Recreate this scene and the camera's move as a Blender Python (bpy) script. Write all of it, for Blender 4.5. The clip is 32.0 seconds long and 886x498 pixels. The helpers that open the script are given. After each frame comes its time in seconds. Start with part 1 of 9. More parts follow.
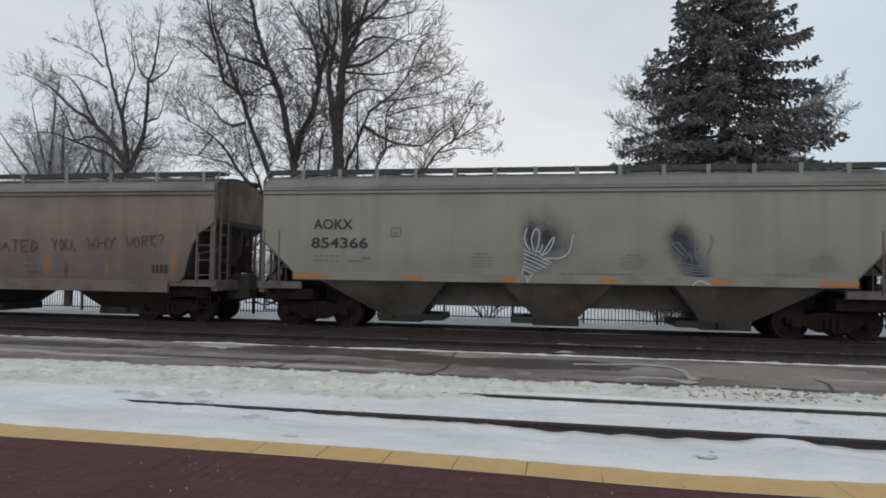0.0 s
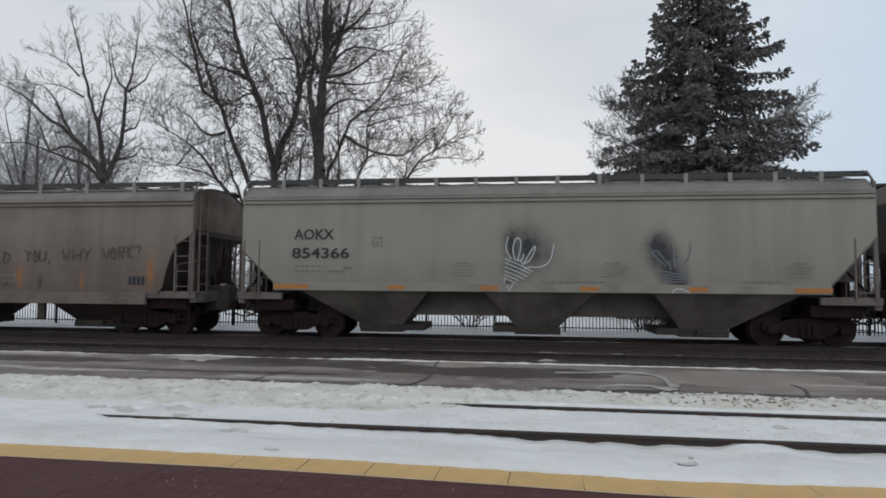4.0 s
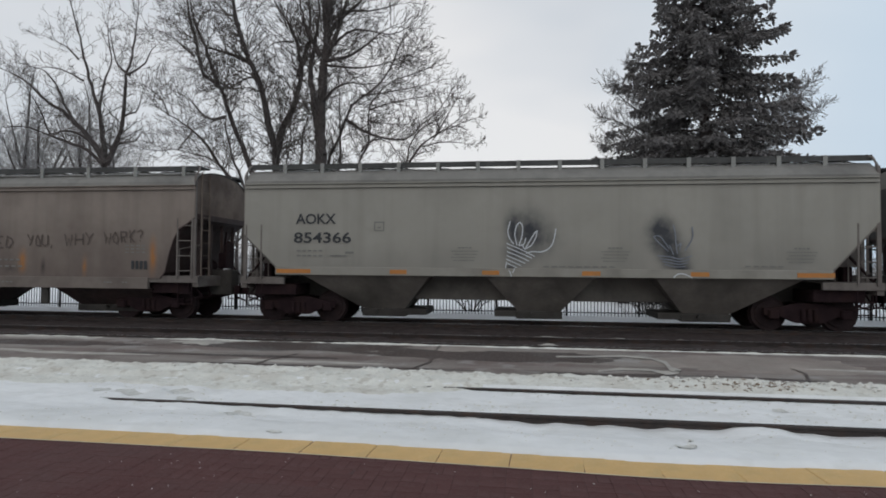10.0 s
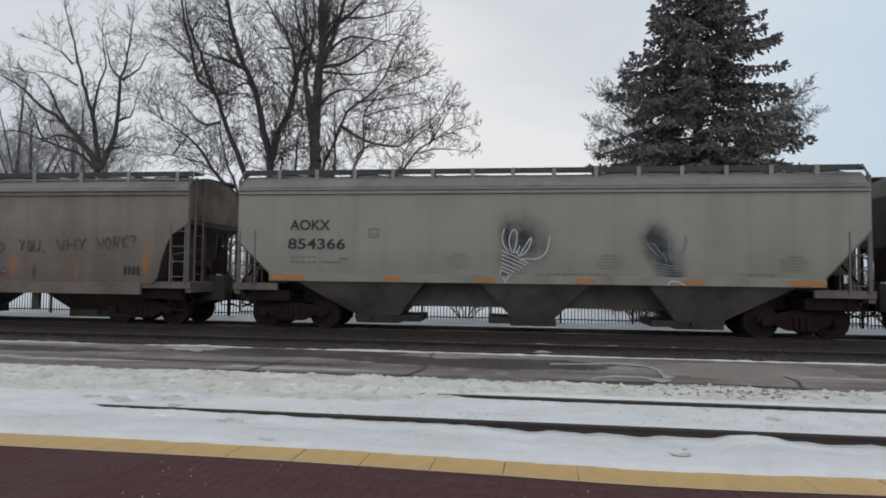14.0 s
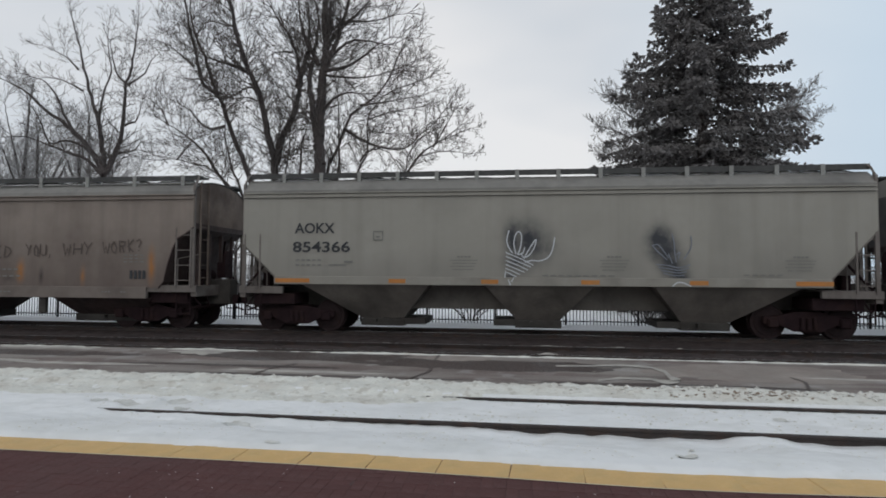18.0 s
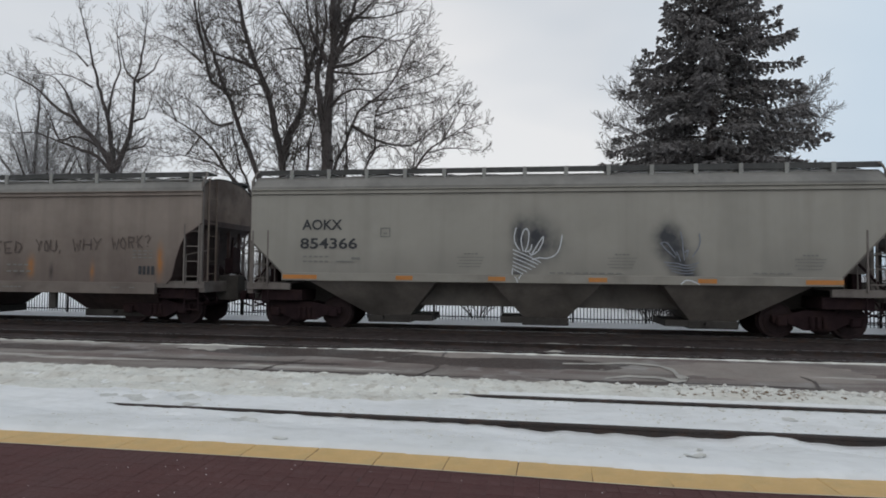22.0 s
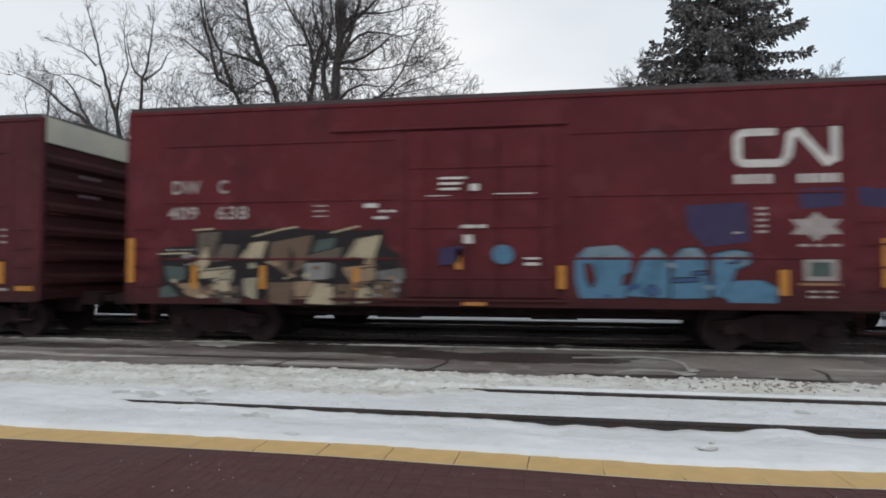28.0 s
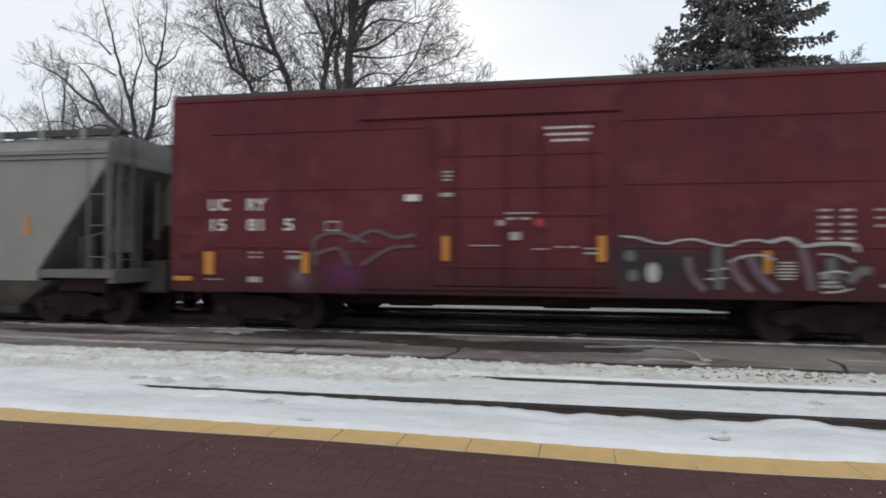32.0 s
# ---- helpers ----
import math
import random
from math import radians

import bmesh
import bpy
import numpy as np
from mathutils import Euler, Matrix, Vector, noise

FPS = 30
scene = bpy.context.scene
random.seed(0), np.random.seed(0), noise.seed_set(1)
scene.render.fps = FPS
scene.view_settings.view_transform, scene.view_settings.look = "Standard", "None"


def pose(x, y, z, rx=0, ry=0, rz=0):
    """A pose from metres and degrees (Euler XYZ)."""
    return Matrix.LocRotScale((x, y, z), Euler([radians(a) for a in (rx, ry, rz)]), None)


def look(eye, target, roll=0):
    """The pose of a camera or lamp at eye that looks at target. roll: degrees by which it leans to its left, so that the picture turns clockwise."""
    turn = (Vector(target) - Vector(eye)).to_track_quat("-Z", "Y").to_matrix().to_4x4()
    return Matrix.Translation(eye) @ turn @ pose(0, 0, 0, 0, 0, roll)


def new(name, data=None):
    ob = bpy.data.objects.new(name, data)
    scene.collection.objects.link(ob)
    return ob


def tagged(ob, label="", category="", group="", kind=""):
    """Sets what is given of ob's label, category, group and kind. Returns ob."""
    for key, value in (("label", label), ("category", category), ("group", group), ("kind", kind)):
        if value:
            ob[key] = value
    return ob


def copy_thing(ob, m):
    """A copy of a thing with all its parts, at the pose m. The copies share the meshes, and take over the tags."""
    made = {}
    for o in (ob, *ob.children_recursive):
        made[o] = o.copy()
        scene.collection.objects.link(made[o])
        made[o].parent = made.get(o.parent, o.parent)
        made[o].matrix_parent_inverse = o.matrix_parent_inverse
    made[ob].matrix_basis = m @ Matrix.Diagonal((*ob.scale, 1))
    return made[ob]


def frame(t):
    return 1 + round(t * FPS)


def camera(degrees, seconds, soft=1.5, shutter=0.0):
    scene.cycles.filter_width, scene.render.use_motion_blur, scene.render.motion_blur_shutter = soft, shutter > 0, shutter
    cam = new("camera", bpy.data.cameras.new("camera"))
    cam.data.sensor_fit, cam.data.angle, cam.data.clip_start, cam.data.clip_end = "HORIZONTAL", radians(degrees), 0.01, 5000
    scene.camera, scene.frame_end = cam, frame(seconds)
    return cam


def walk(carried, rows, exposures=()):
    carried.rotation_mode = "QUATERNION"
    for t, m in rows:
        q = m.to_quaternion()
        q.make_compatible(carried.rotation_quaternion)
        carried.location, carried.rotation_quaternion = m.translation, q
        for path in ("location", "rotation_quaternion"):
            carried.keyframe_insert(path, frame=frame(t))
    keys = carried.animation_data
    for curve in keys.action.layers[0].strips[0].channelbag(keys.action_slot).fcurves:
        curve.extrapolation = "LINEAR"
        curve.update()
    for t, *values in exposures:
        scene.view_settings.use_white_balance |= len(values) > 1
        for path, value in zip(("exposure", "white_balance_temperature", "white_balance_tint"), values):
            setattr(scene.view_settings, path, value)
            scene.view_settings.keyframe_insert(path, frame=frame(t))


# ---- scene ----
# World: x along the tracks, y away from the platform, z up; z = 0 is the railhead of the snowed-in track.
cam = camera(74.7, 32.0, soft=1.8, shutter=0.28)


def aim(x, y, z, yaw, pitch, roll):
    return pose(x, y, z, 0, 0, yaw) @ pose(0, 0, 0, 90 + pitch) @ pose(0, 0, 0, 0, 0, roll)


# seconds, x, y, z, yaw, pitch, roll of the hand-held camera
PATH = [
    (0.0, -0.012, -0.000, 1.835, 9.109, 2.289, 0.812),
    (0.5, -0.011, 0.001, 1.839, 8.507, 2.279, 0.847),
    (1.0, -0.006, 0.008, 1.836, 8.150, 2.307, 0.680),
    (1.5, -0.005, 0.005, 1.838, 7.938, 2.573, 0.545),
    (2.0, -0.013, -0.003, 1.842, 7.936, 2.844, 0.622),
    (2.5, -0.020, -0.004, 1.843, 7.943, 2.924, 0.634),
    (4.5, 0.003, -0.002, 1.840, 7.051, 3.376, 0.534),
    (5.0, 0.003, -0.006, 1.840, 6.608, 3.470, 1.110),
    (5.5, 0.005, -0.002, 1.841, 6.288, 3.390, 1.537),
    (6.0, 0.008, -0.001, 1.837, 6.108, 3.181, 1.546),
    (6.5, 0.011, -0.003, 1.843, 5.910, 2.489, 0.653),
    (7.0, 0.013, 0.004, 1.837, 5.985, 1.786, 0.714),
    (7.5, 0.009, 0.005, 1.837, 6.814, 1.607, 0.459),
    (8.0, 0.006, 0.008, 1.837, 7.054, 1.342, 0.252),
    (8.5, -0.001, 0.005, 1.836, 7.347, 1.302, 0.311),
    (9.0, 0.000, -0.000, 1.837, 7.513, 1.609, 0.218),
    (9.5, -0.003, 0.007, 1.835, 7.634, 1.615, 0.351),
    (10.0, 0.001, 0.001, 1.837, 7.528, 1.720, 0.415),
    (10.5, -0.001, -0.001, 1.837, 7.527, 1.556, 0.447),
    (11.0, -0.004, 0.002, 1.835, 7.563, 1.486, 0.478),
    (11.5, -0.007, 0.007, 1.833, 7.633, 1.531, 0.520),
    (12.0, -0.007, 0.000, 1.833, 7.620, 1.593, 0.443),
    (12.5, -0.007, 0.004, 1.835, 7.517, 1.911, 0.651),
    (13.0, -0.009, 0.002, 1.836, 7.652, 2.057, 0.777),
    (13.5, -0.009, 0.004, 1.832, 7.414, 2.348, 1.112),
    (14.0, -0.003, 0.003, 1.838, 6.962, 2.384, 0.635),
    (14.5, -0.005, 0.007, 1.837, 7.184, 2.311, 0.379),
    (16.5, -0.003, -0.006, 1.847, 7.081, 2.595, 0.251),
    (17.0, 0.001, -0.002, 1.842, 7.076, 2.558, 0.297),
    (17.5, -0.001, -0.000, 1.842, 7.252, 2.707, 0.284),
    (18.0, -0.005, 0.004, 1.839, 7.413, 2.610, 0.326),
    (18.5, -0.008, 0.003, 1.839, 7.412, 2.597, 0.350),
    (19.0, -0.008, 0.005, 1.841, 7.502, 2.540, 0.564),
    (19.5, -0.007, 0.005, 1.840, 7.636, 2.524, 0.611),
    (20.0, -0.009, 0.003, 1.839, 7.616, 2.385, 0.671),
    (20.5, -0.009, 0.004, 1.841, 7.668, 2.316, 0.510),
    (21.0, -0.019, 0.008, 1.837, 7.950, 2.104, 0.456),
    (21.5, -0.013, 0.009, 1.837, 7.904, 2.282, 0.459),
    (22.0, -0.015, 0.011, 1.843, 8.081, 2.290, 0.558),
    (22.5, -0.010, 0.008, 1.840, 8.405, 2.354, 0.409),
    (23.0, -0.020, -0.000, 1.835, 9.350, 2.203, 0.867),
    (23.5, -0.018, 0.003, 1.834, 9.687, 2.102, 0.501),
    (24.0, -0.014, 0.009, 1.836, 9.135, 1.550, 0.321),
    (24.5, -0.009, 0.014, 1.835, 8.250, 1.503, 0.221),
    (26.5, -0.019, 0.015, 1.841, 8.482, 1.629, 0.189),
    (27.0, -0.015, 0.013, 1.845, 8.288, 2.137, 0.236),
    (27.5, -0.019, 0.010, 1.842, 8.286, 2.099, 0.209),
    (28.0, -0.026, 0.010, 1.841, 8.832, 1.811, 0.041),
    (28.5, -0.029, 0.008, 1.839, 9.565, 2.035, 0.085),
    (29.0, -0.026, 0.006, 1.838, 9.602, 2.104, 0.101),
    (29.5, -0.024, 0.006, 1.838, 9.503, 2.060, 0.165),
    (30.0, -0.015, 0.005, 1.840, 9.516, 1.810, 0.071),
    (30.5, -0.022, 0.005, 1.835, 9.820, 1.613, 0.437),
    (31.0, -0.020, 0.009, 1.839, 9.640, 1.406, 0.404),
    (31.5, -0.025, 0.010, 1.835, 9.448, 0.911, 0.510),
    (32.0, -0.028, 0.007, 1.836, 10.037, 0.701, 0.213),
]
walk(cam, [(t, aim(*row)) for t, *row in PATH], exposures=[(0.0, 0.08, 6660.0, 10.5), (23.2, 0.08, 6660.0, 10.5), (24.0, 0.1, 6660.0, 10.5), (24.5, 0.22, 6660.0, 10.5), (26.5, 0.36, 6660.0, 10.5), (27.0, 0.38, 6660.0, 10.5), (28.0, 0.34, 6660.0, 10.5), (28.5, 0.39, 6660.0, 10.5), (30.0, 0.43, 6660.0, 10.5), (31.0, 0.46, 6660.0, 10.5), (32.0, 0.46, 6660.0, 10.5)])

# ---- light: an overcast winter day ----
SUN_UP, SUN_AZ = 34.0, 150.0
world = bpy.data.worlds.new("overcast_sky")
scene.world = world
world.use_nodes = True
wn, wl = world.node_tree.nodes, world.node_tree.links
bg = wn["Background"]
sky = wn.new("ShaderNodeTexSky")
sky.sky_type, sky.sun_disc = "NISHITA", False
sky.sun_elevation, sky.sun_rotation = radians(SUN_UP), radians(SUN_AZ)
sky.air_density, sky.dust_density, sky.ozone_density = 1.0, 3.0, 1.0
w_scale = wn.new("ShaderNodeVectorMath")
w_scale.operation = "SCALE"
w_scale.inputs[3].default_value = 0.10
wl.new(sky.outputs[0], w_scale.inputs[0])
w_co = wn.new("ShaderNodeTexCoord")
w_map = wn.new("ShaderNodeMapping")
w_map.inputs["Scale"].default_value = (1.4, 1.4, 3.5)
wl.new(w_co.outputs["Generated"], w_map.inputs[0])
w_noise = wn.new("ShaderNodeTexNoise")
w_noise.inputs["Scale"].default_value, w_noise.inputs["Detail"].default_value = 1.1, 3.0
wl.new(w_map.outputs[0], w_noise.inputs[0])
w_ramp = wn.new("ShaderNodeValToRGB")
w_ramp.color_ramp.elements[0].position, w_ramp.color_ramp.elements[1].position = 0.36, 0.66
w_ramp.color_ramp.elements[0].color = (0.585, 0.645, 0.71, 1)
w_ramp.color_ramp.elements[1].color = (0.83, 0.84, 0.85, 1)
wl.new(w_noise.outputs[0], w_ramp.inputs[0])
w_mix = wn.new("ShaderNodeMix")
w_mix.data_type = "RGBA"
w_mix.inputs[0].default_value = 0.85
wl.new(w_scale.outputs[0], w_mix.inputs[6])
wl.new(w_ramp.outputs[0], w_mix.inputs[7])
# the cloud thins to a faint blue towards the east and greys towards the west
w_sep = wn.new("ShaderNodeSeparateXYZ")
wl.new(w_co.outputs["Generated"], w_sep.inputs[0])
w_last = w_mix.outputs[2]
for lo, hi, most, tone in ((0.10, 0.56, 0.78, (0.43, 0.59, 0.75, 1)), (-0.30, -0.80, 0.5, (0.55, 0.60, 0.66, 1))):
    w_rng = wn.new("ShaderNodeMapRange")
    w_rng.inputs[1].default_value, w_rng.inputs[2].default_value, w_rng.inputs[4].default_value = lo, hi, most
    wl.new(w_sep.outputs[0], w_rng.inputs[0])
    w_tone = wn.new("ShaderNodeMix")
    w_tone.data_type = "RGBA"
    wl.new(w_rng.outputs[0], w_tone.inputs[0])
    wl.new(w_last, w_tone.inputs[6])
    w_tone.inputs[7].default_value = tone
    w_last = w_tone.outputs[2]
wl.new(w_last, bg.inputs[0])
bg.inputs[1].default_value = 1.0

sun = new("sun", bpy.data.lights.new("sun", "SUN"))
sun.data.energy, sun.data.angle, sun.data.color = 0.25, radians(25), (1.0, 0.97, 0.93)
sun.matrix_world = look((0, 0, 60), (0 - 60 * math.sin(radians(SUN_AZ)) / math.tan(radians(SUN_UP)),
                                     0 - 60 * math.cos(radians(SUN_AZ)) / math.tan(radians(SUN_UP)), 0))


# ---- materials ----
def material(name, base, rough=0.6, metal=0.0, var=0.18, scale=1.2, fine=14.0, bump=0.0, bscale=40.0,
             stain=None, streak=None, spec=0.5, grit=None, islands=0.0, lanes=None):
    """Base colour with variation at two scales; stain=(colour, amount, scale), streak=(colour, amount), grit=(colour, amount, scale)."""
    m = bpy.data.materials.new(name)
    m.use_nodes = True
    nt = m.node_tree
    n, l = nt.nodes, nt.links
    b = n["Principled BSDF"]
    b.inputs["Roughness"].default_value, b.inputs["Metallic"].default_value = rough, metal
    b.inputs["Specular IOR Level"].default_value = spec
    co = n.new("ShaderNodeTexCoord")

    def noise_of(sc, detail=4.0, stretch=None):
        t = n.new("ShaderNodeTexNoise")
        t.inputs["Scale"].default_value, t.inputs["Detail"].default_value = sc, detail
        src = co.outputs["Object"]
        if stretch:
            mp = n.new("ShaderNodeMapping")
            mp.inputs["Scale"].default_value = stretch
            l.new(src, mp.inputs[0])
            src = mp.outputs[0]
        l.new(src, t.inputs[0])
        return t.outputs[0]

    def step_of(value, lo, hi, out_lo=0.0, out_hi=1.0):
        r = n.new("ShaderNodeMapRange")
        r.inputs[1].default_value, r.inputs[2].default_value = lo, hi
        r.inputs[3].default_value, r.inputs[4].default_value = out_lo, out_hi
        l.new(value, r.inputs[0])
        return r.outputs[0]

    def mix_of(fac, a, c, kind="MIX"):
        x = n.new("ShaderNodeMix")
        x.data_type, x.blend_type = "RGBA", kind
        for sock, v in ((x.inputs[0], fac), (x.inputs[6], a), (x.inputs[7], c)):
            if hasattr(v, "is_linked"):
                l.new(v, sock)
            else:
                sock.default_value = v if not isinstance(v, tuple) else (*v[:3], 1)
        return x.outputs[2]

    dark = tuple(c * (1 - var) for c in base)
    lite = tuple(min(1, c * (1 + var)) for c in base)
    col = mix_of(step_of(noise_of(scale), 0.3, 0.7), dark, lite)
    col = mix_of(step_of(noise_of(fine, 2.0), 0.35, 0.75, 0.0, 0.5), col, dark)
    if islands:
        geo = n.new("ShaderNodeObjectInfo")
        col = mix_of(step_of(geo.outputs["Random"], 0, 1, 0, islands), col, tuple(c * 0.45 for c in base))
    if streak:
        col = mix_of(step_of(noise_of(1.0, 3.0, (2.6, 2.6, 0.16)), 0.48, 0.78, 0.0, streak[1]), col, streak[0])
    if stain:
        col = mix_of(step_of(noise_of(stain[2], 6.0), 0.47, 0.68, 0.0, stain[1]), col, stain[0])
    if lanes:
        col = mix_of(step_of(noise_of(1.0, 4.0, (0.20, 2.2, 1.0)), 0.44, 0.60, 0.0, lanes[1]), col, lanes[0])
    if grit:
        col = mix_of(step_of(noise_of(grit[2], 3.0), 0.56, 0.66, 0.0, grit[1]), col, grit[0])
    l.new(col, b.inputs["Base Color"])
    l.new(step_of(noise_of(fine * 0.6, 2.0), 0.3, 0.7, max(0.03, rough - 0.1), min(1, rough + 0.1)), b.inputs["Roughness"])
    if bump:
        bp = n.new("ShaderNodeBump")
        bp.inputs["Strength"].default_value, bp.inputs["Distance"].default_value = bump, 0.02
        l.new(noise_of(bscale, 5.0), bp.inputs["Height"])
        l.new(bp.outputs[0], b.inputs["Normal"])
    return m


def spray(m, spots, colour):
    """Soft dark aerosol paint on a car side: spots of (x, z, radius x, radius z, strength) in the car's own space."""
    nt = m.node_tree
    n, l = nt.nodes, nt.links
    b = n["Principled BSDF"]
    co = n.new("ShaderNodeTexCoord")
    cloud = n.new("ShaderNodeTexNoise")
    cloud.inputs["Scale"].default_value, cloud.inputs["Detail"].default_value = 4.0, 4.0
    l.new(co.outputs["Object"], cloud.inputs[0])
    src = b.inputs["Base Color"].links[0].from_socket
    for x, z, rx, rz, s in spots:
        mp = n.new("ShaderNodeMapping")
        mp.vector_type = "POINT"
        mp.inputs["Location"].default_value = (-x / rx, 0, -z / rz)
        mp.inputs["Scale"].default_value = (1 / rx, 0.0, 1 / rz)
        l.new(co.outputs["Object"], mp.inputs[0])
        g = n.new("ShaderNodeTexGradient")
        g.gradient_type = "QUADRATIC_SPHERE"
        l.new(mp.outputs[0], g.inputs[0])
        mul = n.new("ShaderNodeMath")
        mul.operation = "MULTIPLY"
        l.new(g.outputs[1], mul.inputs[0])
        l.new(cloud.outputs[0], mul.inputs[1])
        gain = n.new("ShaderNodeMath")
        gain.operation, gain.use_clamp = "MULTIPLY", True
        gain.inputs[1].default_value = 4.2 * s
        l.new(mul.outputs[0], gain.inputs[0])
        x_ = n.new("ShaderNodeMix")
        x_.data_type = "RGBA"
        l.new(gain.outputs[0], x_.inputs[0])
        l.new(src, x_.inputs[6])
        x_.inputs[7].default_value = (*colour, 1)
        src = x_.outputs[2]
    l.new(src, b.inputs["Base Color"])


def grime_tone_band(m, z_full, z_none, colour, amount):
    """A low band, road grime thrown up from the wheels as well as plain darker tone: thick below z_full and gone above
    z_none, with a ragged edge.
    """
    nt = m.node_tree
    n, l = nt.nodes, nt.links
    b = n["Principled BSDF"]
    co = n.new("ShaderNodeTexCoord")
    sep = n.new("ShaderNodeSeparateXYZ")
    l.new(co.outputs["Object"], sep.inputs[0])
    nz = n.new("ShaderNodeTexNoise")
    nz.inputs["Scale"].default_value, nz.inputs["Detail"].default_value = 0.9, 5.0
    l.new(co.outputs["Object"], nz.inputs[0])
    off = n.new("ShaderNodeMath")
    off.operation = "MULTIPLY_ADD"
    off.inputs[1].default_value, off.inputs[2].default_value = 1.6, -0.8
    l.new(nz.outputs[0], off.inputs[0])
    add = n.new("ShaderNodeMath")
    add.operation = "ADD"
    l.new(sep.outputs[2], add.inputs[0])
    l.new(off.outputs[0], add.inputs[1])
    r = n.new("ShaderNodeMapRange")
    r.inputs[1].default_value, r.inputs[2].default_value = z_full, z_none
    r.inputs[3].default_value, r.inputs[4].default_value = amount, 0.0
    l.new(add.outputs[0], r.inputs[0])
    x_ = n.new("ShaderNodeMix")
    x_.data_type = "RGBA"
    l.new(r.outputs[0], x_.inputs[0])
    l.new(b.inputs["Base Color"].links[0].from_socket, x_.inputs[6])
    x_.inputs[7].default_value = (*colour, 1)
    l.new(x_.outputs[2], b.inputs["Base Color"])
    return m


def glow(name, colour, strength):
    m = bpy.data.materials.new(name)
    m.use_nodes = True
    b = m.node_tree.nodes["Principled BSDF"]
    b.inputs["Base Color"].default_value = (*colour, 1)
    b.inputs["Emission Color"].default_value = (*colour, 1)
    b.inputs["Emission Strength"].default_value = strength
    return m


def glass(name, tint):
    m = bpy.data.materials.new(name)
    m.use_nodes = True
    b = m.node_tree.nodes["Principled BSDF"]
    b.inputs["Base Color"].default_value = (*tint, 1)
    b.inputs["Roughness"].default_value, b.inputs["IOR"].default_value = 0.08, 1.25
    b.inputs["Specular IOR Level"].default_value = 0.12
    return m


RUST = (0.07, 0.035, 0.022)
snow = material("snow", (0.755, 0.755, 0.75), 0.8, var=0.06, scale=0.9, fine=9, bump=1.0, bscale=4.5, stain=((0.58, 0.58, 0.555), 0.5, 1.2), grit=((0.60, 0.60, 0.58), 0.3, 4.0), spec=0.25)
snow_dirty = material("trodden_snow", (0.66, 0.645, 0.61), 0.85, var=0.12, scale=1.5, fine=22, bump=0.9, bscale=16, stain=((0.42, 0.39, 0.35), 0.7, 2.2), grit=((0.16, 0.12, 0.09), 0.6, 5.5), spec=0.2)
snow_bank_m = material("ploughed_snow", (0.66, 0.65, 0.60), 0.85, var=0.10, scale=2.0, fine=18, bump=1.00, bscale=14, stain=((0.52, 0.49, 0.44), 0.65, 1.6), grit=((0.34, 0.30, 0.25), 0.45, 6.0), spec=0.2)
# Greyer snow that carries the shading of the footprints in its colour.
snow_hollow_shade = material("hollow_shade_grey_snow", (0.60, 0.595, 0.565), 0.85, var=0.14, scale=6, fine=30, bump=0.8, bscale=20, stain=((0.47, 0.455, 0.42), 0.7, 7.0), spec=0.2)
snow_field = material("open_snow", (0.84, 0.85, 0.87), 0.8, var=0.05, scale=0.15, fine=2, bump=0.4, bscale=2, spec=0.2)
asphalt = material("frosted_asphalt", (0.149, 0.115, 0.103), 0.75, lanes=((0.25, 0.225, 0.205), 0.75), var=0.28, scale=0.7, fine=30, bump=0.35, bscale=60, stain=((0.245, 0.222, 0.198), 0.85, 0.5), grit=((0.36, 0.35, 0.34), 0.35, 2.0))
asphalt_dark = material("wet_asphalt", (0.062, 0.045, 0.040), 0.5, var=0.3, scale=0.9, fine=30, bump=0.3, bscale=60, stain=((0.13, 0.125, 0.12), 0.5, 1.3))
ballast_m = material("sooty_ballast", (0.038, 0.0235, 0.021), 0.9, var=0.45, scale=2.5, fine=40, bump=1.0, bscale=24, stain=((0.05, 0.045, 0.042), 0.5, 5))
tie_m = material("creosoted_timber", (0.024, 0.02, 0.018), 0.85, var=0.3, scale=3, fine=30, bump=0.6, bscale=30)
rail_m = material("rail_steel", (0.055, 0.045, 0.042), 0.5, 0.6, var=0.3, scale=2, fine=20, stain=(RUST, 0.5, 4))
rail_top = material("polished_railhead", (0.22, 0.22, 0.23), 0.28, 0.9, var=0.15, scale=2, fine=20)
brick_m = material("maroon_paver", (0.090, 0.035, 0.033), 0.8, var=0.14, scale=6, fine=60, bump=0.3, bscale=90, islands=0.22, spec=0.3, stain=((0.094, 0.056, 0.053), 0.6, 0.8))
frost_m = material("thin_frost_crust", (0.385, 0.36, 0.325), 0.85, var=0.15, scale=2, fine=20, bump=0.6, bscale=18, stain=((0.26, 0.245, 0.23), 0.7, 2.4))
salt_m = material("salted_joint", (0.55, 0.47, 0.36), 0.85, var=0.2, scale=3, fine=30)
mortar_m = material("paver_joint", (0.072, 0.037, 0.036), 0.9, var=0.25, scale=4, fine=60, bump=0.5, bscale=80)
tile_m = material("tactile_yellow", (0.62, 0.395, 0.155), 0.6, var=0.10, scale=2, fine=50, bump=0.25, bscale=70, islands=0.10, stain=((0.45, 0.31, 0.13), 0.5, 3.0))
concrete_m = material("platform_concrete", (0.32, 0.31, 0.29), 0.85, var=0.2, scale=2, fine=30, bump=0.4, bscale=40)
bark = material("winter_bark", (0.058, 0.047, 0.044), 0.95, var=0.3, scale=3, fine=30, bump=0.7, bscale=18)
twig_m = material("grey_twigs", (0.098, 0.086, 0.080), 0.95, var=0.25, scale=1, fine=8)
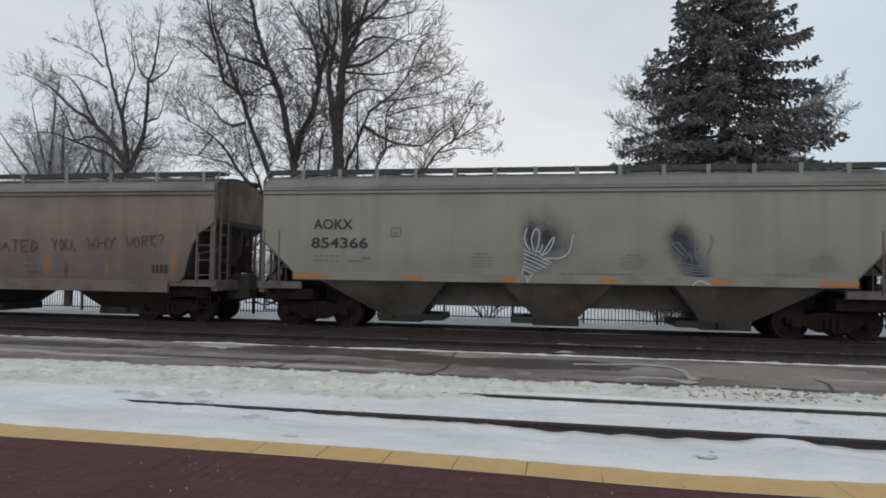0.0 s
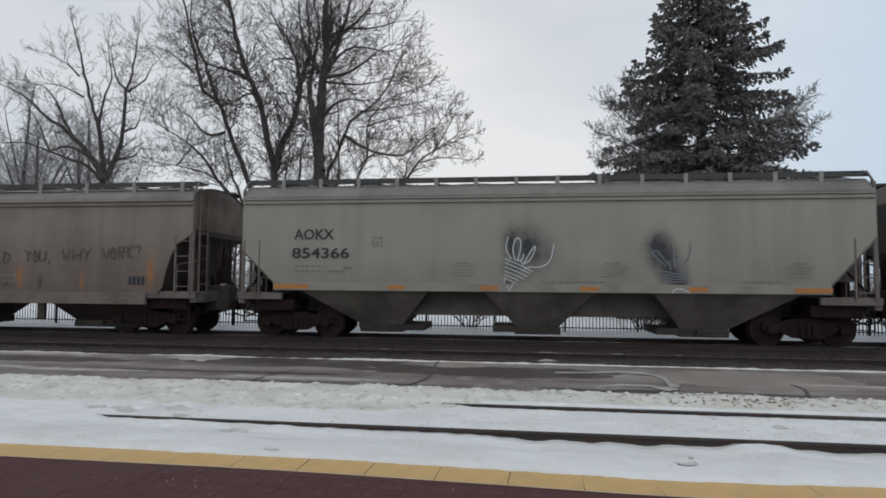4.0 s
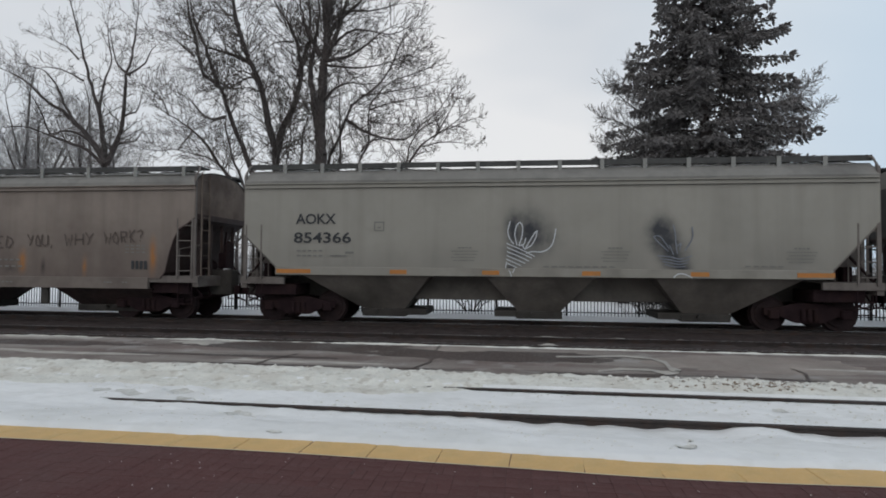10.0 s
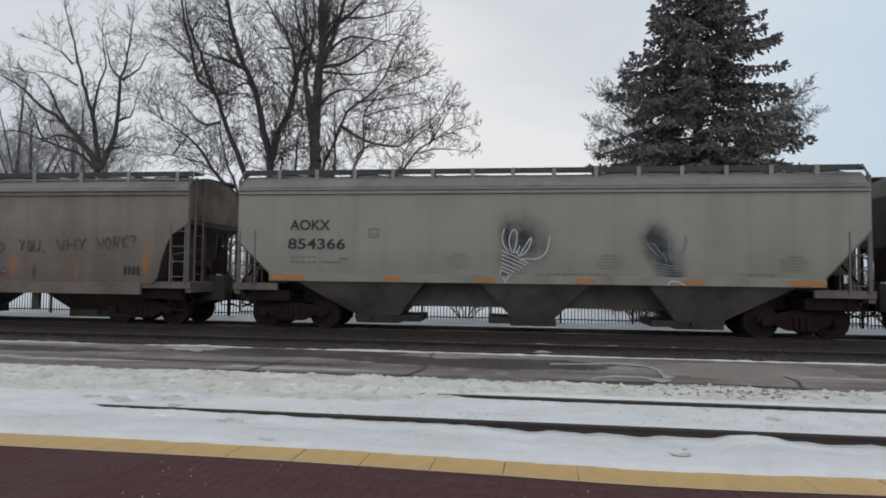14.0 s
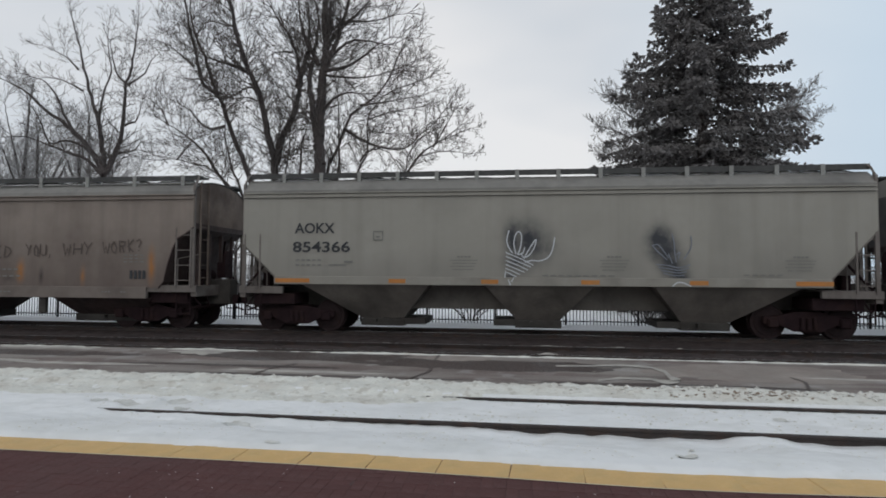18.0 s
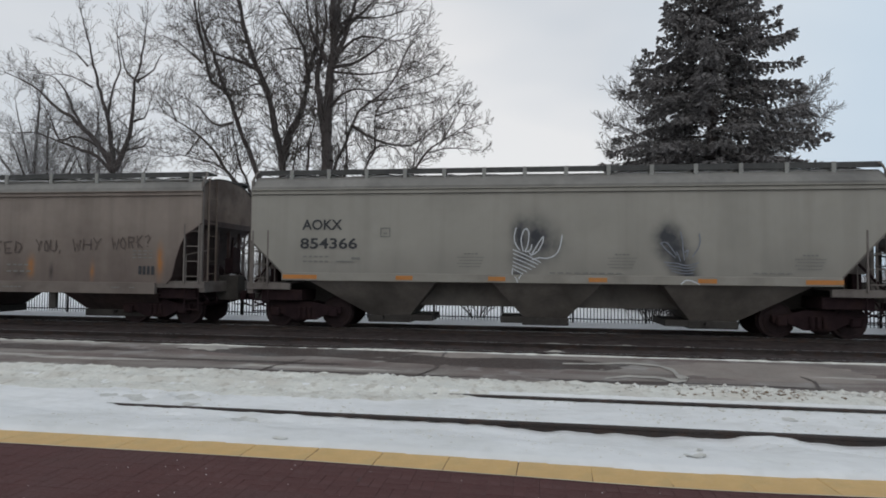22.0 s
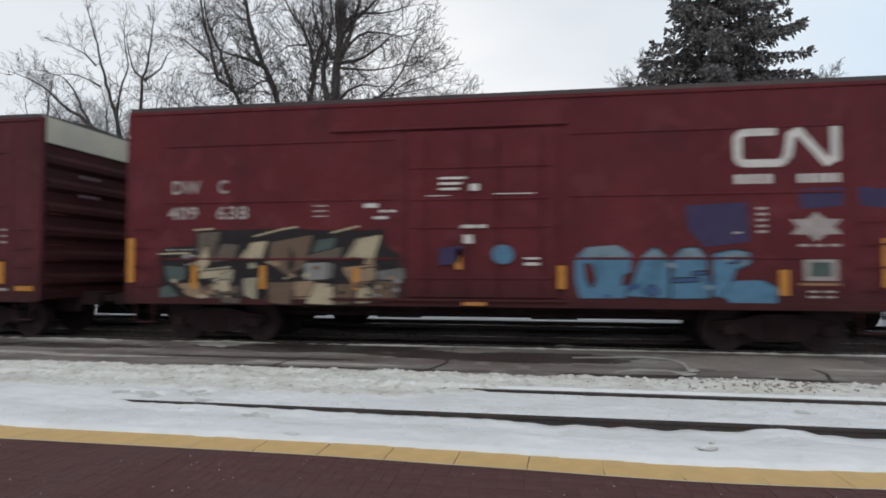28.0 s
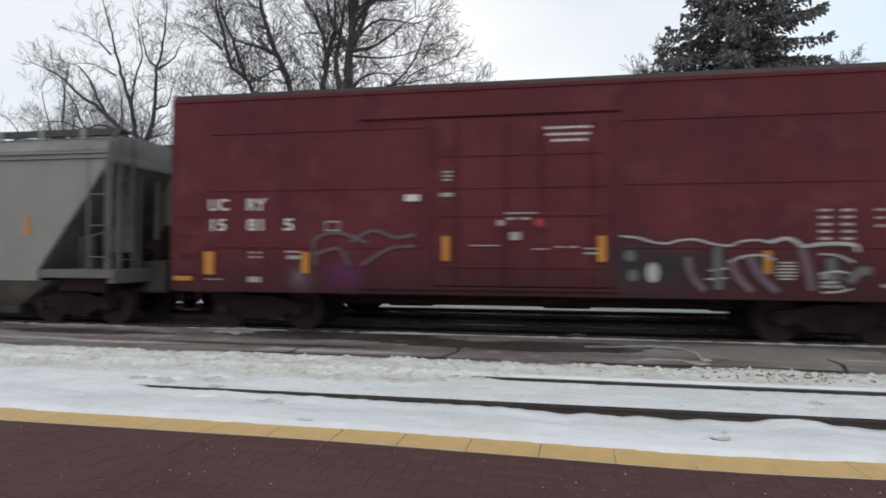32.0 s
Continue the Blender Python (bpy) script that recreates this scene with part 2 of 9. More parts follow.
# Paler than the near twigs: the haze of distance is put into the colour.
far_twig = material("distance_paled_twigs", (0.21, 0.20, 0.195), 0.95, var=0.2, scale=1, fine=8)
needle = material("spruce_needles", (0.150, 0.140, 0.137), 0.85, var=0.35, scale=1.6, fine=9, spec=0.3)
iron = material("black_iron", (0.018, 0.018, 0.02), 0.5, 0.3, var=0.2, scale=5, fine=30)


# ---- mesh helpers ----
def part(name, bm, mat, parent=None, label="", category="", group="", kind="", smooth=False):
    """Links a bmesh as one mesh object, under a thing or a part, or as a thing of its own."""
    me = bpy.data.meshes.new(name)
    bmesh.ops.recalc_face_normals(bm, faces=bm.faces)
    bm.to_mesh(me)
    bm.free()
    for m_ in mat if isinstance(mat, (list, tuple)) else [mat]:
        me.materials.append(m_)
    if smooth:
        me.shade_smooth()
    ob = new(name, me)
    if parent is not None:
        ob.parent = parent
    return tagged(ob, label, category, group, kind)


def data_part(name, verts, faces, mat, parent=None, label="", category="", group="", kind="", smooth=False):
    me = bpy.data.meshes.new(name)
    me.from_pydata(verts, [], faces)
    me.materials.append(mat)
    if smooth:
        me.shade_smooth()
    me.update()
    ob = new(name, me)
    if parent is not None:
        ob.parent = parent
    return tagged(ob, label, category, group, kind)


def thing(name, label, category, group="", m=None, kind=""):
    ob = tagged(new(name), label, category, group, kind)
    ob.empty_display_size = 0.3
    if m is not None:
        ob.matrix_basis = m
    return ob


def B():
    return bmesh.new()


def box(bm, x0, x1, y0, y1, z0, z1, bev=0.0):
    vs = [bm.verts.new(p) for p in ((x0, y0, z0), (x1, y0, z0), (x1, y1, z0), (x0, y1, z0), (x0, y0, z1), (x1, y0, z1), (x1, y1, z1), (x0, y1, z1))]
    fs = [bm.faces.new([vs[i] for i in f]) for f in ((3, 2, 1, 0), (4, 5, 6, 7), (0, 1, 5, 4), (1, 2, 6, 5), (2, 3, 7, 6), (3, 0, 4, 7))]
    if bev:
        es = list({e for f in fs for e in f.edges})
        bmesh.ops.bevel(bm, geom=es, offset=bev, segments=1, affect="EDGES", profile=0.5)
    return bm


def prism(bm, outline, y0, y1):
    """An outline of (x, z) pushed from y0 to y1."""
    a = [bm.verts.new((x, y0, z)) for x, z in outline]
    b = [bm.verts.new((x, y1, z)) for x, z in outline]
    bm.faces.new(a)
    bm.faces.new(b[::-1])
    k = len(a)
    for i in range(k):
        bm.faces.new((a[i], b[i], b[(i + 1) % k], a[(i + 1) % k]))
    return bm


def prism_x(bm, outline, x0, x1):
    """An outline of (y, z) pushed from x0 to x1."""
    a = [bm.verts.new((x0, y, z)) for y, z in outline]
    b = [bm.verts.new((x1, y, z)) for y, z in outline]
    bm.faces.new(a)
    bm.faces.new(b[::-1])
    k = len(a)
    for i in range(k):
        bm.faces.new((a[i], b[i], b[(i + 1) % k], a[(i + 1) % k]))
    return bm


def rod(bm, p0, p1, r, seg=6, r1=None):
    p0, p1 = Vector(p0), Vector(p1)
    d = (p1 - p0).normalized()
    u = d.orthogonal().normalized()
    w = d.cross(u)
    r1 = r if r1 is None else r1
    ring = [[bm.verts.new(p + (u * math.cos(6.28318 * i / seg) + w * math.sin(6.28318 * i / seg)) * rr) for i in range(seg)] for p, rr in ((p0, r), (p1, r1))]
    for i in range(seg):
        bm.faces.new((ring[0][i], ring[0][(i + 1) % seg], ring[1][(i + 1) % seg], ring[1][i]))
    bm.faces.new(ring[0][::-1])
    bm.faces.new(ring[1])
    return bm


def pipe(bm, pts, r, seg=6):
    for a, b in zip(pts, pts[1:]):
        rod(bm, a, b, r, seg)
    return bm


LAYER = [0]


def ribbon(bm, pts, w, y, side=-1, lift=True):
    """A painted stroke of width w along points (x, z) on a car side: one mitred strip, each a hair above the last."""
    line = [p for i, p in enumerate(pts) if i == 0 or math.hypot(p[0] - pts[i - 1][0], p[1] - pts[i - 1][1]) > 1e-4]
    LAYER[0] = (LAYER[0] + 1) % 14
    yy = y + side * 0.0004 * LAYER[0] if lift else y
    rows = []
    for i, (x, z) in enumerate(line):
        ways = []
        for a, b in ((i - 1, i), (i, i + 1)):
            if a >= 0 and b < len(line):
                dx, dz = line[b][0] - line[a][0], line[b][1] - line[a][1]
                ways.append((dx / math.hypot(dx, dz), dz / math.hypot(dx, dz)))
        tx, tz = sum(d[0] for d in ways), sum(d[1] for d in ways)
        ln = math.hypot(tx, tz) or 1.0
        tx, tz = tx / ln, tz / ln
        grow = 1.0 if len(ways) < 2 else min(1.6, 1 / max(0.3, tx * ways[0][0] + tz * ways[0][1]))
        h = w / 2 * grow
        rows.append([bm.verts.new((-side * (x - tz * s * h), yy, z + tx * s * h)) for s in (1, -1)])
    for p, q in zip(rows, rows[1:]):
        bm.faces.new((p[0], q[0], q[1], p[1]))
    return bm


def flat(bm, pts, y, side=-1):
    bm.faces.new([bm.verts.new((-side * x, y, z)) for x, z in pts])
    return bm


def panel(bm, x0, x1, z0, z1, y, side=-1):
    return flat(bm, [(x0, z0), (x1, z0), (x1, z1), (x0, z1)], y, side)


def arc(cx, cz, rx, rz, a0, a1, k=10):
    return [(cx + rx * math.cos(radians(a0 + (a1 - a0) * i / k)), cz + rz * math.sin(radians(a0 + (a1 - a0) * i / k))) for i in range(k + 1)]


def lettering(text, x0, x1, z0, z1, y, mat, parent, side=-1, label="", name="lettering"):
    """Painted characters that fill the given box on a car side; x runs to the right as one reads it."""
    cu = bpy.data.curves.new("lettering", "FONT")
    cu.body, cu.resolution_u, cu.offset = text, 3, 0.018
    tmp = bpy.data.objects.new("lettering", cu)
    me = bpy.data.meshes.new_from_object(tmp)
    bpy.data.objects.remove(tmp)
    bpy.data.curves.remove(cu)
    co = np.array([v.co[:] for v in me.vertices])
    lo, hi = co.min(0), co.max(0)
    for v in me.vertices:
        fx, fz = (v.co.x - lo[0]) / (hi[0] - lo[0]), (v.co.y - lo[1]) / (hi[1] - lo[1])
        v.co = (-side * (x0 + fx * (x1 - x0)), y, z0 + fz * (z1 - z0))
    # one part for each character
    whole = B()
    whole.from_mesh(me)
    bpy.data.meshes.remove(me)
    left = set(whole.verts)
    while left:
        group, todo = set(), [next(v for v in whole.verts if v in left)]
        while todo:
            v = todo.pop()
            if v not in group:
                group.add(v)
                todo += [e.other_vert(v) for e in v.link_edges]
        left -= group
        bm, twin = B(), {}
        for v in whole.verts:
            if v in group:
                twin[v] = bm.verts.new(v.co)
        for f in whole.faces:
            if f.verts[0] in group:
                bm.faces.new([twin[v] for v in f.verts])
        part(name, bm, mat, parent, label)
    whole.free()


def bars(rows, y, mat, parent, side=-1, label="", name="print_bar", m=None):
    """Plain bars in place of small print or trade names: rows of (x0, x1, z0, z1, pieces), each bar a part."""
    for x0, x1, z0, z1, k in rows:
        w = (x1 - x0) / k
        for i in range(k):
            g = 0.0 if k == 1 else w * 0.16
            bm = B()
            panel(bm, x0 + i * w + g, x0 + (i + 1) * w - g, z0, z1, y, side)
            ob = part(name, bm, mat, parent, label)
            if m is not None:
                ob.matrix_basis = m


# ---- running gear, shared by the wagons ----
gear_m = material("sooty_running_gear", (0.029, 0.0175, 0.0195), 0.85, spec=0.08, var=0.35, scale=3, fine=25, bump=0.4, bscale=30, stain=((0.028, 0.016, 0.012), 0.5, 3))
wheel_m = material("wheel_steel", (0.029, 0.0185, 0.0195), 0.7, spec=0.15, var=0.3, scale=4, fine=25, stain=((0.03, 0.017, 0.012), 0.5, 5))
WHEELS = []


def wheelset_mesh(r):
    bm = B()
    rod(bm, (0, -0.95, 0), (0, 0.95, 0), 0.075, 10)
    for s in (-1, 1):
        rod(bm, (0, s * 0.66, 0), (0, s * 0.80, 0), r, 24)
        rod(bm, (0, s * 0.62, 0), (0, s * 0.66, 0), r + 0.03, 24)
        rod(bm, (0, s * 0.80, 0), (0, s * 0.82, 0), r - 0.09, 24, r - 0.10)
        rod(bm, (0, s * 0.82, 0), (0, s * 0.90, 0), 0.14, 12, 0.11)
        for k in range(3):
            a = 2.0944 * k
            rod(bm, (0.10 * math.cos(a), s * 0.9, 0.10 * math.sin(a)), (0.10 * math.cos(a), s * 0.93, 0.10 * math.sin(a)), 0.025, 6)
    return bm


def wheelset(parent, x, r, spins):
    ob = part("wheelset", wheelset_mesh(r), wheel_m, parent, smooth=False)
    ob.location = (x, 0, r)
    if spins:
        WHEELS.append((ob, x, r, parent))
    return ob


def truck(parent, x, axles=(-0.89, 0.89), r=0.455, spins=False):
    """A bogie: cast side frames with journal boxes and springs, bolster, and its wheelsets."""
    bm = B()
    for s in (-1, 1):
        y0, y1 = s * 0.96, s * 1.10
        for a, b in zip(axles, axles[1:]):
            c, h = (a + b) / 2, (b - a) / 2
            prism(bm, [(a - 0.22, r + 0.16), (a + 0.20, r + 0.20), (c - 0.30, r + 0.30), (c + 0.30, r + 0.30), (b - 0.20, r + 0.20), (b + 0.22, r + 0.16),
                       (b + 0.22, r - 0.02), (b - 0.16, r - 0.04), (c + 0.34, r - 0.22), (c - 0.34, r - 0.22), (a + 0.16, r - 0.04), (a - 0.22, r - 0.02)], y0, y1)
            for i in (-1, 0, 1):
                rod(bm, (c + 0.16 * i, s * 1.12, r - 0.16), (c + 0.16 * i, s * 1.12, r + 0.14), 0.065, 8)
        for a in axles:
            box(bm, a - 0.13, a + 0.13, s * 1.08, s * 1.20, r - 0.12, r + 0.12, 0.03)
    for a, b in zip(axles, axles[1:]):
        box(bm, (a + b) / 2 - 0.18, (a + b) / 2 + 0.18, -1.0, 1.0, r + 0.05, r + 0.30, 0.02)
    tr = part("truck", bm, gear_m, parent)
    tr.location = (x, 0, 0)
    for a in axles:
        wheelset(tr, a, r, spins)
    return tr


def coupler(parent, x, d):
    bm = B()
    box(bm, min(x, x + d * 0.45), max(x, x + d * 0.45), -0.09, 0.09, 0.80, 0.96, 0.02)
    prism(bm, [(x + d * 0.45, 0.74), (x + d * 0.72, 0.74), (x + d * 0.72, 1.02), (x + d * 0.45, 1.02)], -0.17, 0.14)
    pipe(bm, [(x + d * 0.1, 0.25, 0.9), (x + d * 0.3, 0.28, 0.62), (x + d * 0.6, 0.26, 0.52)], 0.03, 6)
    return part("coupler", bm, gear_m, parent)


def ladder(parent, x0, x1, z0, z1, y, n, mat, name="ladder"):
    bm = B()
    for x in (x0, x1):
        box(bm, x - 0.022, x + 0.022, y - 0.03, y + 0.03, z0, z1)
    for i in range(n):
        z = z0 + (z1 - z0) * (i + 0.5) / n
        rod(bm, (x0, y, z), (x1, y, z), 0.016, 6)
    return part(name, bm, mat, parent)

# ---- the setting: ground, platform, tracks ----
ZP = 0.197          # platform top
ZT = 0.178          # railhead of the two train tracks
Y0, Y1, Y2 = 8.115, 13.26, 17.53   # centre lines: snowed-in track, through track, storage track
HALF = 0.755        # centre line to the middle of a railhead


def bow(x):
    """The platform edge runs in a very slight curve."""
    return 0.045 - 0.095 * math.exp(-((x - 1.3) / 1.4) ** 2) + 0.06 / (1 + math.exp(min(40.0, (x + 1.4) / 0.35)))


def nz(x, y, z=0.0):
    return noise.noise((x, y, z))


def smooth_step(a, b, v):
    t = min(1.0, max(0.0, (v - a) / (b - a)))
    return t * t * (3 - 2 * t)


def sheet(name, xs, ys, height, mat, label, category, kind="structure", parent=None, smooth=True):
    verts = [(x, y, height(x, y)) for y in ys for x in xs]
    k = len(xs)
    faces = [(j * k + i, j * k + i + 1, (j + 1) * k + i + 1, (j + 1) * k + i) for j in range(len(ys) - 1) for i in range(k - 1)]
    return data_part(name, verts, faces, mat, parent, label, category, kind=kind, smooth=smooth)


def span(a, b, d):
    k = max(1, round((b - a) / d))
    return [a + (b - a) * i / k for i in range(k + 1)]


box_g = B()
box(box_g, -1800, 1800, -600, 3000, -1.2, -0.32)
part("ground", box_g, snow_field, None, "flat snow-covered ground reaching the horizon", "ground", kind="structure")


# open snow behind the far track, gently uneven
def lawn(x, y):
    far = smooth_step(90, 140, max(y, abs(x) * 0.9))
    return 0.04 + 0.14 * smooth_step(19.55, 20.35, y) + 0.05 * nz(x * 0.12, y * 0.12) + 0.03 * nz(x * 0.9, y * 0.9) - 0.42 * far - 0.30 * (1 - smooth_step(19.2, 20.0, y))


sheet("snow_lawn", span(-150, 150, 2.0), span(19.2, 22, 0.35) + span(22.5, 150, 2.5), lawn, snow_field, "white snow-covered lawn behind the railway", "snow")


# ballast under both train tracks
def bed(x, y):
    edge = smooth_step(11.9, 12.35, y) * (1 - smooth_step(19.1, 19.9, y))
    near = min(abs(y - Y1), abs(y - Y2))
    return -0.32 + edge * (0.36 + 0.05 * nz(x * 3.1, y * 3.1) + 0.04 * nz(x * 9, y * 9) + 0.03 * smooth_step(1.5, 0.9, near))


sheet("ballast", span(-34, 26, 0.12), span(11.9, 19.9, 0.12), bed, ballast_m, "black soot-stained ballast under the tracks", "ballast")
for a, b in ((-680, -34), (26, 220)):
    bm = B()
    prism_x(bm, [(11.9, -0.32), (12.35, 0.04), (19.1, 0.04), (19.9, -0.32)], a, b)
    part("ballast", bm, ballast_m, None, "black soot-stained ballast under the tracks", "ballast", kind="structure")

# patches of snow left between the rails
for n_, (x0, x1, yy, w) in enumerate(((-0.1, 1.6, 14.65, 0.16), (2.1, 2.8, 14.70, 0.10), (3.7, 4.0, 14.68, 0.08), (-3.7, -3.1, 14.62, 0.07), (-13.5, -10.4, 12.42, 0.09), (-9.2, -8.0, 12.50, 0.09), (0.4, 0.9, 13.3, 0.07))):
    xs, ys = span(x0, x1, 0.07), span(-1, 1, 0.34)
    verts = [(x, yy + v * w * (0.35 + 0.65 * math.sin(math.pi * (x - x0) / (x1 - x0)) + 0.25 * nz(x * 5, n_)), 0.075 + 0.045 * (1 - v * v) * math.sin(math.pi * (x - x0) / (x1 - x0)) + 0.015 * nz(x * 9, v)) for v in ys for x in xs]
    k = len(xs)
    data_part("snow_patch", verts, [(j * k + i, j * k + i + 1, (j + 1) * k + i + 1, (j + 1) * k + i) for j in range(len(ys) - 1) for i in range(k - 1)],
              frost_m, None, "thin drift of old snow between the rails", "snow", "snow left on the ballast", "structure", True)


# asphalt strip between the snowed-in track and the through track
def slab(x, y):
    return 0.045 + 0.105 * smooth_step(9.7, 12.4, y) + 0.008 * nz(x * 0.8, y * 0.8) + 0.004 * nz(x * 5, y * 5) - 0.4 * smooth_step(12.42, 12.46, y)


sheet("asphalt_strip", span(-40, 30, 0.22), span(9.4, 12.4, 0.15) + [12.46], slab, asphalt, "grey frosted asphalt walkway between the tracks", "pavement")
for a, b in ((-680, -40), (30, 220)):
    bm = B()
    prism_x(bm, [(9.4, -0.32), (9.4, 0.045), (12.4, 0.15), (12.46, -0.32)], a, b)
    part("asphalt_strip", bm, asphalt, None, "grey frosted asphalt walkway between the tracks", "pavement", kind="structure")


def blotch(name, cx, cy, rx, ry, mat, label, seed, lift=0.006, ragged=0.35, category="pavement"):
    """An irregular patch lying on the asphalt."""
    verts, k = [(cx, cy, slab(cx, cy) + lift)], 40
    for ring in (0.5, 1.0):
        for i in range(k):
            a = 6.28318 * i / k
            s = ring * (1 + ragged * nz(math.cos(a) * 2.2 + seed, math.sin(a) * 2.2, seed) + 0.5 * ragged * nz(math.cos(a) * 6 + seed, math.sin(a) * 6, seed))
            x, y = cx + rx * s * math.cos(a), min(12.38, cy + ry * s * math.sin(a))
            verts.append((x, y, slab(x, y) + (lift if ring < 1 else 0.001)))
    faces = [(0, 1 + i, 1 + (i + 1) % k) for i in range(k)]
    faces += [(1 + i, 1 + k + i, 1 + k + (i + 1) % k, 1 + (i + 1) % k) for i in range(k)]
    return data_part(name, verts, faces, mat, None, label, category, kind="structure", smooth=True)


blotch("wet_patch", -0.6, 11.35, 2.4, 0.50, asphalt_dark, "dark wet patch on the asphalt", 1.0)
blotch("wet_patch", -4.6, 11.75, 2.6, 0.50, asphalt_dark, "dark wet patch on the asphalt", 4.0)
blotch("wet_patch", -10.2, 11.5, 2.2, 0.28, asphalt_dark, "dark wet patch on the asphalt", 6.5)
blotch("wet_patch", 2.6, 10.05, 2.2, 0.13, asphalt_dark, "dark wet edge along the asphalt", 9.5)
blotch("wet_patch", -5.4, 10.72, 2.4, 0.10, asphalt_dark, "dark wet streak on the asphalt", 12.5)
blotch("wet_patch", -3.2, 10.02, 3.2, 0.07, asphalt_dark, "dark wet edge along the asphalt", 15.5)
blotch("frost_patch", -6.80, 12.02, 0.62, 0.38, frost_m, "thin crust of snow on the asphalt", 2.0, 0.012, 0.7, "snow")
blotch("frost_patch", -3.9, 10.35, 1.5, 0.10, frost_m, "thin crust of snow on the asphalt", 7.0, 0.012, 0.5, "snow")
blotch("frost_patch", -8.6, 10.55, 1.8, 0.10, frost_m, "thin crust of snow on the asphalt", 3.3, 0.012, 0.5, "snow")
blotch("frost_patch", -11.2, 10.7, 1.3, 0.10, frost_m, "thin crust of snow on the asphalt", 16.3, 0.012, 0.5, "snow")
blotch("frost_patch", -11.0, 12.15, 1.9, 0.14, frost_m, "thin crust of snow on the asphalt", 5.3, 0.012, 0.5, "snow")
blotch("frost_patch", 5.6, 10.9, 1.0, 0.07, frost_m, "thin crust of snow on the asphalt", 8.3, 0.012, 0.5, "snow")
blotch("frost_patch", 3.2, 9.98, 0.9, 0.06, frost_m, "thin crust of snow on the asphalt", 18.3, 0.012, 0.5, "snow")
dry_m = material("dry_pale_asphalt", (0.258, 0.222, 0.197), 0.8, var=0.2, scale=1.5, fine=25, bump=0.3, bscale=50, stain=((0.19, 0.15, 0.135), 0.6, 1.4))
blotch("dry_patch", -1.25, 11.95, 0.66, 0.50, dry_m, "pale dry patch on the asphalt", 21.0)
blotch("dry_patch", 4.2, 11.2, 1.9, 0.75, dry_m, "pale dry patch on the asphalt", 23.0)
# the hooked snow mark
hook = [(0.7, 11.40), (1.24, 11.46), (1.95, 11.62), (2.46, 11.50), (2.66, 11.12), (2.62, 10.66), (2.73, 10.42), (2.44, 10.27), (2.23, 10.48), (1.76, 10.52), (1.34, 10.30)]
bm = B()
prev = None
for i, (x, y) in enumerate(hook):
    w = 0.075 + 0.08 * math.sin(math.pi * i / (len(hook) - 1)) + (0.07 if i in (6, 7) else 0)
    pair = [bm.verts.new((x - 0.4 * w * (1 if 3 < i < 7 else 0), y - w, slab(x, y) + 0.006)), bm.verts.new((x, y, slab(x, y) + 0.02)), bm.verts.new((x + 0.4 * w * (1 if 3 < i < 7 else 0), y + w, slab(x, y) + 0.006))]
    if prev:
        bm.faces.new((prev[0], pair[0], pair[1], prev[1]))
        bm.faces.new((prev[1], pair[1], pair[2], prev[2]))
    prev = pair
part("frost_patch", bm, frost_m, None, "hook-shaped streak of snow on the asphalt", "snow", kind="structure", smooth=True)
# cracks across the asphalt
for pts in ([(-1.9, 9.9), (-1.76, 10.25), (-1.62, 10.6), (-1.68, 11.6), (-1.66, 12.35)], [(-4.75, 9.9), (-4.62, 10.5), (-4.3, 11.0)], [(4.54, 9.85), (4.78, 10.56), (4.7, 10.9)]):
    bm = B()
    for (xa, ya), (xb, yb) in zip(pts, pts[1:]):
        vs = [bm.verts.new((x, y, slab(x, y) + 0.011)) for x, y in ((xa - 0.025, ya), (xb - 0.025, yb), (xb + 0.025, yb), (xa + 0.025, ya))]
        bm.faces.new(vs)
    part("asphalt_crack", bm, asphalt_dark, None, "dark crack running across the asphalt", "crack", kind="structure")


# ridge of crusted snow along the far rail-side edge of the asphalt
def crust(x, y):
    v = (y - 12.32) / 0.15
    return slab(x, 12.3) - 0.03 + 0.06 * max(0.0, 1 - v * v) * max(0.0, 0.62 + 0.4 * nz(x * 0.5, 3.0) + 0.40 * nz(x * 4, 1.0) + 0.15 * smooth_step(-6, -3, x))


sheet("snow_ridge", span(-34, 26, 0.1), span(12.08, 12.52, 0.05), crust, snow_bank_m, "low broken ridge of grey snow beside the rail", "snow")


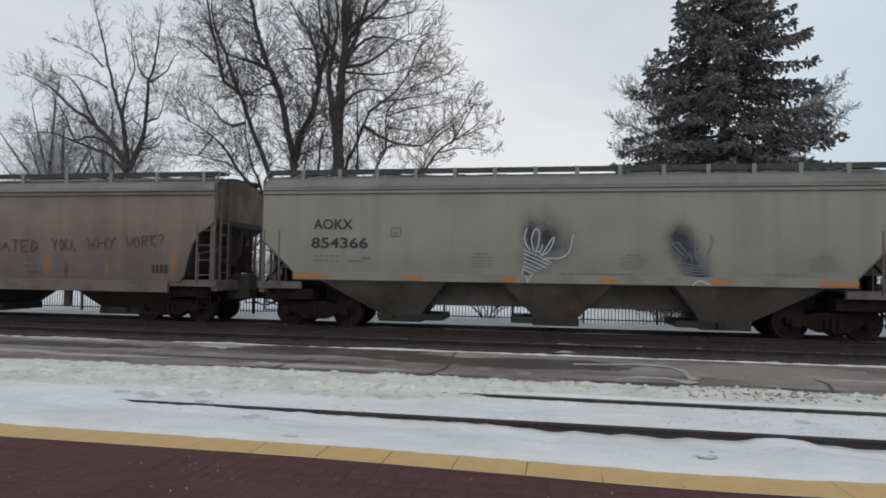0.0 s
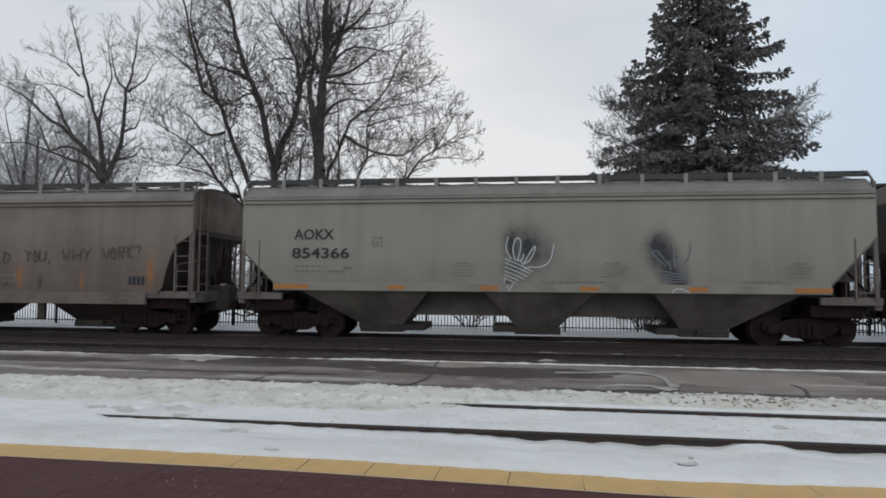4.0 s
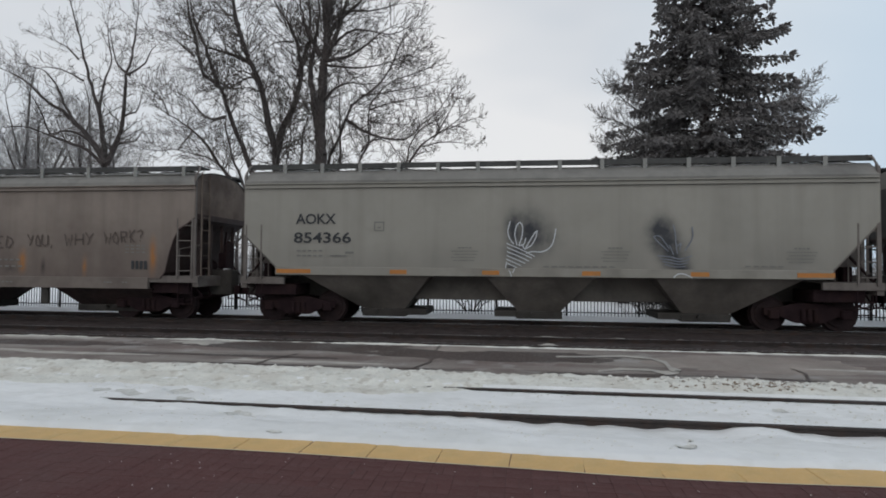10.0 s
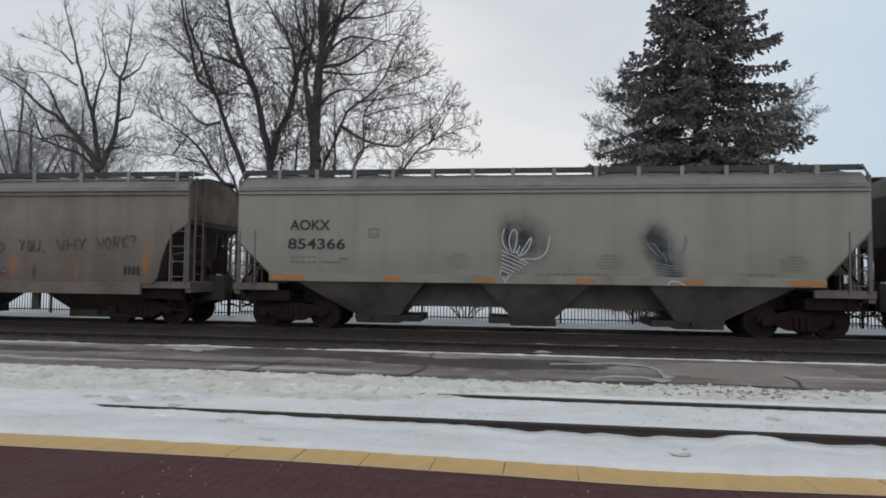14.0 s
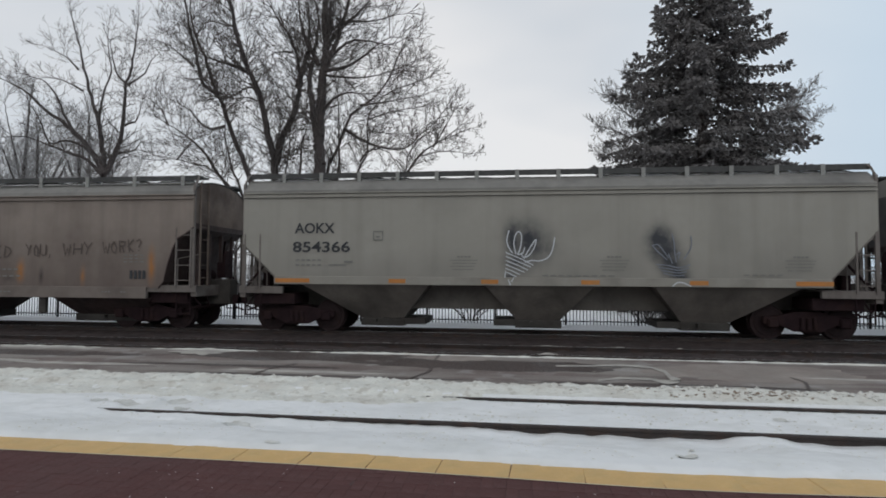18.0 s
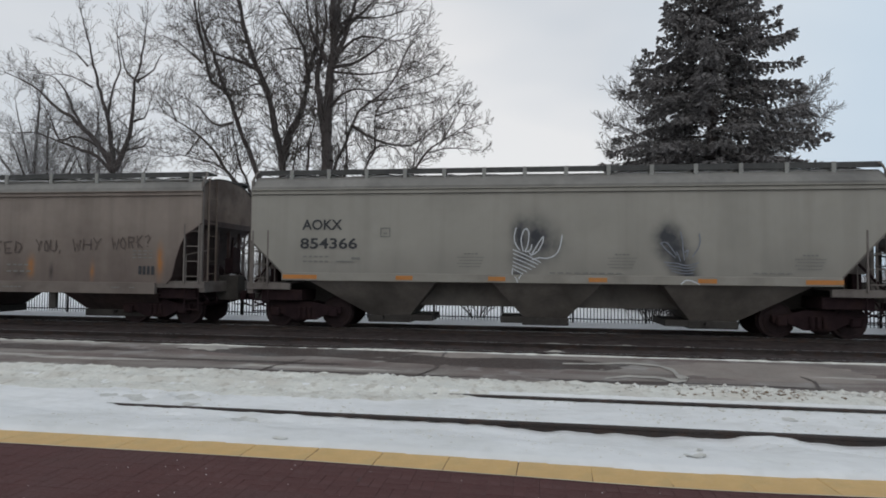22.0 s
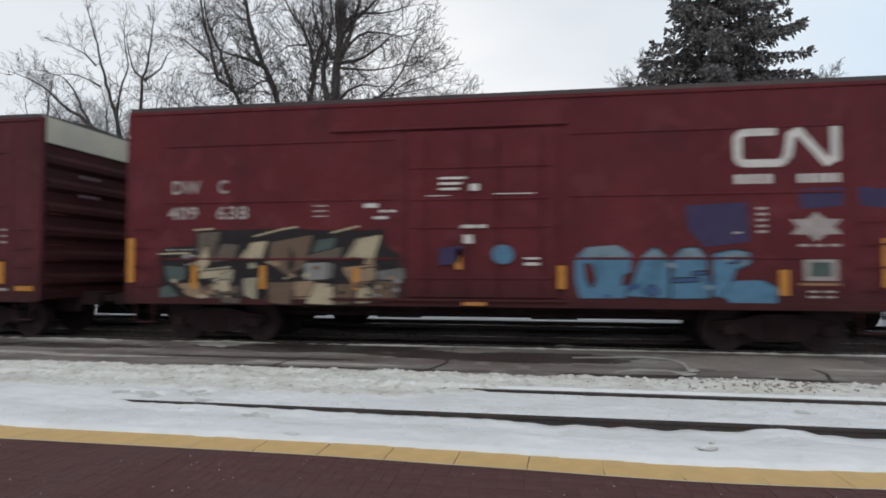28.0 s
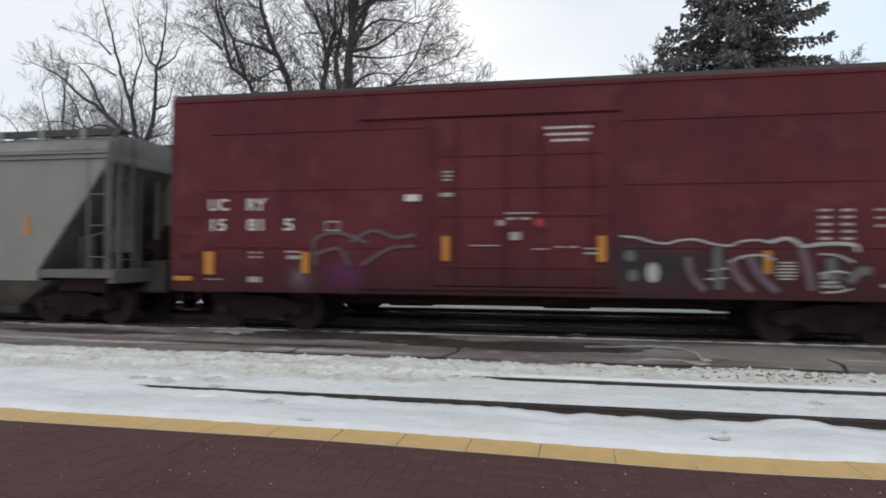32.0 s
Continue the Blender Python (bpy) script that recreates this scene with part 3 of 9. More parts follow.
# snow from the platform edge over the first track to the asphalt
def drift(x, y):
    lip = 5.185 + bow(x) + 0.05 * nz(x * 0.6, 7.0) + 0.025 * nz(x * 2.6, 2.0)
    top = ZP + 0.035 * smooth_step(lip - 0.02, lip + 0.10, y) - 0.012 * (y < lip)
    bare = 0.012 + 0.046 * smooth_step(-4.6, -1.0, x) + 0.040 * smooth_step(-0.6, 0.2, x) + 0.014 * math.sin(9.2 * x) * smooth_step(-0.3, 0.2, x) * (1 - smooth_step(2.0, 2.4, x))
    bare -= 0.070 * math.exp(-((x - 2.85) / 0.42) ** 2) - 0.015 * math.exp(-((x - 3.65) / 0.25) ** 2)
    bare = max(0.010, bare + (0.020 * nz(x * 1.7, 4.0) + 0.016 * nz(x * 4.5, 9.0)) * (0.35 + 0.65 * smooth_step(-4.0, -1.5, x)))
    front = -0.004 - bare + 0.06 * (1 - smooth_step(-6.4, -5.2, x))
    between = -0.012 - 0.035 * smooth_step(-3.5, 1.0, x) * smooth_step(7.5, 8.7, y)
    bank = 0.035 + 0.050 * math.exp(-((y - 9.50) / 0.36) ** 2) + 0.030 * nz(x * 2.3, y * 3.2) * smooth_step(8.95, 9.3, y) + 0.026 * nz(x * 6.5, y * 7.5) * smooth_step(8.95, 9.2, y) + 0.030 * nz(x * 15, y * 17) * smooth_step(8.95, 9.1, y)
    cover = 1 - smooth_step(-2.5, -0.5, x)          # the far rail is buried where the snow lies deeper
    h = top + (front - top) * smooth_step(5.5, 7.1, y)
    h += (between - h) * smooth_step(7.34, 7.40, y)
    h += ((bank if y > 8.86 else between) - h) * smooth_step(8.86, 8.93, y)
    h += 0.035 * cover * math.exp(-((y - 8.87) / 0.14) ** 2)
    h += 0.022 * (nz(x * 1.3, y * 1.7) + 0.6 * nz(x * 3.1, y * 3.6, 3.0)) * smooth_step(5.3, 5.8, y) * min(1.0, 0.1 + 3 * abs(y - 7.37)) * min(1.0, 0.1 + 3 * abs(y - 8.88)) + 0.010 * nz(x * 7, y * 7) * smooth_step(5.2, 5.5, y)
    for fx, fy, fr, fd in ((-6.15, 7.95, 0.16, 0.06), (-5.85, 7.95, 0.16, 0.06), (-5.5, 7.80, 0.18, 0.07), (-5.1, 8.13, 0.16, 0.08), (-4.85, 8.0, 0.16, 0.08), (-4.64, 7.63, 0.14, 0.05), (-4.42, 6.92, 0.13, 0.06), (-3.68, 7.06, 0.15, 0.08), (-3.42, 6.90, 0.15, 0.08), (-3.02, 6.42, 0.11, 0.05), (-1.04, 8.3, 0.07, 0.04), (1.5, 5.55, 0.07, 0.05), (3.43, 8.25, 0.09, 0.05)):
        h -= 0.6 * fd * math.exp(-((((x - fx) / fr) ** 2 + ((y - fy) / (fr * 0.9)) ** 2) ** 2))
    if y < lip:
        h = ZP - 0.03
    end = 9.83 + 0.10 * nz(x * 0.9, 5.0) + 0.06 * nz(x * 3.3, 8.0)
    return h - (h + 0.05) * smooth_step(end - 0.06, end + 0.05, y)


ys_d = span(5.0, 5.4, 0.02) + span(5.46, 6.66, 0.06) + span(6.70, 7.26, 0.035) + [7.3, 7.33, 7.345, 7.355, 7.40, 7.43, 7.46] + span(7.50, 8.36, 0.036) + span(8.42, 8.76, 0.07) + [8.80, 8.83, 8.85, 8.865, 8.91, 8.93, 8.96]
sheet("snow_drift", span(-22, -8, 0.12)[:-1] + span(-8, -6.5, 0.055) + span(-6.46, -3.04, 0.032) + span(-3, 8, 0.055) + span(8, 18, 0.12)[1:], ys_d, drift, snow, "deep white snow filling the track beside the platform", "snow")
sheet("snow_bank", span(-22, -8, 0.12)[:-1] + span(-8, 8, 0.04) + span(8, 18, 0.12)[1:], [8.945, 8.955, 8.965] + span(8.98, 10.1, 0.03), drift, snow_bank_m, "rough dirty snow bank pushed up beside the asphalt", "snow")
for a, b in ((-680, -22), (18, 220)):
    bm = B()
    prism_x(bm, [(5.2, -0.32), (5.2, 0.22), (7.0, -0.03), (8.9, -0.03), (9.4, 0.1), (9.85, 0.05), (9.85, -0.32)], a, b)
    part("snow_drift", bm, snow, None, "deep white snow filling the track beside the platform", "snow", kind="structure")

# rough refrozen crust where the far rail lies buried
def refrozen(x, y):
    lo = 8.18 + 0.22 * nz(x * 0.8, 1.5) + 0.10 * nz(x * 3.1, 4.5) + 0.5 * smooth_step(-2.2, -0.6, x)
    return drift(x, y) + 0.014 + 0.022 * nz(x * 5.2, y * 6.1, 2.0) + 0.028 * nz(x * 13, y * 15, 5.0) - 0.06 * (1 - smooth_step(lo, lo + 0.14, y))


sheet("snow_crust", span(-22, -8, 0.12)[:-1] + span(-8, -0.55, 0.045), span(8.0, 9.02, 0.04), refrozen, snow_bank_m, "rough refrozen snow beside the buried rail", "snow")

# trodden hollows and a few dirt marks; grey packed patches paint the hollows' shading
rng = random.Random(31)
for fx, fy, rx, ry, tilt in ((-6.15, 7.93, 0.14, 0.10, 0.0), (-5.66, 7.86, 0.36, 0.08, -0.45), (-4.98, 8.04, 0.27, 0.11, -0.5), (-4.64, 7.61, 0.16, 0.06, -0.35), (-4.42, 6.90, 0.13, 0.06, 0.1), (-3.54, 6.96, 0.27, 0.11, -0.5), (-3.02, 6.40, 0.13, 0.04, -0.5), (-2.34, 5.38, 0.10, 0.02, 0.0), (3.43, 8.25, 0.10, 0.09, 0.0), (1.5, 5.52, 0.11, 0.07, 0.3), (1.6, 5.75, 0.03, 0.03, 0.0)):
    verts, k = [], 18
    for ring in (0.0, 0.55, 1.0):
        for i in range(k if ring else 1):
            a = 6.28318 * i / k
            s = ring * rng.uniform(0.86, 1.1)
            px, py = 0.88 * rx * s * math.cos(a), 1.35 * ry * s * math.sin(a) + 0.5 * ry * math.cos(a) ** 2
            x, y = fx + px * math.cos(tilt) - py * math.sin(tilt), fy + px * math.sin(tilt) + py * math.cos(tilt)
            verts.append((x, y, drift(x, y) + (0.016 if ring < 1 else 0.006)))
    faces = [(0, 1 + i, 1 + (i + 1) % k) for i in range(k)] + [(1 + i, 1 + k + i, 1 + k + (i + 1) % k, 1 + (i + 1) % k) for i in range(k)]
    data_part("footprint", verts, faces, snow_hollow_shade, None, "shallow footprint trodden into the snow, its shading painted grey", "footprint", kind="structure", smooth=True)

# dirty clods along the ploughed edge
rng = random.Random(5)
verts, faces = [], []
for i in range(800):
    x = rng.uniform(-14, 7.5)
    if x < 1.4 and rng.random() < 0.8:
        continue
    y, r = rng.gauss(9.5, 0.15), rng.uniform(0.010, 0.038) * (1.15 if x > 1.4 else 0.7)
    z, o = drift(x, y) + r * 0.25, len(verts)
    dirs = [Vector(d).normalized() for d in ((1, 0, 0), (-1, 0, 0), (0, 1, 0), (0, -1, 0), (0, 0, 1), (0, 0, -1))]
    for d in dirs:
        s = r * rng.uniform(0.6, 1.3)
        verts.append((x + d.x * s * 1.3, y + d.y * s, z + d.z * s * 0.8))
    faces += [(o + a, o + b, o + c) for a, b, c in ((0, 2, 4), (2, 1, 4), (1, 3, 4), (3, 0, 4), (2, 0, 5), (1, 2, 5), (3, 1, 5), (0, 3, 5))]
data_part("snow_clods", verts, faces, snow_dirty, None, "dirty frozen clods on the ploughed snow edge", "snow", kind="stuff")
# loose crumbs of snow over the drift
verts, faces = [], []
for i in range(1500):
    x, y = rng.uniform(-6.5, 5.0), rng.uniform(5.3, 9.2)
    if abs(y - 7.37) < 0.07 or abs(y - 8.88) < 0.07 or nz(x * 0.7, y * 0.9, 6.0) + 0.25 * rng.random() < 0.05:
        continue
    r = rng.uniform(0.005, 0.013) * (1.5 if y > 7.4 else 1.0)
    z, o = drift(x, y) + r * 0.1, len(verts)
    for d in dirs:
        s = r * rng.uniform(0.6, 1.4)
        verts.append((x + d.x * s * 1.5, y + d.y * s, z + d.z * s * 0.7))
    faces += [(o + a, o + b, o + c) for a, b, c in ((0, 2, 4), (2, 1, 4), (1, 3, 4), (3, 0, 4), (2, 0, 5), (1, 2, 5), (3, 1, 5), (0, 3, 5))]
data_part("snow_crumbs", verts, faces, snow_bank_m, None, "loose crumbs of snow scattered over the drift", "snow", kind="stuff")
clod_m = material("earthy_ice", (0.23, 0.17, 0.12), 0.85, var=0.3, scale=6, fine=30, bump=0.6, bscale=40, stain=((0.5, 0.48, 0.45), 0.6, 5))
verts, faces = [], []
for i in range(120):
    x = rng.gauss(3.4, 0.55)
    y, r = rng.gauss(9.32, 0.13), rng.uniform(0.010, 0.032)
    z, o = drift(x, y) + r * 0.1, len(verts)
    for d in dirs:
        s = r * rng.uniform(0.6, 1.3)
        verts.append((x + d.x * s * 1.4, y + d.y * s, z + d.z * s * 0.8))
    faces += [(o + a, o + b, o + c) for a, b, c in ((0, 2, 4), (2, 1, 4), (1, 3, 4), (3, 0, 4), (2, 0, 5), (1, 2, 5), (3, 1, 5), (0, 3, 5))]
data_part("earth_clods", verts, faces, clod_m, None, "brown earthy lumps in the ploughed snow", "snow", kind="stuff")


# ---- rails and ties ----
def rail_outline():
    return [(-0.07, -0.17), (0.07, -0.17), (0.07, -0.155), (0.012, -0.135), (0.010, -0.045), (0.036, -0.032), (0.037, -0.006), (0.030, 0.0),
            (-0.030, 0.0), (-0.037, -0.006), (-0.036, -0.032), (-0.010, -0.045), (-0.012, -0.135), (-0.07, -0.155)]


def track(name, yc, zt, label, used, ties):
    tk = thing(name, label, "railway track", kind="structure", m=pose(0, yc, zt))
    for s in (-1, 1):
        bm = B()
        prism_x(bm, [(y + s * HALF, z) for y, z in rail_outline()], -680, 220)
        rl = part("rail", bm, rail_m, tk, "" if used else "dark rusty rail half buried in snow")
        if used:
            bm = B()
            box(bm, -680, 220, s * HALF - 0.024, s * HALF + 0.024, 0.0, 0.0035)
            part("railhead", bm, rail_top, rl, "polished running surface")
    if ties:
        bm = B()
        box(bm, -0.115, 0.115, -1.28, 1.28, -0.30, -0.165, 0.012)
        first = part("tie", bm, tie_m, tk)
        first.location = (-24, 0, 0)
        for i in range(1, 82):
            t = first.copy()
            scene.collection.objects.link(t)
            t.location = (-24 + 0.545 * i, 0, 0.004 * math.sin(i * 2.1))
    return tk


track("railway_track_platform", Y0, 0.0, "snow-buried track beside the platform with dark rails showing", False, False)
track("railway_track_through", Y1, ZT, "through track on black ballast with wooden ties", True, True)
track("railway_track_storage", Y2, ZT, "storage track on black ballast under the standing wagons", True, True)

# ---- iron picket fence behind the far track ----
FENCE_Y = 20.35
fence = thing("picket_fence", "black iron picket fence standing in the snow", "fence", m=pose(0, FENCE_Y, 0.12))
for z in (0.16, 1.02):
    bm = B()
    box(bm, -30, 22, -0.016, 0.016, z, z + 0.035)
    part("fence_rail", bm, iron, fence)
bm = B()
box(bm, -0.032, 0.032, -0.032, 0.032, -0.2, 1.2)
prism(bm, [(-0.045, 1.2), (0.045, 1.2), (0.0, 1.26)], -0.045, 0.045)
post = part("fence_post", bm, iron, fence)
post.location = (-29.6, 0, 0)
for i in range(1, 22):
    o = post.copy()
    scene.collection.objects.link(o)
    o.location = (-29.6 + 2.4 * i, 0, 0)
bm = B()
box(bm, -0.012, 0.012, -0.012, 0.012, 0.06, 1.08)
bmesh.ops.create_cone(bm, segments=4, radius1=0.013, radius2=0.0, depth=0.06, matrix=Matrix.Translation((0, 0, 1.11)))
picket = part("fence_picket", bm, iron, fence)
picket.location = (-16.0, 0, 0)
for i in range(1, 250):
    o = picket.copy()
    scene.collection.objects.link(o)
    o.location = (-16.0 + 0.113 * i, 0, 0)
bm = B()
for i in list(range(-124, 0)) + list(range(250, 335)):
    x = -16.0 + 0.113 * i
    box(bm, x - 0.009, x + 0.009, -0.009, 0.009, 0.06, 1.08)
part("picket_run", bm, iron, fence, kind="stuff")


# ---- trees ----
def tree_mesh(segs, sides):
    """Tapered limb pieces (p0, p1, r0, r1) as one set of verts and faces."""
    verts, faces = [], []
    for p0, p1, r0, r1 in segs:
        d = p1 - p0
        if d.length < 1e-5:
            continue
        k = sides if r0 > 0.05 else (4 if r0 > 0.02 else 3)
        u = d.orthogonal().normalized()
        w = d.normalized().cross(u)
        o = len(verts)
        cs = [(math.cos(6.28318 * i / k), math.sin(6.28318 * i / k)) for i in range(k)]
        for p, r in ((p0, r0), (p1, r1)):
            verts += [tuple(p + (u * c + w * s) * r) for c, s in cs]
        faces += [(o + i, o + (i + 1) % k, o + k + (i + 1) % k, o + k + i) for i in range(k)]
    return verts, faces


def limb(rng, out, p, d, length, r, level, deepest, bend=0.12, lift=0.055, kids=5, shrink=0.66, least=0.009):
    """One side branch with its twigs, drawn to the given depth."""
    steps = max(3, min(7, int(length / 0.34))) if level < 3 else (3 if level < deepest else 2)
    q, way = p.copy(), d.normalized()
    marks = []
    for i in range(steps):
        way = (way + Vector((rng.gauss(0, bend), rng.gauss(0, bend), rng.gauss(0, bend * 0.8) + lift))).normalized()
        nq = q + way * (length / steps)
        ra, rb = r * (1 - 0.65 * i / steps), r * (1 - 0.65 * (i + 1) / steps)
        out.append((q, nq, max(ra, least), max(rb, least * 0.8)))
        marks.append((q, nq, way.copy()))
        q = nq
    if level >= deepest:
        return
    n = max(2, round(kids * min(1.5, max(0.5, length / 1.7))))
    for i in range(n):
        f = 0.14 + 0.86 * (i + rng.random()) / n
        a, b, w = marks[min(steps - 1, int(f * steps))]
        base = a.lerp(b, rng.random())
        side = w.orthogonal().normalized()
        side.rotate(Matrix.Rotation(rng.uniform(0, 6.28318), 3, w))
        go = (w * rng.uniform(0.7, 1.1) + side * rng.uniform(0.5, 0.95) + Vector((0, 0, 0.12))).normalized()
        limb(rng, out, base, go, length * shrink * rng.uniform(0.6, 1.2) * (1.15 - 0.5 * f), max(least, r * (1 - 0.6 * f) * 0.6), level + 1, deepest, bend * 1.1, lift, kids, shrink, least)


def bare_tree(at, limbs, seed, label, deepest=4, kids=6, mat=None, side=2.3, gap=0.26, group="leafless trees behind the railway", least=0.009, low=6.2):
    """A leafless tree: the first limb is the trunk; each limb is (points of x and height, radius at its foot, depth swing)."""
    rng = random.Random(seed)
    th = thing("bare_tree", label, "tree", group, pose(*at))
    light = []
    for n, (pts, r0, swing) in enumerate(limbs):
        ctrl = [Vector((x, swing * (i / max(1, len(pts) - 1)), z)) for i, (x, z) in enumerate(pts)]
        line = []
        for i in range(len(ctrl) - 1):
            p0, p1, p2, p3 = ctrl[max(0, i - 1)], ctrl[i], ctrl[i + 1], ctrl[min(len(ctrl) - 1, i + 2)]
            k = max(2, int((p2 - p1).length / 0.35))
            for j in range(k):
                t = j / k
                line.append(0.5 * ((2 * p1) + (p2 - p0) * t + (2 * p0 - 5 * p1 + 4 * p2 - p3) * t * t + (3 * p1 - p0 - 3 * p2 + p3) * t ** 3))
        line.append(ctrl[-1])
        line = [line[0]] + [p + Vector((rng.gauss(0, 0.022), rng.gauss(0, 0.022), rng.gauss(0, 0.015))) for p in line[1:]]
        m = len(line) - 1
        rad = [r0 * (1 - (0.78 if n == 0 else 0.84) * (i / m) ** 0.8) for i in range(m + 1)]
        if n == 0:
            rad[0], rad[1] = r0 * 1.4, r0 * 1.1
        segs = [(line[i], line[i + 1], rad[i], rad[i + 1]) for i in range(m)]
        v, f = tree_mesh(segs, 10)
        data_part("trunk" if n == 0 else "branch", v, f, bark, th, smooth=True)
        out = []
        go = gap * rng.random()
        for i in range(m):
            d = line[i + 1] - line[i]
            go -= d.length
            while go < 0:
                go += gap * rng.uniform(0.6, 1.4)
                if line[i].z < low:
                    continue
                w = d.normalized()
                sd = w.orthogonal().normalized()
                sd.rotate(Matrix.Rotation(rng.uniform(0, 6.28318), 3, w))
                f = i / m
                limb(rng, out, line[i].lerp(line[i + 1], rng.random()), w * rng.uniform(0.25, 0.8) + sd * rng.uniform(0.6, 1.0) + Vector((0, 0, 0.06)),
                     side * rng.uniform(0.45, 1.2) * (1.05 - 0.4 * f), min(0.034, max(least * 1.6, rad[i] * 0.30)), 2, deepest, kids=kids, least=least)
        for j in range(3):
            limb(rng, out, line[-1], (line[-1] - line[-2]).normalized() + Vector((rng.gauss(0, 0.4), rng.gauss(0, 0.4), rng.gauss(0, 0.3))), side * 0.7, rad[-1] * 0.75, 2, deepest, kids=kids, least=least)
        light += out
    v, f = tree_mesh(light, 4)
    data_part("crown", v, f, mat or twig_m, th)
    return th


bare_tree((-21.75, 28.0, 0.0), [([(0.02, -0.3), (0.02, 4), (0.0, 6.6), (-0.02, 7.3)], 0.30, 0.0), ([(-0.04, 7.1), (-0.78, 8.22), (-1.63, 9.09), (-2.83, 10.09), (-3.86, 10.67), (-4.73, 11.44), (-5.78, 12.16), (-7.37, 12.87)], 0.17, 0.6),
                                ([(-0.1, 7.0), (-0.94, 7.86), (-2.11, 8.31), (-3.13, 8.69), (-4.32, 9.09), (-5.52, 9.05)], 0.11, -0.8), ([(-1.02, 8.4), (-1.63, 8.78), (-2.46, 8.92), (-3.13, 8.75), (-3.53, 9.8), (-4.1, 10.8), (-4.81, 11.69)], 0.075, -0.5),
                                ([(-0.07, 7.1), (-0.26, 8.21), (-0.56, 9.72), (-1.02, 10.95), (-1.44, 11.88), (-1.73, 12.8), (-2.05, 13.43), (-2.3, 14.34), (-2.75, 15.41), (-3.0, 16.1)], 0.15, 0.9), ([(-1.44, 11.63), (-2.21, 12.06), (-3.23, 12.31), (-4.07, 12.16)], 0.06, -0.6),
                                ([(-1.77, 12.81), (-2.59, 13.58), (-3.62, 14.11), (-4.48, 14.46)], 0.06, 0.4), ([(-0.24, 8.5), (-0.51, 10.18), (-0.35, 11.84), (-0.14, 12.74), (-0.41, 13.97), (-0.64, 15.35)], 0.085, 0.7),
                                ([(0.05, 7.1), (0.62, 8.19), (0.99, 9.23), (1.15, 10.58), (1.29, 11.78), (1.62, 12.67), (1.83, 13.87), (2.0, 14.79)], 0.155, -0.5), ([(1.28, 11.84), (0.42, 12.48), (-0.03, 13.5), (-0.39, 14.58)], 0.075, 0.6),
                                ([(1.04, 9.68), (1.79, 9.81), (2.13, 10.25), (2.37, 10.9)], 0.065, -0.5), ([(0.66, 8.19), (1.59, 8.38), (1.84, 8.88), (2.42, 8.69)], 0.06, 0.4), ([(-1.91, 9.34), (-2.61, 10.45), (-3.21, 11.48), (-4.08, 12.37), (-5.29, 12.79), (-6.15, 12.98)], 0.085, 0.5),
                                ([(1.28, 11.93), (2.04, 12.51), (2.25, 13.25), (2.66, 13.77)], 0.06, 0.5)], 11, "leafless forked tree with a short dark trunk", kids=5, side=1.5, gap=0.33, low=7.0)
bare_tree((-13.83, 28.2, 0.0), [([(0.75, -0.3), (0.6, 4), (0.0, 7.01), (-0.51, 8.1), (-1.03, 9.29), (-1.42, 10.18), (-1.75, 11.08), (-2.16, 11.45), (-2.71, 11.86), (-3.04, 12.68), (-3.32, 13.83), (-3.76, 15.2), (-4.01, 16.42), (-4.29, 17.5)], 0.215, 0.5),
                                ([(-1.75, 11.08), (-2.08, 12.04), (-2.42, 13.19), (-2.95, 14.41), (-3.17, 15.62), (-3.0, 16.82)], 0.12, -0.6), ([(-1.35, 9.53), (-2.44, 9.5), (-3.41, 10.48), (-4.28, 10.98), (-5.03, 11.49)], 0.085, 0.5),
                                ([(0.3, 4.6), (-0.8, 7.02), (-1.16, 7.82), (-1.49, 9.15), (-1.58, 10.63)], 0.10, 0.5), ([(0.2, 4.8), (-1.73, 7.06), (-2.25, 7.84), (-3.05, 8.68), (-3.92, 9.36), (-4.83, 9.83), (-5.68, 10.37), (-5.98, 10.92)], 0.13, 0.8),
                                ([(0.3, 5.0), (-1.8, 7.18), (-2.87, 7.55), (-3.99, 7.81), (-4.94, 7.71), (-6.24, 8.03)], 0.085, -0.7), ([(-4.51, 9.67), (-5.01, 10.59), (-5.76, 11.21), (-6.32, 11.53)], 0.05, 0.3), ([(-3.99, 7.81), (-3.49, 8.57), (-3.16, 8.98)], 0.045, 0.3),
                                ([(-3.14, 12.77), (-4.02, 13.56), (-4.76, 14.04), (-5.41, 14.22)], 0.07, -0.5), ([(-2.95, 14.41), (-3.66, 15.04), (-4.63, 15.34)], 0.06, 0.6)], 23, "leaning leafless tree with long grey limbs", gap=0.23, kids=5, least=0.0095, side=2.0)
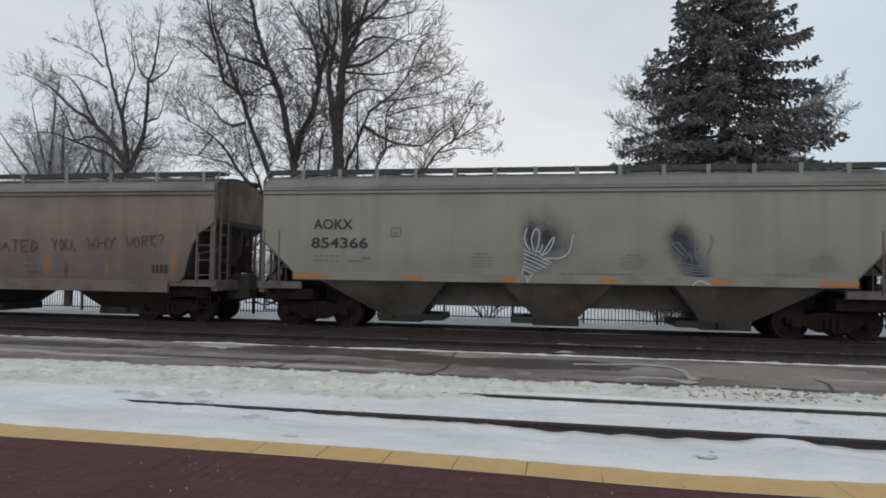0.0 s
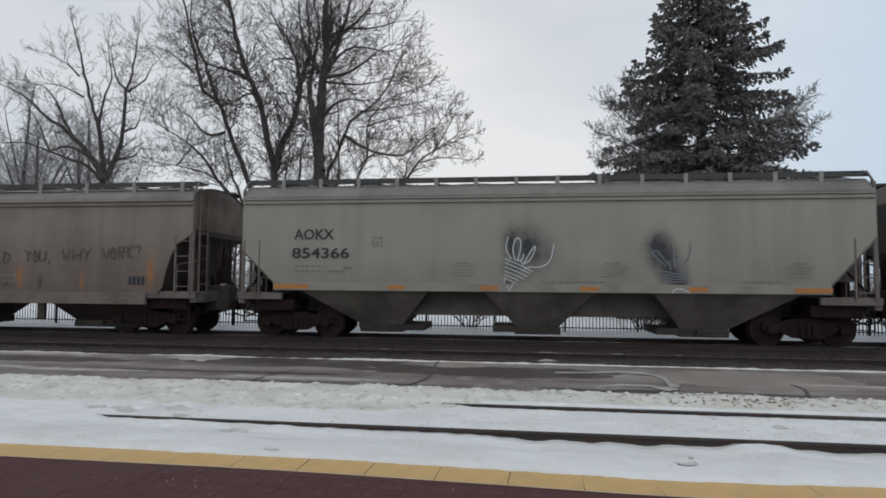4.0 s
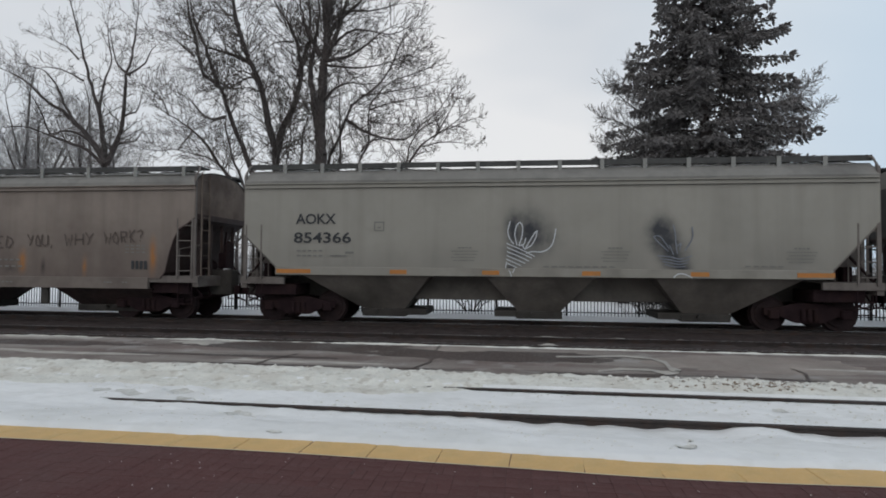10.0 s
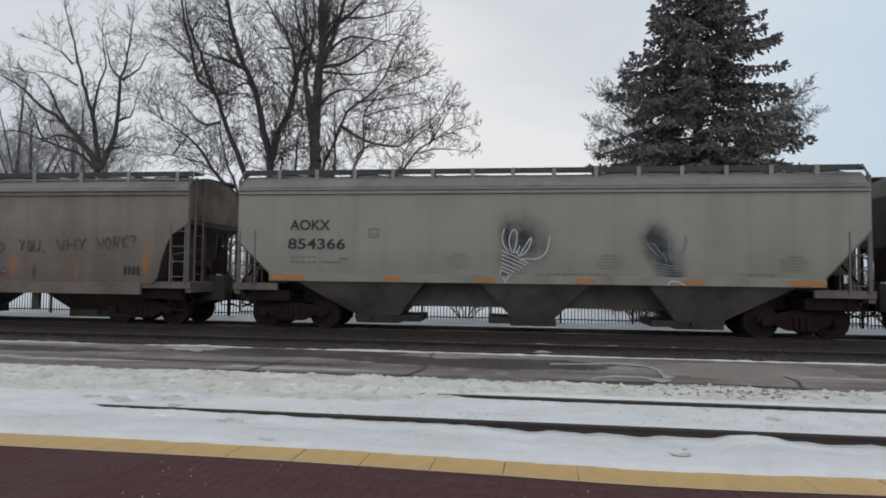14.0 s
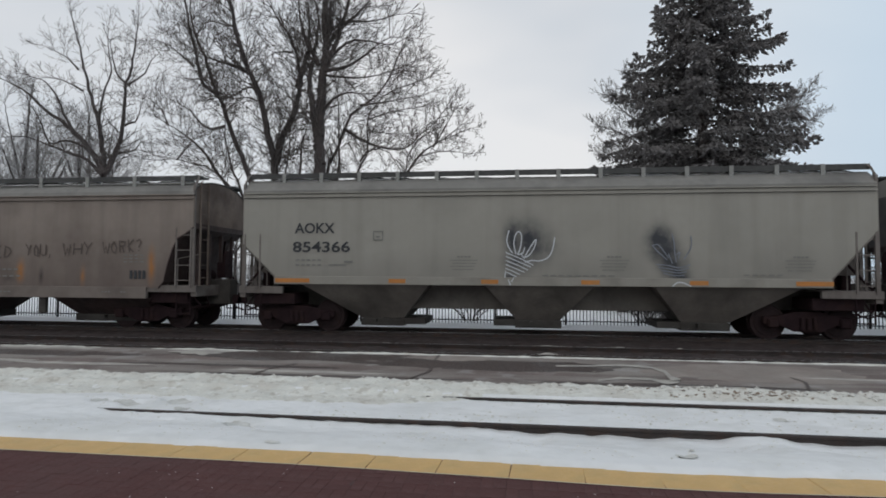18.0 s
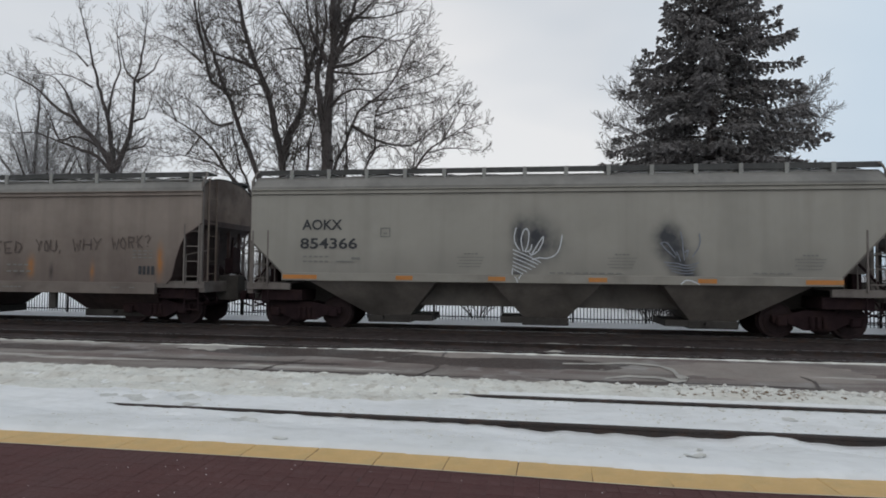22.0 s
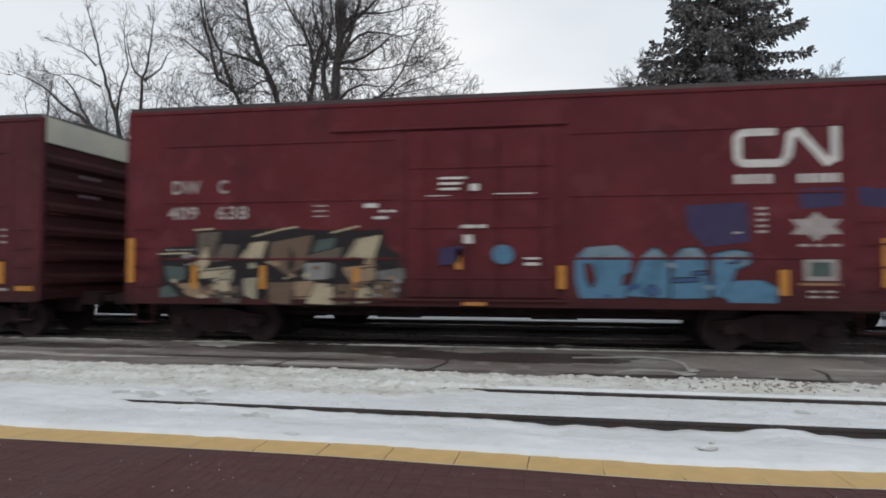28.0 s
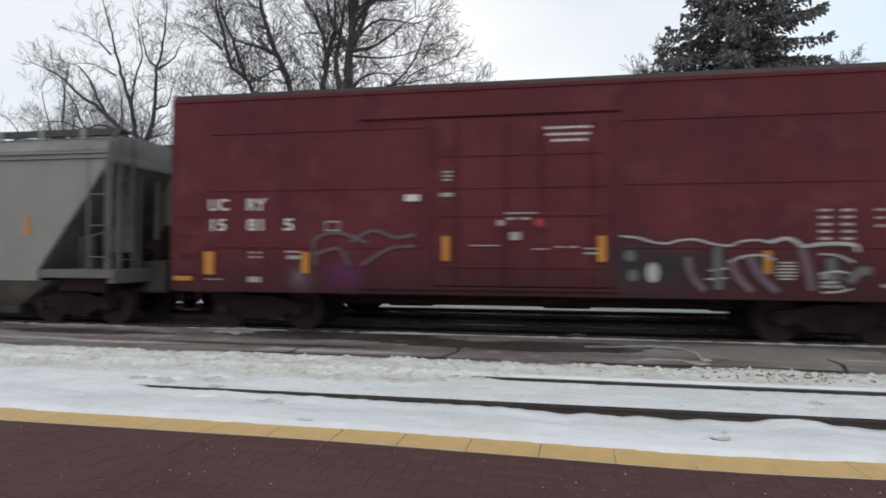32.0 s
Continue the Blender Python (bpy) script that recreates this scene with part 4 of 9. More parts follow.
bare_tree((-12.54, 28.6, 0.0), [([(0.1, -0.3), (0.05, 4), (0.0, 7.06), (-0.11, 8.15), (-0.41, 9.19), (-0.61, 10.23), (-0.84, 11.13), (-1.17, 11.89), (-1.49, 12.5), (-1.72, 13.26), (-2.15, 14.48), (-2.4, 15.7), (-2.74, 17.08)], 0.32, -0.4),
                                ([(-1.49, 12.41), (-2.12, 12.73), (-2.92, 13.01), (-3.71, 13.22), (-4.53, 13.74)], 0.12, -0.5), ([(-1.07, 11.59), (-1.63, 11.76), (-2.41, 11.48), (-3.27, 11.57)], 0.075, 0.5), ([(-0.71, 10.83), (-1.46, 11.06), (-2.31, 11.0)], 0.055, -0.5),
                                ([(0.0, 7.6), (0.28, 8.97), (0.72, 9.75), (1.01, 10.78), (1.15, 11.72), (1.05, 12.55), (0.81, 13.74), (0.34, 14.66), (-0.14, 15.34), (-0.71, 16.21)], 0.23, 0.7), ([(1.15, 11.66), (1.44, 12.83), (1.67, 14.0), (1.55, 15.49), (1.38, 16.69)], 0.17, 0.3),
                                ([(-2.15, 14.48), (-2.64, 15.11), (-3.34, 15.44), (-3.87, 16.23)], 0.075, 0.6), ([(0.82, 13.45), (-0.1, 13.34), (-0.53, 12.76)], 0.06, -0.6), ([(0.3, 5.2), (0.46, 7.05), (0.65, 8.43), (0.57, 9.73)], 0.09, 0.4), ([(0.3, 4.8), (1.22, 7.04), (1.29, 8.71), (1.52, 9.59), (1.35, 10.77)], 0.11, 0.6)],
          37, "tall leafless tree with a forked trunk", gap=0.15, kids=5, least=0.0115, side=2.1)
bare_tree((-9.88, 27.8, 0.0), [([(0, -0.3), (0, 4), (0.0, 6.88), (-0.06, 8.78), (0.0, 10.77), (0.07, 12.2), (0.23, 13.33), (0.12, 15.06), (0.19, 16.5), (0.25, 18.6)], 0.47, 0.2), ([(-0.1, 8.6), (-0.4, 9.8), (-0.53, 10.79), (-0.66, 11.94), (-0.42, 13.36), (-0.29, 14.79), (-0.61, 16.25)], 0.20, 0.4),
                               ([(0.1, 10.1), (0.74, 10.61), (1.46, 10.81), (2.5, 10.66), (3.47, 10.66)], 0.085, -0.8), ([(0.2, 12.1), (1.15, 12.3), (2.01, 12.8), (2.64, 13.45), (3.49, 14.04)], 0.11, 0.7), ([(0.2, 12.4), (1.28, 13.4), (2.24, 13.47), (3.5, 13.13), (4.44, 13.29)], 0.10, -0.6),
                               ([(0.2, 13.1), (0.84, 14.16), (1.98, 15.3), (2.6, 16.4)], 0.15, 0.5), ([(0.2, 12.1), (0.84, 13.54), (1.27, 14.77), (1.57, 15.84), (1.7, 17.2)], 0.16, -0.5), ([(-0.1, 12.4), (-0.9, 13.9), (-1.31, 15.28), (-1.5, 16.6)], 0.13, 0.5),
                               ([(0.13, 14.0), (1.18, 14.66), (2.57, 14.79), (3.71, 15.16)], 0.11, 0.8), ([(0.2, 11.9), (1.74, 11.79), (3.17, 12.07), (4.36, 12.65)], 0.075, 0.9), ([(0.2, 13.3), (0.54, 14.75), (0.57, 16.18)], 0.15, -0.4)],
          41, "large leafless tree with a thick straight trunk and wide crown", gap=0.20, kids=5, least=0.0105, side=1.75)
bare_tree((-10.01, 29.2, 0.0), [([(-0.5, -0.3), (-0.4, 4), (0.0, 7.13), (0.59, 8.63), (0.95, 9.54), (1.18, 10.28), (1.78, 10.71), (2.53, 11.28), (3.27, 12.28), (3.73, 13.51)], 0.16, 0.4), ([(0.1, 5.0), (0.61, 7.12), (0.58, 9.11), (0.46, 11.19), (0.23, 12.55)], 0.10, 0.5),
                                ([(0.95, 9.51), (1.8, 8.93), (2.86, 8.46), (4.2, 8.29), (4.93, 8.95), (5.6, 9.4), (6.15, 10.0), (6.5, 10.5)], 0.09, -0.5), ([(1.78, 10.71), (2.98, 10.88), (4.17, 11.07), (5.35, 11.33)], 0.065, 0.4), ([(3.27, 12.22), (4.31, 12.6), (5.04, 13.24)], 0.05, 0.5)],
          53, "slender leafless tree with spreading twigs", side=1.45, gap=0.13, kids=5, least=0.010, low=5.6)
bare_tree((-8.02, 28.0, 0.0), [([(0.1, -0.3), (0.0, 4), (0.0, 6.86), (0.45, 7.78), (0.49, 9.34), (0.71, 10.18), (1.57, 11.0), (2.56, 11.39), (3.55, 11.72)], 0.11, 0.3), ([(0.16, 7.5), (0.79, 8.09), (1.66, 7.87), (2.29, 6.93)], 0.06, -0.3),
                               ([(0.49, 9.1), (1.59, 8.89), (2.87, 8.94)], 0.045, 0.3), ([(0.57, 9.62), (1.58, 9.87), (2.71, 10.07), (3.7, 10.09)], 0.05, -0.4)], 59, "thin leafless tree with a crooked stem", side=1.35, gap=0.10, kids=5, low=5.6)
bare_tree((-5.58, 28.0, 0.0), [([(0.1, -0.3), (0.05, 4), (0.0, 6.82), (0.19, 7.88), (0.63, 8.6), (1.56, 9.11)], 0.10, 0.3), ([(0.0, 6.6), (0.75, 7.73), (1.98, 8.51), (2.7, 9.0), (3.0, 9.5)], 0.075, -0.4), ([(0.75, 7.73), (1.98, 7.96), (3.4, 7.85)], 0.045, 0.4),
                               ([(1.98, 8.51), (2.8, 8.9), (3.5, 9.15)], 0.04, 0.3), ([(1.42, 8.13), (2.11, 9.23), (2.66, 10.19)], 0.045, -0.3)], 67, "small leafless tree with a low spreading crown", side=0.85, gap=0.14)
bare_tree((11.3, 36.0, 0.0), [([(0, -0.3), (0, 4), (-0.1, 8), (-0.2, 13.6)], 0.26, 0.2), ([(-0.1, 6.6), (-1.1, 8.3), (-3.28, 10.51), (-5.0, 12.0), (-5.9, 13.0)], 0.13, 0.2), ([(-0.2, 7.4), (-1.2, 9.2), (-3.6, 11.5), (-4.5, 12.8), (-4.8, 13.6)], 0.12, -0.4), ([(0, 6.6), (-1.0, 8.1), (-3.6, 9.66), (-5.2, 10.7), (-6.4, 11.1)], 0.12, 0.4),
                              ([(0, 6.3), (-1.3, 8.0), (-4.2, 8.9), (-6.3, 9.3)], 0.11, -0.5), ([(0, 6.8), (1.2, 8.05), (3.4, 10.18), (4.7, 11.6), (5.5, 12.8)], 0.12, 0.3), ([(0, 6.6), (1.5, 7.9), (3.7, 9.5), (5.0, 10.6), (5.8, 11.2)], 0.11, -0.2), ([(0, 7.4), (1.2, 8.6), (3.7, 11.1), (4.9, 12.5)], 0.11, 0.5)],
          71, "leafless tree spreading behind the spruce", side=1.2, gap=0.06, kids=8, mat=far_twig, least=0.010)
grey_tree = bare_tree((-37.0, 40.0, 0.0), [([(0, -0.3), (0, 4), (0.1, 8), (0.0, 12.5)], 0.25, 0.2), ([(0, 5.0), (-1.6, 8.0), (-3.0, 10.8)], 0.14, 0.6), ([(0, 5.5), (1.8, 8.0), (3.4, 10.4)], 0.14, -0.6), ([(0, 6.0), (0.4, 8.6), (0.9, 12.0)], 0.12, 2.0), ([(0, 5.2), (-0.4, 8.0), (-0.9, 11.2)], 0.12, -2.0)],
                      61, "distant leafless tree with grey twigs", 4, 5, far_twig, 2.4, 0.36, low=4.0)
for x, y, rz, s in ((-33.6, 44, 140, 1.0), (-40.8, 43, 250, 1.0), (-39.0, 47, 60, 1.1), (-47, 50, 210, 1.45), (-42, 52, 100, 1.4), (-27, 46, 300, 0.62), (-22.5, 44, 20, 0.66), (-18.5, 46, 95, 0.72), (-15.5, 48, 30, 0.75), (-30.5, 52, 77, 0.75), (-20.6, 54, 33, 0.8), (-12.5, 52, 180, 0.7), (-25, 60, 10, 0.9)):
    copy_thing(grey_tree, pose(x, y, 0.0, 0, 0, rz) @ Matrix.Scale(s, 4))


# a belt of leafless brush along the far side of the open snow
def brush_belt(x0, x1, y, n, tall, seed):
    rng = random.Random(seed)
    segs = []
    for i in range(n):
        x, yy = rng.uniform(x0, x1), y + rng.uniform(-4, 4)
        h = tall * (0.55 + 0.45 * rng.random()) * (0.75 + 0.5 * nz(x * 0.11, seed))
        p = Vector((x, yy, 0.0))
        way = Vector((rng.gauss(0, 0.16), rng.gauss(0, 0.16), 1)).normalized()
        for k in range(3):
            q = p + way * (h / 3)
            r = 0.035 * (1 - k / 3.4)
            segs.append((p, q, r, r * 0.7))
            for j in range(3):
                d = (way + Vector((rng.gauss(0, 0.55), rng.gauss(0, 0.4), rng.uniform(-0.1, 0.3)))).normalized()
                segs.append((q, q + d * h * rng.uniform(0.12, 0.30), r * 0.6, 0.010))
            p, way = q, (way + Vector((rng.gauss(0, 0.15), rng.gauss(0, 0.15), 0))).normalized()
    v, f = tree_mesh(segs, 4)
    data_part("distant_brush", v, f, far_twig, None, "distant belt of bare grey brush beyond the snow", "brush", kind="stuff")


brush_belt(-75, 60, 66, 2600, 5.2, 91)


def spruce(at, height, seed):
    """A spruce in tiers: each bough a drooping finger with hanging branchlets and an upturned tip, gaps of sky between tiers."""
    rng = random.Random(seed)
    th = thing("spruce_tree", "tall dark green spruce with dense drooping boughs", "tree", "", pose(*at))
    v, f = tree_mesh([(Vector((0, 0, -0.3)), Vector((0, 0, height * 0.5)), 0.34, 0.19), (Vector((0, 0, height * 0.5)), Vector((0, 0, height)), 0.19, 0.02)], 10)
    data_part("trunk", v, f, bark, th, smooth=True)
    boughs, verts, faces = [], [], []

    def spray_at(p, d, ln, r):
        u = d.orthogonal().normalized()
        w = d.cross(u)
        o, a0 = len(verts), rng.uniform(0, 6.28)
        mid = p + d * ln * 0.45
        verts.append(tuple(p))
        for i in range(3):
            a = a0 + 2.0944 * i
            rr = r * rng.uniform(0.7, 1.25)
            verts.append(tuple(mid + (u * math.cos(a) + w * math.sin(a)) * rr))
        verts.append(tuple(p + d * ln))
        for i in range(3):
            j = (i + 1) % 3
            faces.append((o, o + 1 + i, o + 1 + j))
            faces.append((o + 4, o + 1 + j, o + 1 + i))

    def reach(z):
        """Half width of the tree at a height."""
        for za, ra, zb, rb in ((0.0, 5.0, 7.6, 4.6), (7.6, 4.6, 8.6, 4.15), (8.6, 4.15, 11.5, 3.55), (11.5, 3.55, 14.2, 2.3), (14.2, 2.3, height, 0.12)):
            if z <= zb:
                return ra + (rb - ra) * (z - za) / (zb - za)
        return 0.1

    z = 1.0
    while z < height - 0.3:
        f_ = z / height
        R = reach(z) * rng.uniform(0.95, 1.05)
        n = max(5, round(7.8 - 3.2 * f_))
        a0 = rng.uniform(0, 6.28)
        for i in range(n):
            a = a0 + 6.28318 * i / n + rng.gauss(0, 0.20)
            L = R * rng.choice((0.84, 0.92, 0.98, 1.0, 1.02)) * rng.uniform(0.95, 1.04)
            zr = z + rng.gauss(0, 0.10)
            out = Vector((math.cos(a), math.sin(a), 0))
            side = Vector((-math.sin(a), math.cos(a), 0))
            droop = rng.uniform(0.13, 0.30) + 0.08 * (1 - f_)
            steps = max(5, int(L / 0.20))
            prev = Vector((0, 0, zr))
            for k in range(1, steps + 1):
                s = k / steps
                p = Vector((0, 0, zr)) + out * (L * s) + side * (0.05 * L * math.sin(3 * s + i)) + Vector((0, 0, L * (0.12 * s - droop * s * s) + 1.5 * max(0, s - 0.72) ** 1.5))
                boughs.append((prev, p, 0.05 * (1 - s) + 0.010, 0.05 * (1 - s) + 0.008))
                if s > 0.16:
                    wide = (0.16 + 0.72 * min(1.0, 1.9 * (1 - s)) * min(1.0, 2.2 * s)) * min(1.0, 0.30 + 0.22 * L)
                    for sd in (-1, 0, 1):
                        ln = wide * (rng.uniform(0.6, 1.05) if sd else rng.uniform(0.3, 0.6))
                        way = (out * rng.uniform(0.35, 0.8) + side * sd * rng.uniform(0.6, 1.0) + Vector((0, 0, rng.uniform(-0.65, -0.05) if sd else rng.uniform(-0.9, 0.25)))).normalized()
                        root = prev.lerp(p, rng.random())
                        k_n = max(2, int(ln / 0.11))
                        for q in range(k_n + 1):
                            tip = root + way * (ln * q / k_n) + Vector((0, 0, -0.12 * (q / k_n) ** 2))
                            d = (way + Vector((rng.gauss(0, 0.5), rng.gauss(0, 0.5), rng.gauss(-0.25, 0.4)))).normalized()
                            spray_at(tip, d, rng.uniform(0.17, 0.30), rng.uniform(0.05, 0.085))
                prev = p
            for q in range(9):
                spray_at(prev - out * rng.uniform(0, 0.22), (out * 0.7 + side * rng.gauss(0, 0.45) + Vector((0, 0, rng.uniform(-0.3, 0.7)))).normalized(), rng.uniform(0.16, 0.28), rng.uniform(0.05, 0.075))
        z += rng.uniform(0.43, 0.70) * (1.0 - 0.25 * f_)
    for i in range(26):
        d = Vector((rng.gauss(0, 0.5), rng.gauss(0, 0.5), 0.6)).normalized()
        spray_at(Vector((0, 0, height - rng.uniform(0, 0.7))), d, 0.35, 0.06)
    bv, bf = tree_mesh(boughs, 4)
    data_part("branch_frame", bv, bf, bark, th)
    data_part("crown", verts, faces, needle, th)
    return th


spruce((8.45, 28.0, 0.0), 18.8, 7)


def shrub(at, seed):
    rng = random.Random(seed)
    th = thing("bare_shrub", "low leafless shrub standing in the snow", "shrub", "shrubs behind the fence", pose(*at))
    out = []
    for i in range(9):
        a = 6.28318 * i / 9 + rng.gauss(0, 0.3)
        limb(rng, out, Vector((0.12 * math.cos(a), 0.12 * math.sin(a), -0.05)), Vector((0.55 * math.cos(a), 0.55 * math.sin(a), 1.0)), rng.uniform(1.0, 1.55), 0.026, 2, 4, 0.14, 0.06, 6, 0.55, 0.009)
    v, f = tree_mesh(out, 4)
    data_part("crown", v, f, bark, th)
    return th


sh = shrub((-1.75, 21.4, 0.1), 3)
for x, y, rz in ((4.4, 21.5, 70), (-14.6, 22.3, 160), (12.8, 21.6, 200)):
    copy_thing(sh, pose(x, y, 0.1, 0, 0, rz))


# ---- covered hopper wagons ----
hop_grey = material("hopper_grey_paint", (0.278, 0.263, 0.229), 0.62, var=0.05, scale=0.5, fine=6, streak=((0.17, 0.16, 0.14), 0.40), stain=((0.20, 0.19, 0.165), 0.4, 0.7))
roof_grime = material("weathered_roof_paint", (0.195, 0.186, 0.17), 0.75, var=0.14, scale=0.8, fine=8, stain=((0.09, 0.085, 0.08), 0.5, 1.1))
hop_tan = material("hopper_faded_paint", (0.218, 0.180, 0.153), 0.7, var=0.07, scale=0.6, fine=7, streak=((0.11, 0.085, 0.072), 0.45), stain=((0.13, 0.10, 0.085), 0.5, 0.8))
hop_dark = material("hopper_dark_grey_paint", (0.04, 0.037, 0.037), 0.65, var=0.10, scale=0.6, fine=7, streak=((0.03, 0.026, 0.026), 0.4))
hop_pale = material("hopper_pale_grey_paint", (0.205, 0.203, 0.183), 0.6, var=0.05, scale=0.5, fine=6, streak=((0.16, 0.15, 0.135), 0.4), stain=((0.16, 0.155, 0.145), 0.4, 0.8))
under_grey = material("grimy_chute_paint", (0.150, 0.132, 0.116), 0.75, var=0.25, scale=1.2, fine=10, stain=((0.05, 0.045, 0.04), 0.7, 0.9))
under_rust = material("rusty_chute_paint", (0.055, 0.034, 0.031), 0.8, var=0.3, scale=1.2, fine=10, stain=((0.025, 0.02, 0.02), 0.7, 1.0))
end_grime = material("grimy_end_paint", (0.17, 0.15, 0.137), 0.75, var=0.22, scale=1.6, fine=12, stain=((0.055, 0.042, 0.038), 0.7, 1.6), spec=0.3)
dark_line_m = material("dark_line_paint", (0.05, 0.045, 0.04), 0.85, var=0.3, scale=2, fine=20)
sill_light = material("side_sill_paint", (0.262, 0.246, 0.214), 0.65, var=0.10, scale=0.8, fine=8, stain=((0.15, 0.135, 0.115), 0.6, 0.9))
sill_tan = material("tan_sill_paint", (0.165, 0.136, 0.118), 0.7, var=0.12, scale=0.8, fine=8, stain=((0.085, 0.065, 0.056), 0.6, 1.1))
end_brown = material("brown_end_paint", (0.185, 0.147, 0.125), 0.85, var=0.2, scale=0.9, fine=10, stain=((0.06, 0.042, 0.036), 0.6, 1.0), spec=0.1)
end_mid = material("dull_end_paint", (0.135, 0.128, 0.115), 0.75, var=0.2, scale=1.4, fine=12, stain=((0.06, 0.052, 0.046), 0.6, 1.4), spec=0.3)
sill_grime = material("grimy_sill_paint", (0.062, 0.057, 0.052), 0.8, var=0.25, scale=1.4, fine=12, stain=((0.03, 0.025, 0.023), 0.6, 1.2), spec=0.2)
board_m = material("running_board_grating", (0.06, 0.06, 0.058), 0.7, 0.3, var=0.25, scale=3, fine=30)
bracket_m = material("bracket_paint", (0.22, 0.22, 0.205), 0.6, var=0.1, scale=3, fine=20)
orange_m = material("amber_reflector", (0.46, 0.17, 0.03), 0.4, var=0.10, scale=4, fine=20, stain=((0.35, 0.17, 0.05), 0.5, 3))
yellow_m = material("yellow_reflector", (0.47, 0.185, 0.018), 0.35, var=0.08, scale=4, fine=20)
black_paint = material("black_stencil", (0.022, 0.024, 0.028), 0.55, var=0.2, scale=5, fine=30)
faint_ink = material("faded_stencil", (0.165, 0.163, 0.148), 0.6, var=0.2, scale=5, fine=40)
white_stroke = material("white_aerosol", (0.53, 0.55, 0.57), 0.6, var=0.10, scale=5, fine=30)
blue_stroke = material("blue_grey_aerosol", (0.17, 0.185, 0.215), 0.6, var=0.25, scale=5, fine=20)
marker_m = material("brown_marker", (0.085, 0.062, 0.052), 0.6, var=0.25, scale=6, fine=40)


def hopper(label, m, body_m, chute_m, L=8.48, eave=3.99, sill=(1.39, 1.60), cut=(1.0, 1.15), waist=2.55, bays=(-4.5, 0.0, 4.5), half=2.25, trucks=7.0,
           first=-7.4, brackets=14, gap=1.135, group="standing grain wagons", inner=None, foot=0.58, foot_y=0.72, ridge=True, end_m=None, spins=False, domed=False, sill_m=None, lift=0.0, stub=None, face_m=None):
    th = thing("covered_hopper", label, "freight wagon", group, m)
    Y = 1.58
    # side walls and end slopes in one welded shell
    bm = B()
    far = stub or [(L - cut[1], sill[1]), (L, waist + lift)]
    prism(bm, [(-L, eave), (-L, waist), (-L + cut[0], sill[1])] + far + [(L, eave)], -Y, Y)
    body = part("body", bm, body_m, th)
    bm = B()
    prof = [(-Y, eave), (-Y, eave + 0.10), (-1.42, eave + 0.28), (-1.15, eave + 0.45), (-0.4, eave + 0.52), (0.4, eave + 0.52), (1.15, eave + 0.45), (1.42, eave + 0.28), (Y, eave + 0.10), (Y, eave)]
    if domed:
        prof = [(-Y, eave)] + [(-(Y - 0.02) * math.cos(radians(9 * i)), eave + 0.06 + 0.48 * math.sin(radians(9 * i))) for i in range(21)] + [(Y, eave)]
    prism_x(bm, prof, -L, L)
    roof = part("roof", bm, roof_grime, th)
    # eave angle, hatch trough, weld seams
    for s in (-1, 1):
        bm = B()
        box(bm, -L + 0.02, L - 0.02, s * 1.56, s * 1.645, eave - 0.115, eave - 0.09)
        box(bm, -L + 0.02, L - 0.02, s * 1.56, s * 1.635, eave - 0.0, eave + 0.025)
        part("eave_angle", bm, body_m, body)
        # Thin dark strips paint the shadow lines under the eave.
        for z in (eave - 0.128, eave - 0.014):
            bm = B()
            box(bm, -L + 0.03, L - 0.03, min(s * 1.57, s * 1.586), max(s * 1.57, s * 1.586), z, z + 0.013)
            part("eave_joint", bm, dark_line_m, body, "painted shadow line under the eave")
    k = round(2 * L / 2.4)
    for i in range(1, k):
        x = -L + 2 * L * i / k
        if abs(x) < L - 1.2:
            bm = B()
            box(bm, x - 0.010, x + 0.010, -Y - 0.0025, -Y + 0.01, sill[1], eave)
            part("weld_seam", bm, body_m, body)
    bm = B()
    box(bm, -L + 0.5, L - 0.5, -0.35, 0.35, eave + 0.50, eave + 0.58, 0.03)
    part("hatch_cover", bm, roof_grime, roof)
    # running boards on brackets, with snow under them
    for s in (-1, 1):
        bm = B()
        box(bm, -L - 0.02, L + 0.02, min(s * 0.78, s * 1.22), max(s * 0.78, s * 1.22), 4.565, 4.615)
        box(bm, -L - 0.02, L + 0.02, s * 1.24 - 0.02, s * 1.24 + 0.02, 4.48, 4.63)
        part("running_board", bm, board_m, roof)
        for i in range(brackets):
            x = first + gap * i
            bm = B()
            box(bm, x - 0.055, x + 0.055, s * 1.27 - 0.02, s * 1.27 + 0.02, eave + 0.24, 4.635)
            box(bm, x - 0.03, x + 0.03, min(s * 0.7, s * 1.25), max(s * 0.7, s * 1.25), 4.52, 4.565)
            part("bracket", bm, bracket_m, roof)
    xs = span(-L + 0.3, L - 0.3, 0.12)
    verts, kx = [], len(xs)
    for v in range(5):
        for x in xs:
            w = max(0.0, 0.22 + 0.8 * nz(x * 0.7, L, 2.0) + 0.5 * nz(x * 3, L))
            y = -1.20 + 0.34 * v / 4
            verts.append((x, y, eave + 0.43 + 0.06 * v / 4 + 0.12 * min(w, 0.6) * math.sin(math.pi * v / 4)))
    data_part("roof_snow", verts, [(j * kx + i, j * kx + i + 1, (j + 1) * kx + i + 1, (j + 1) * kx + i) for j in range(4) for i in range(kx - 1)], snow, roof, "thin line of snow on the roof edge", smooth=True)
    # side sills and centre sill
    for s in (-1, 1):
        bm = B()
        box(bm, -L + cut[0] - 0.03, L - cut[1] + 0.03, min(s * 1.50, s * 1.62), max(s * 1.50, s * 1.62), sill[0], sill[1] + 0.02, 0.008)
        part("side_sill", bm, sill_m or body_m, th)
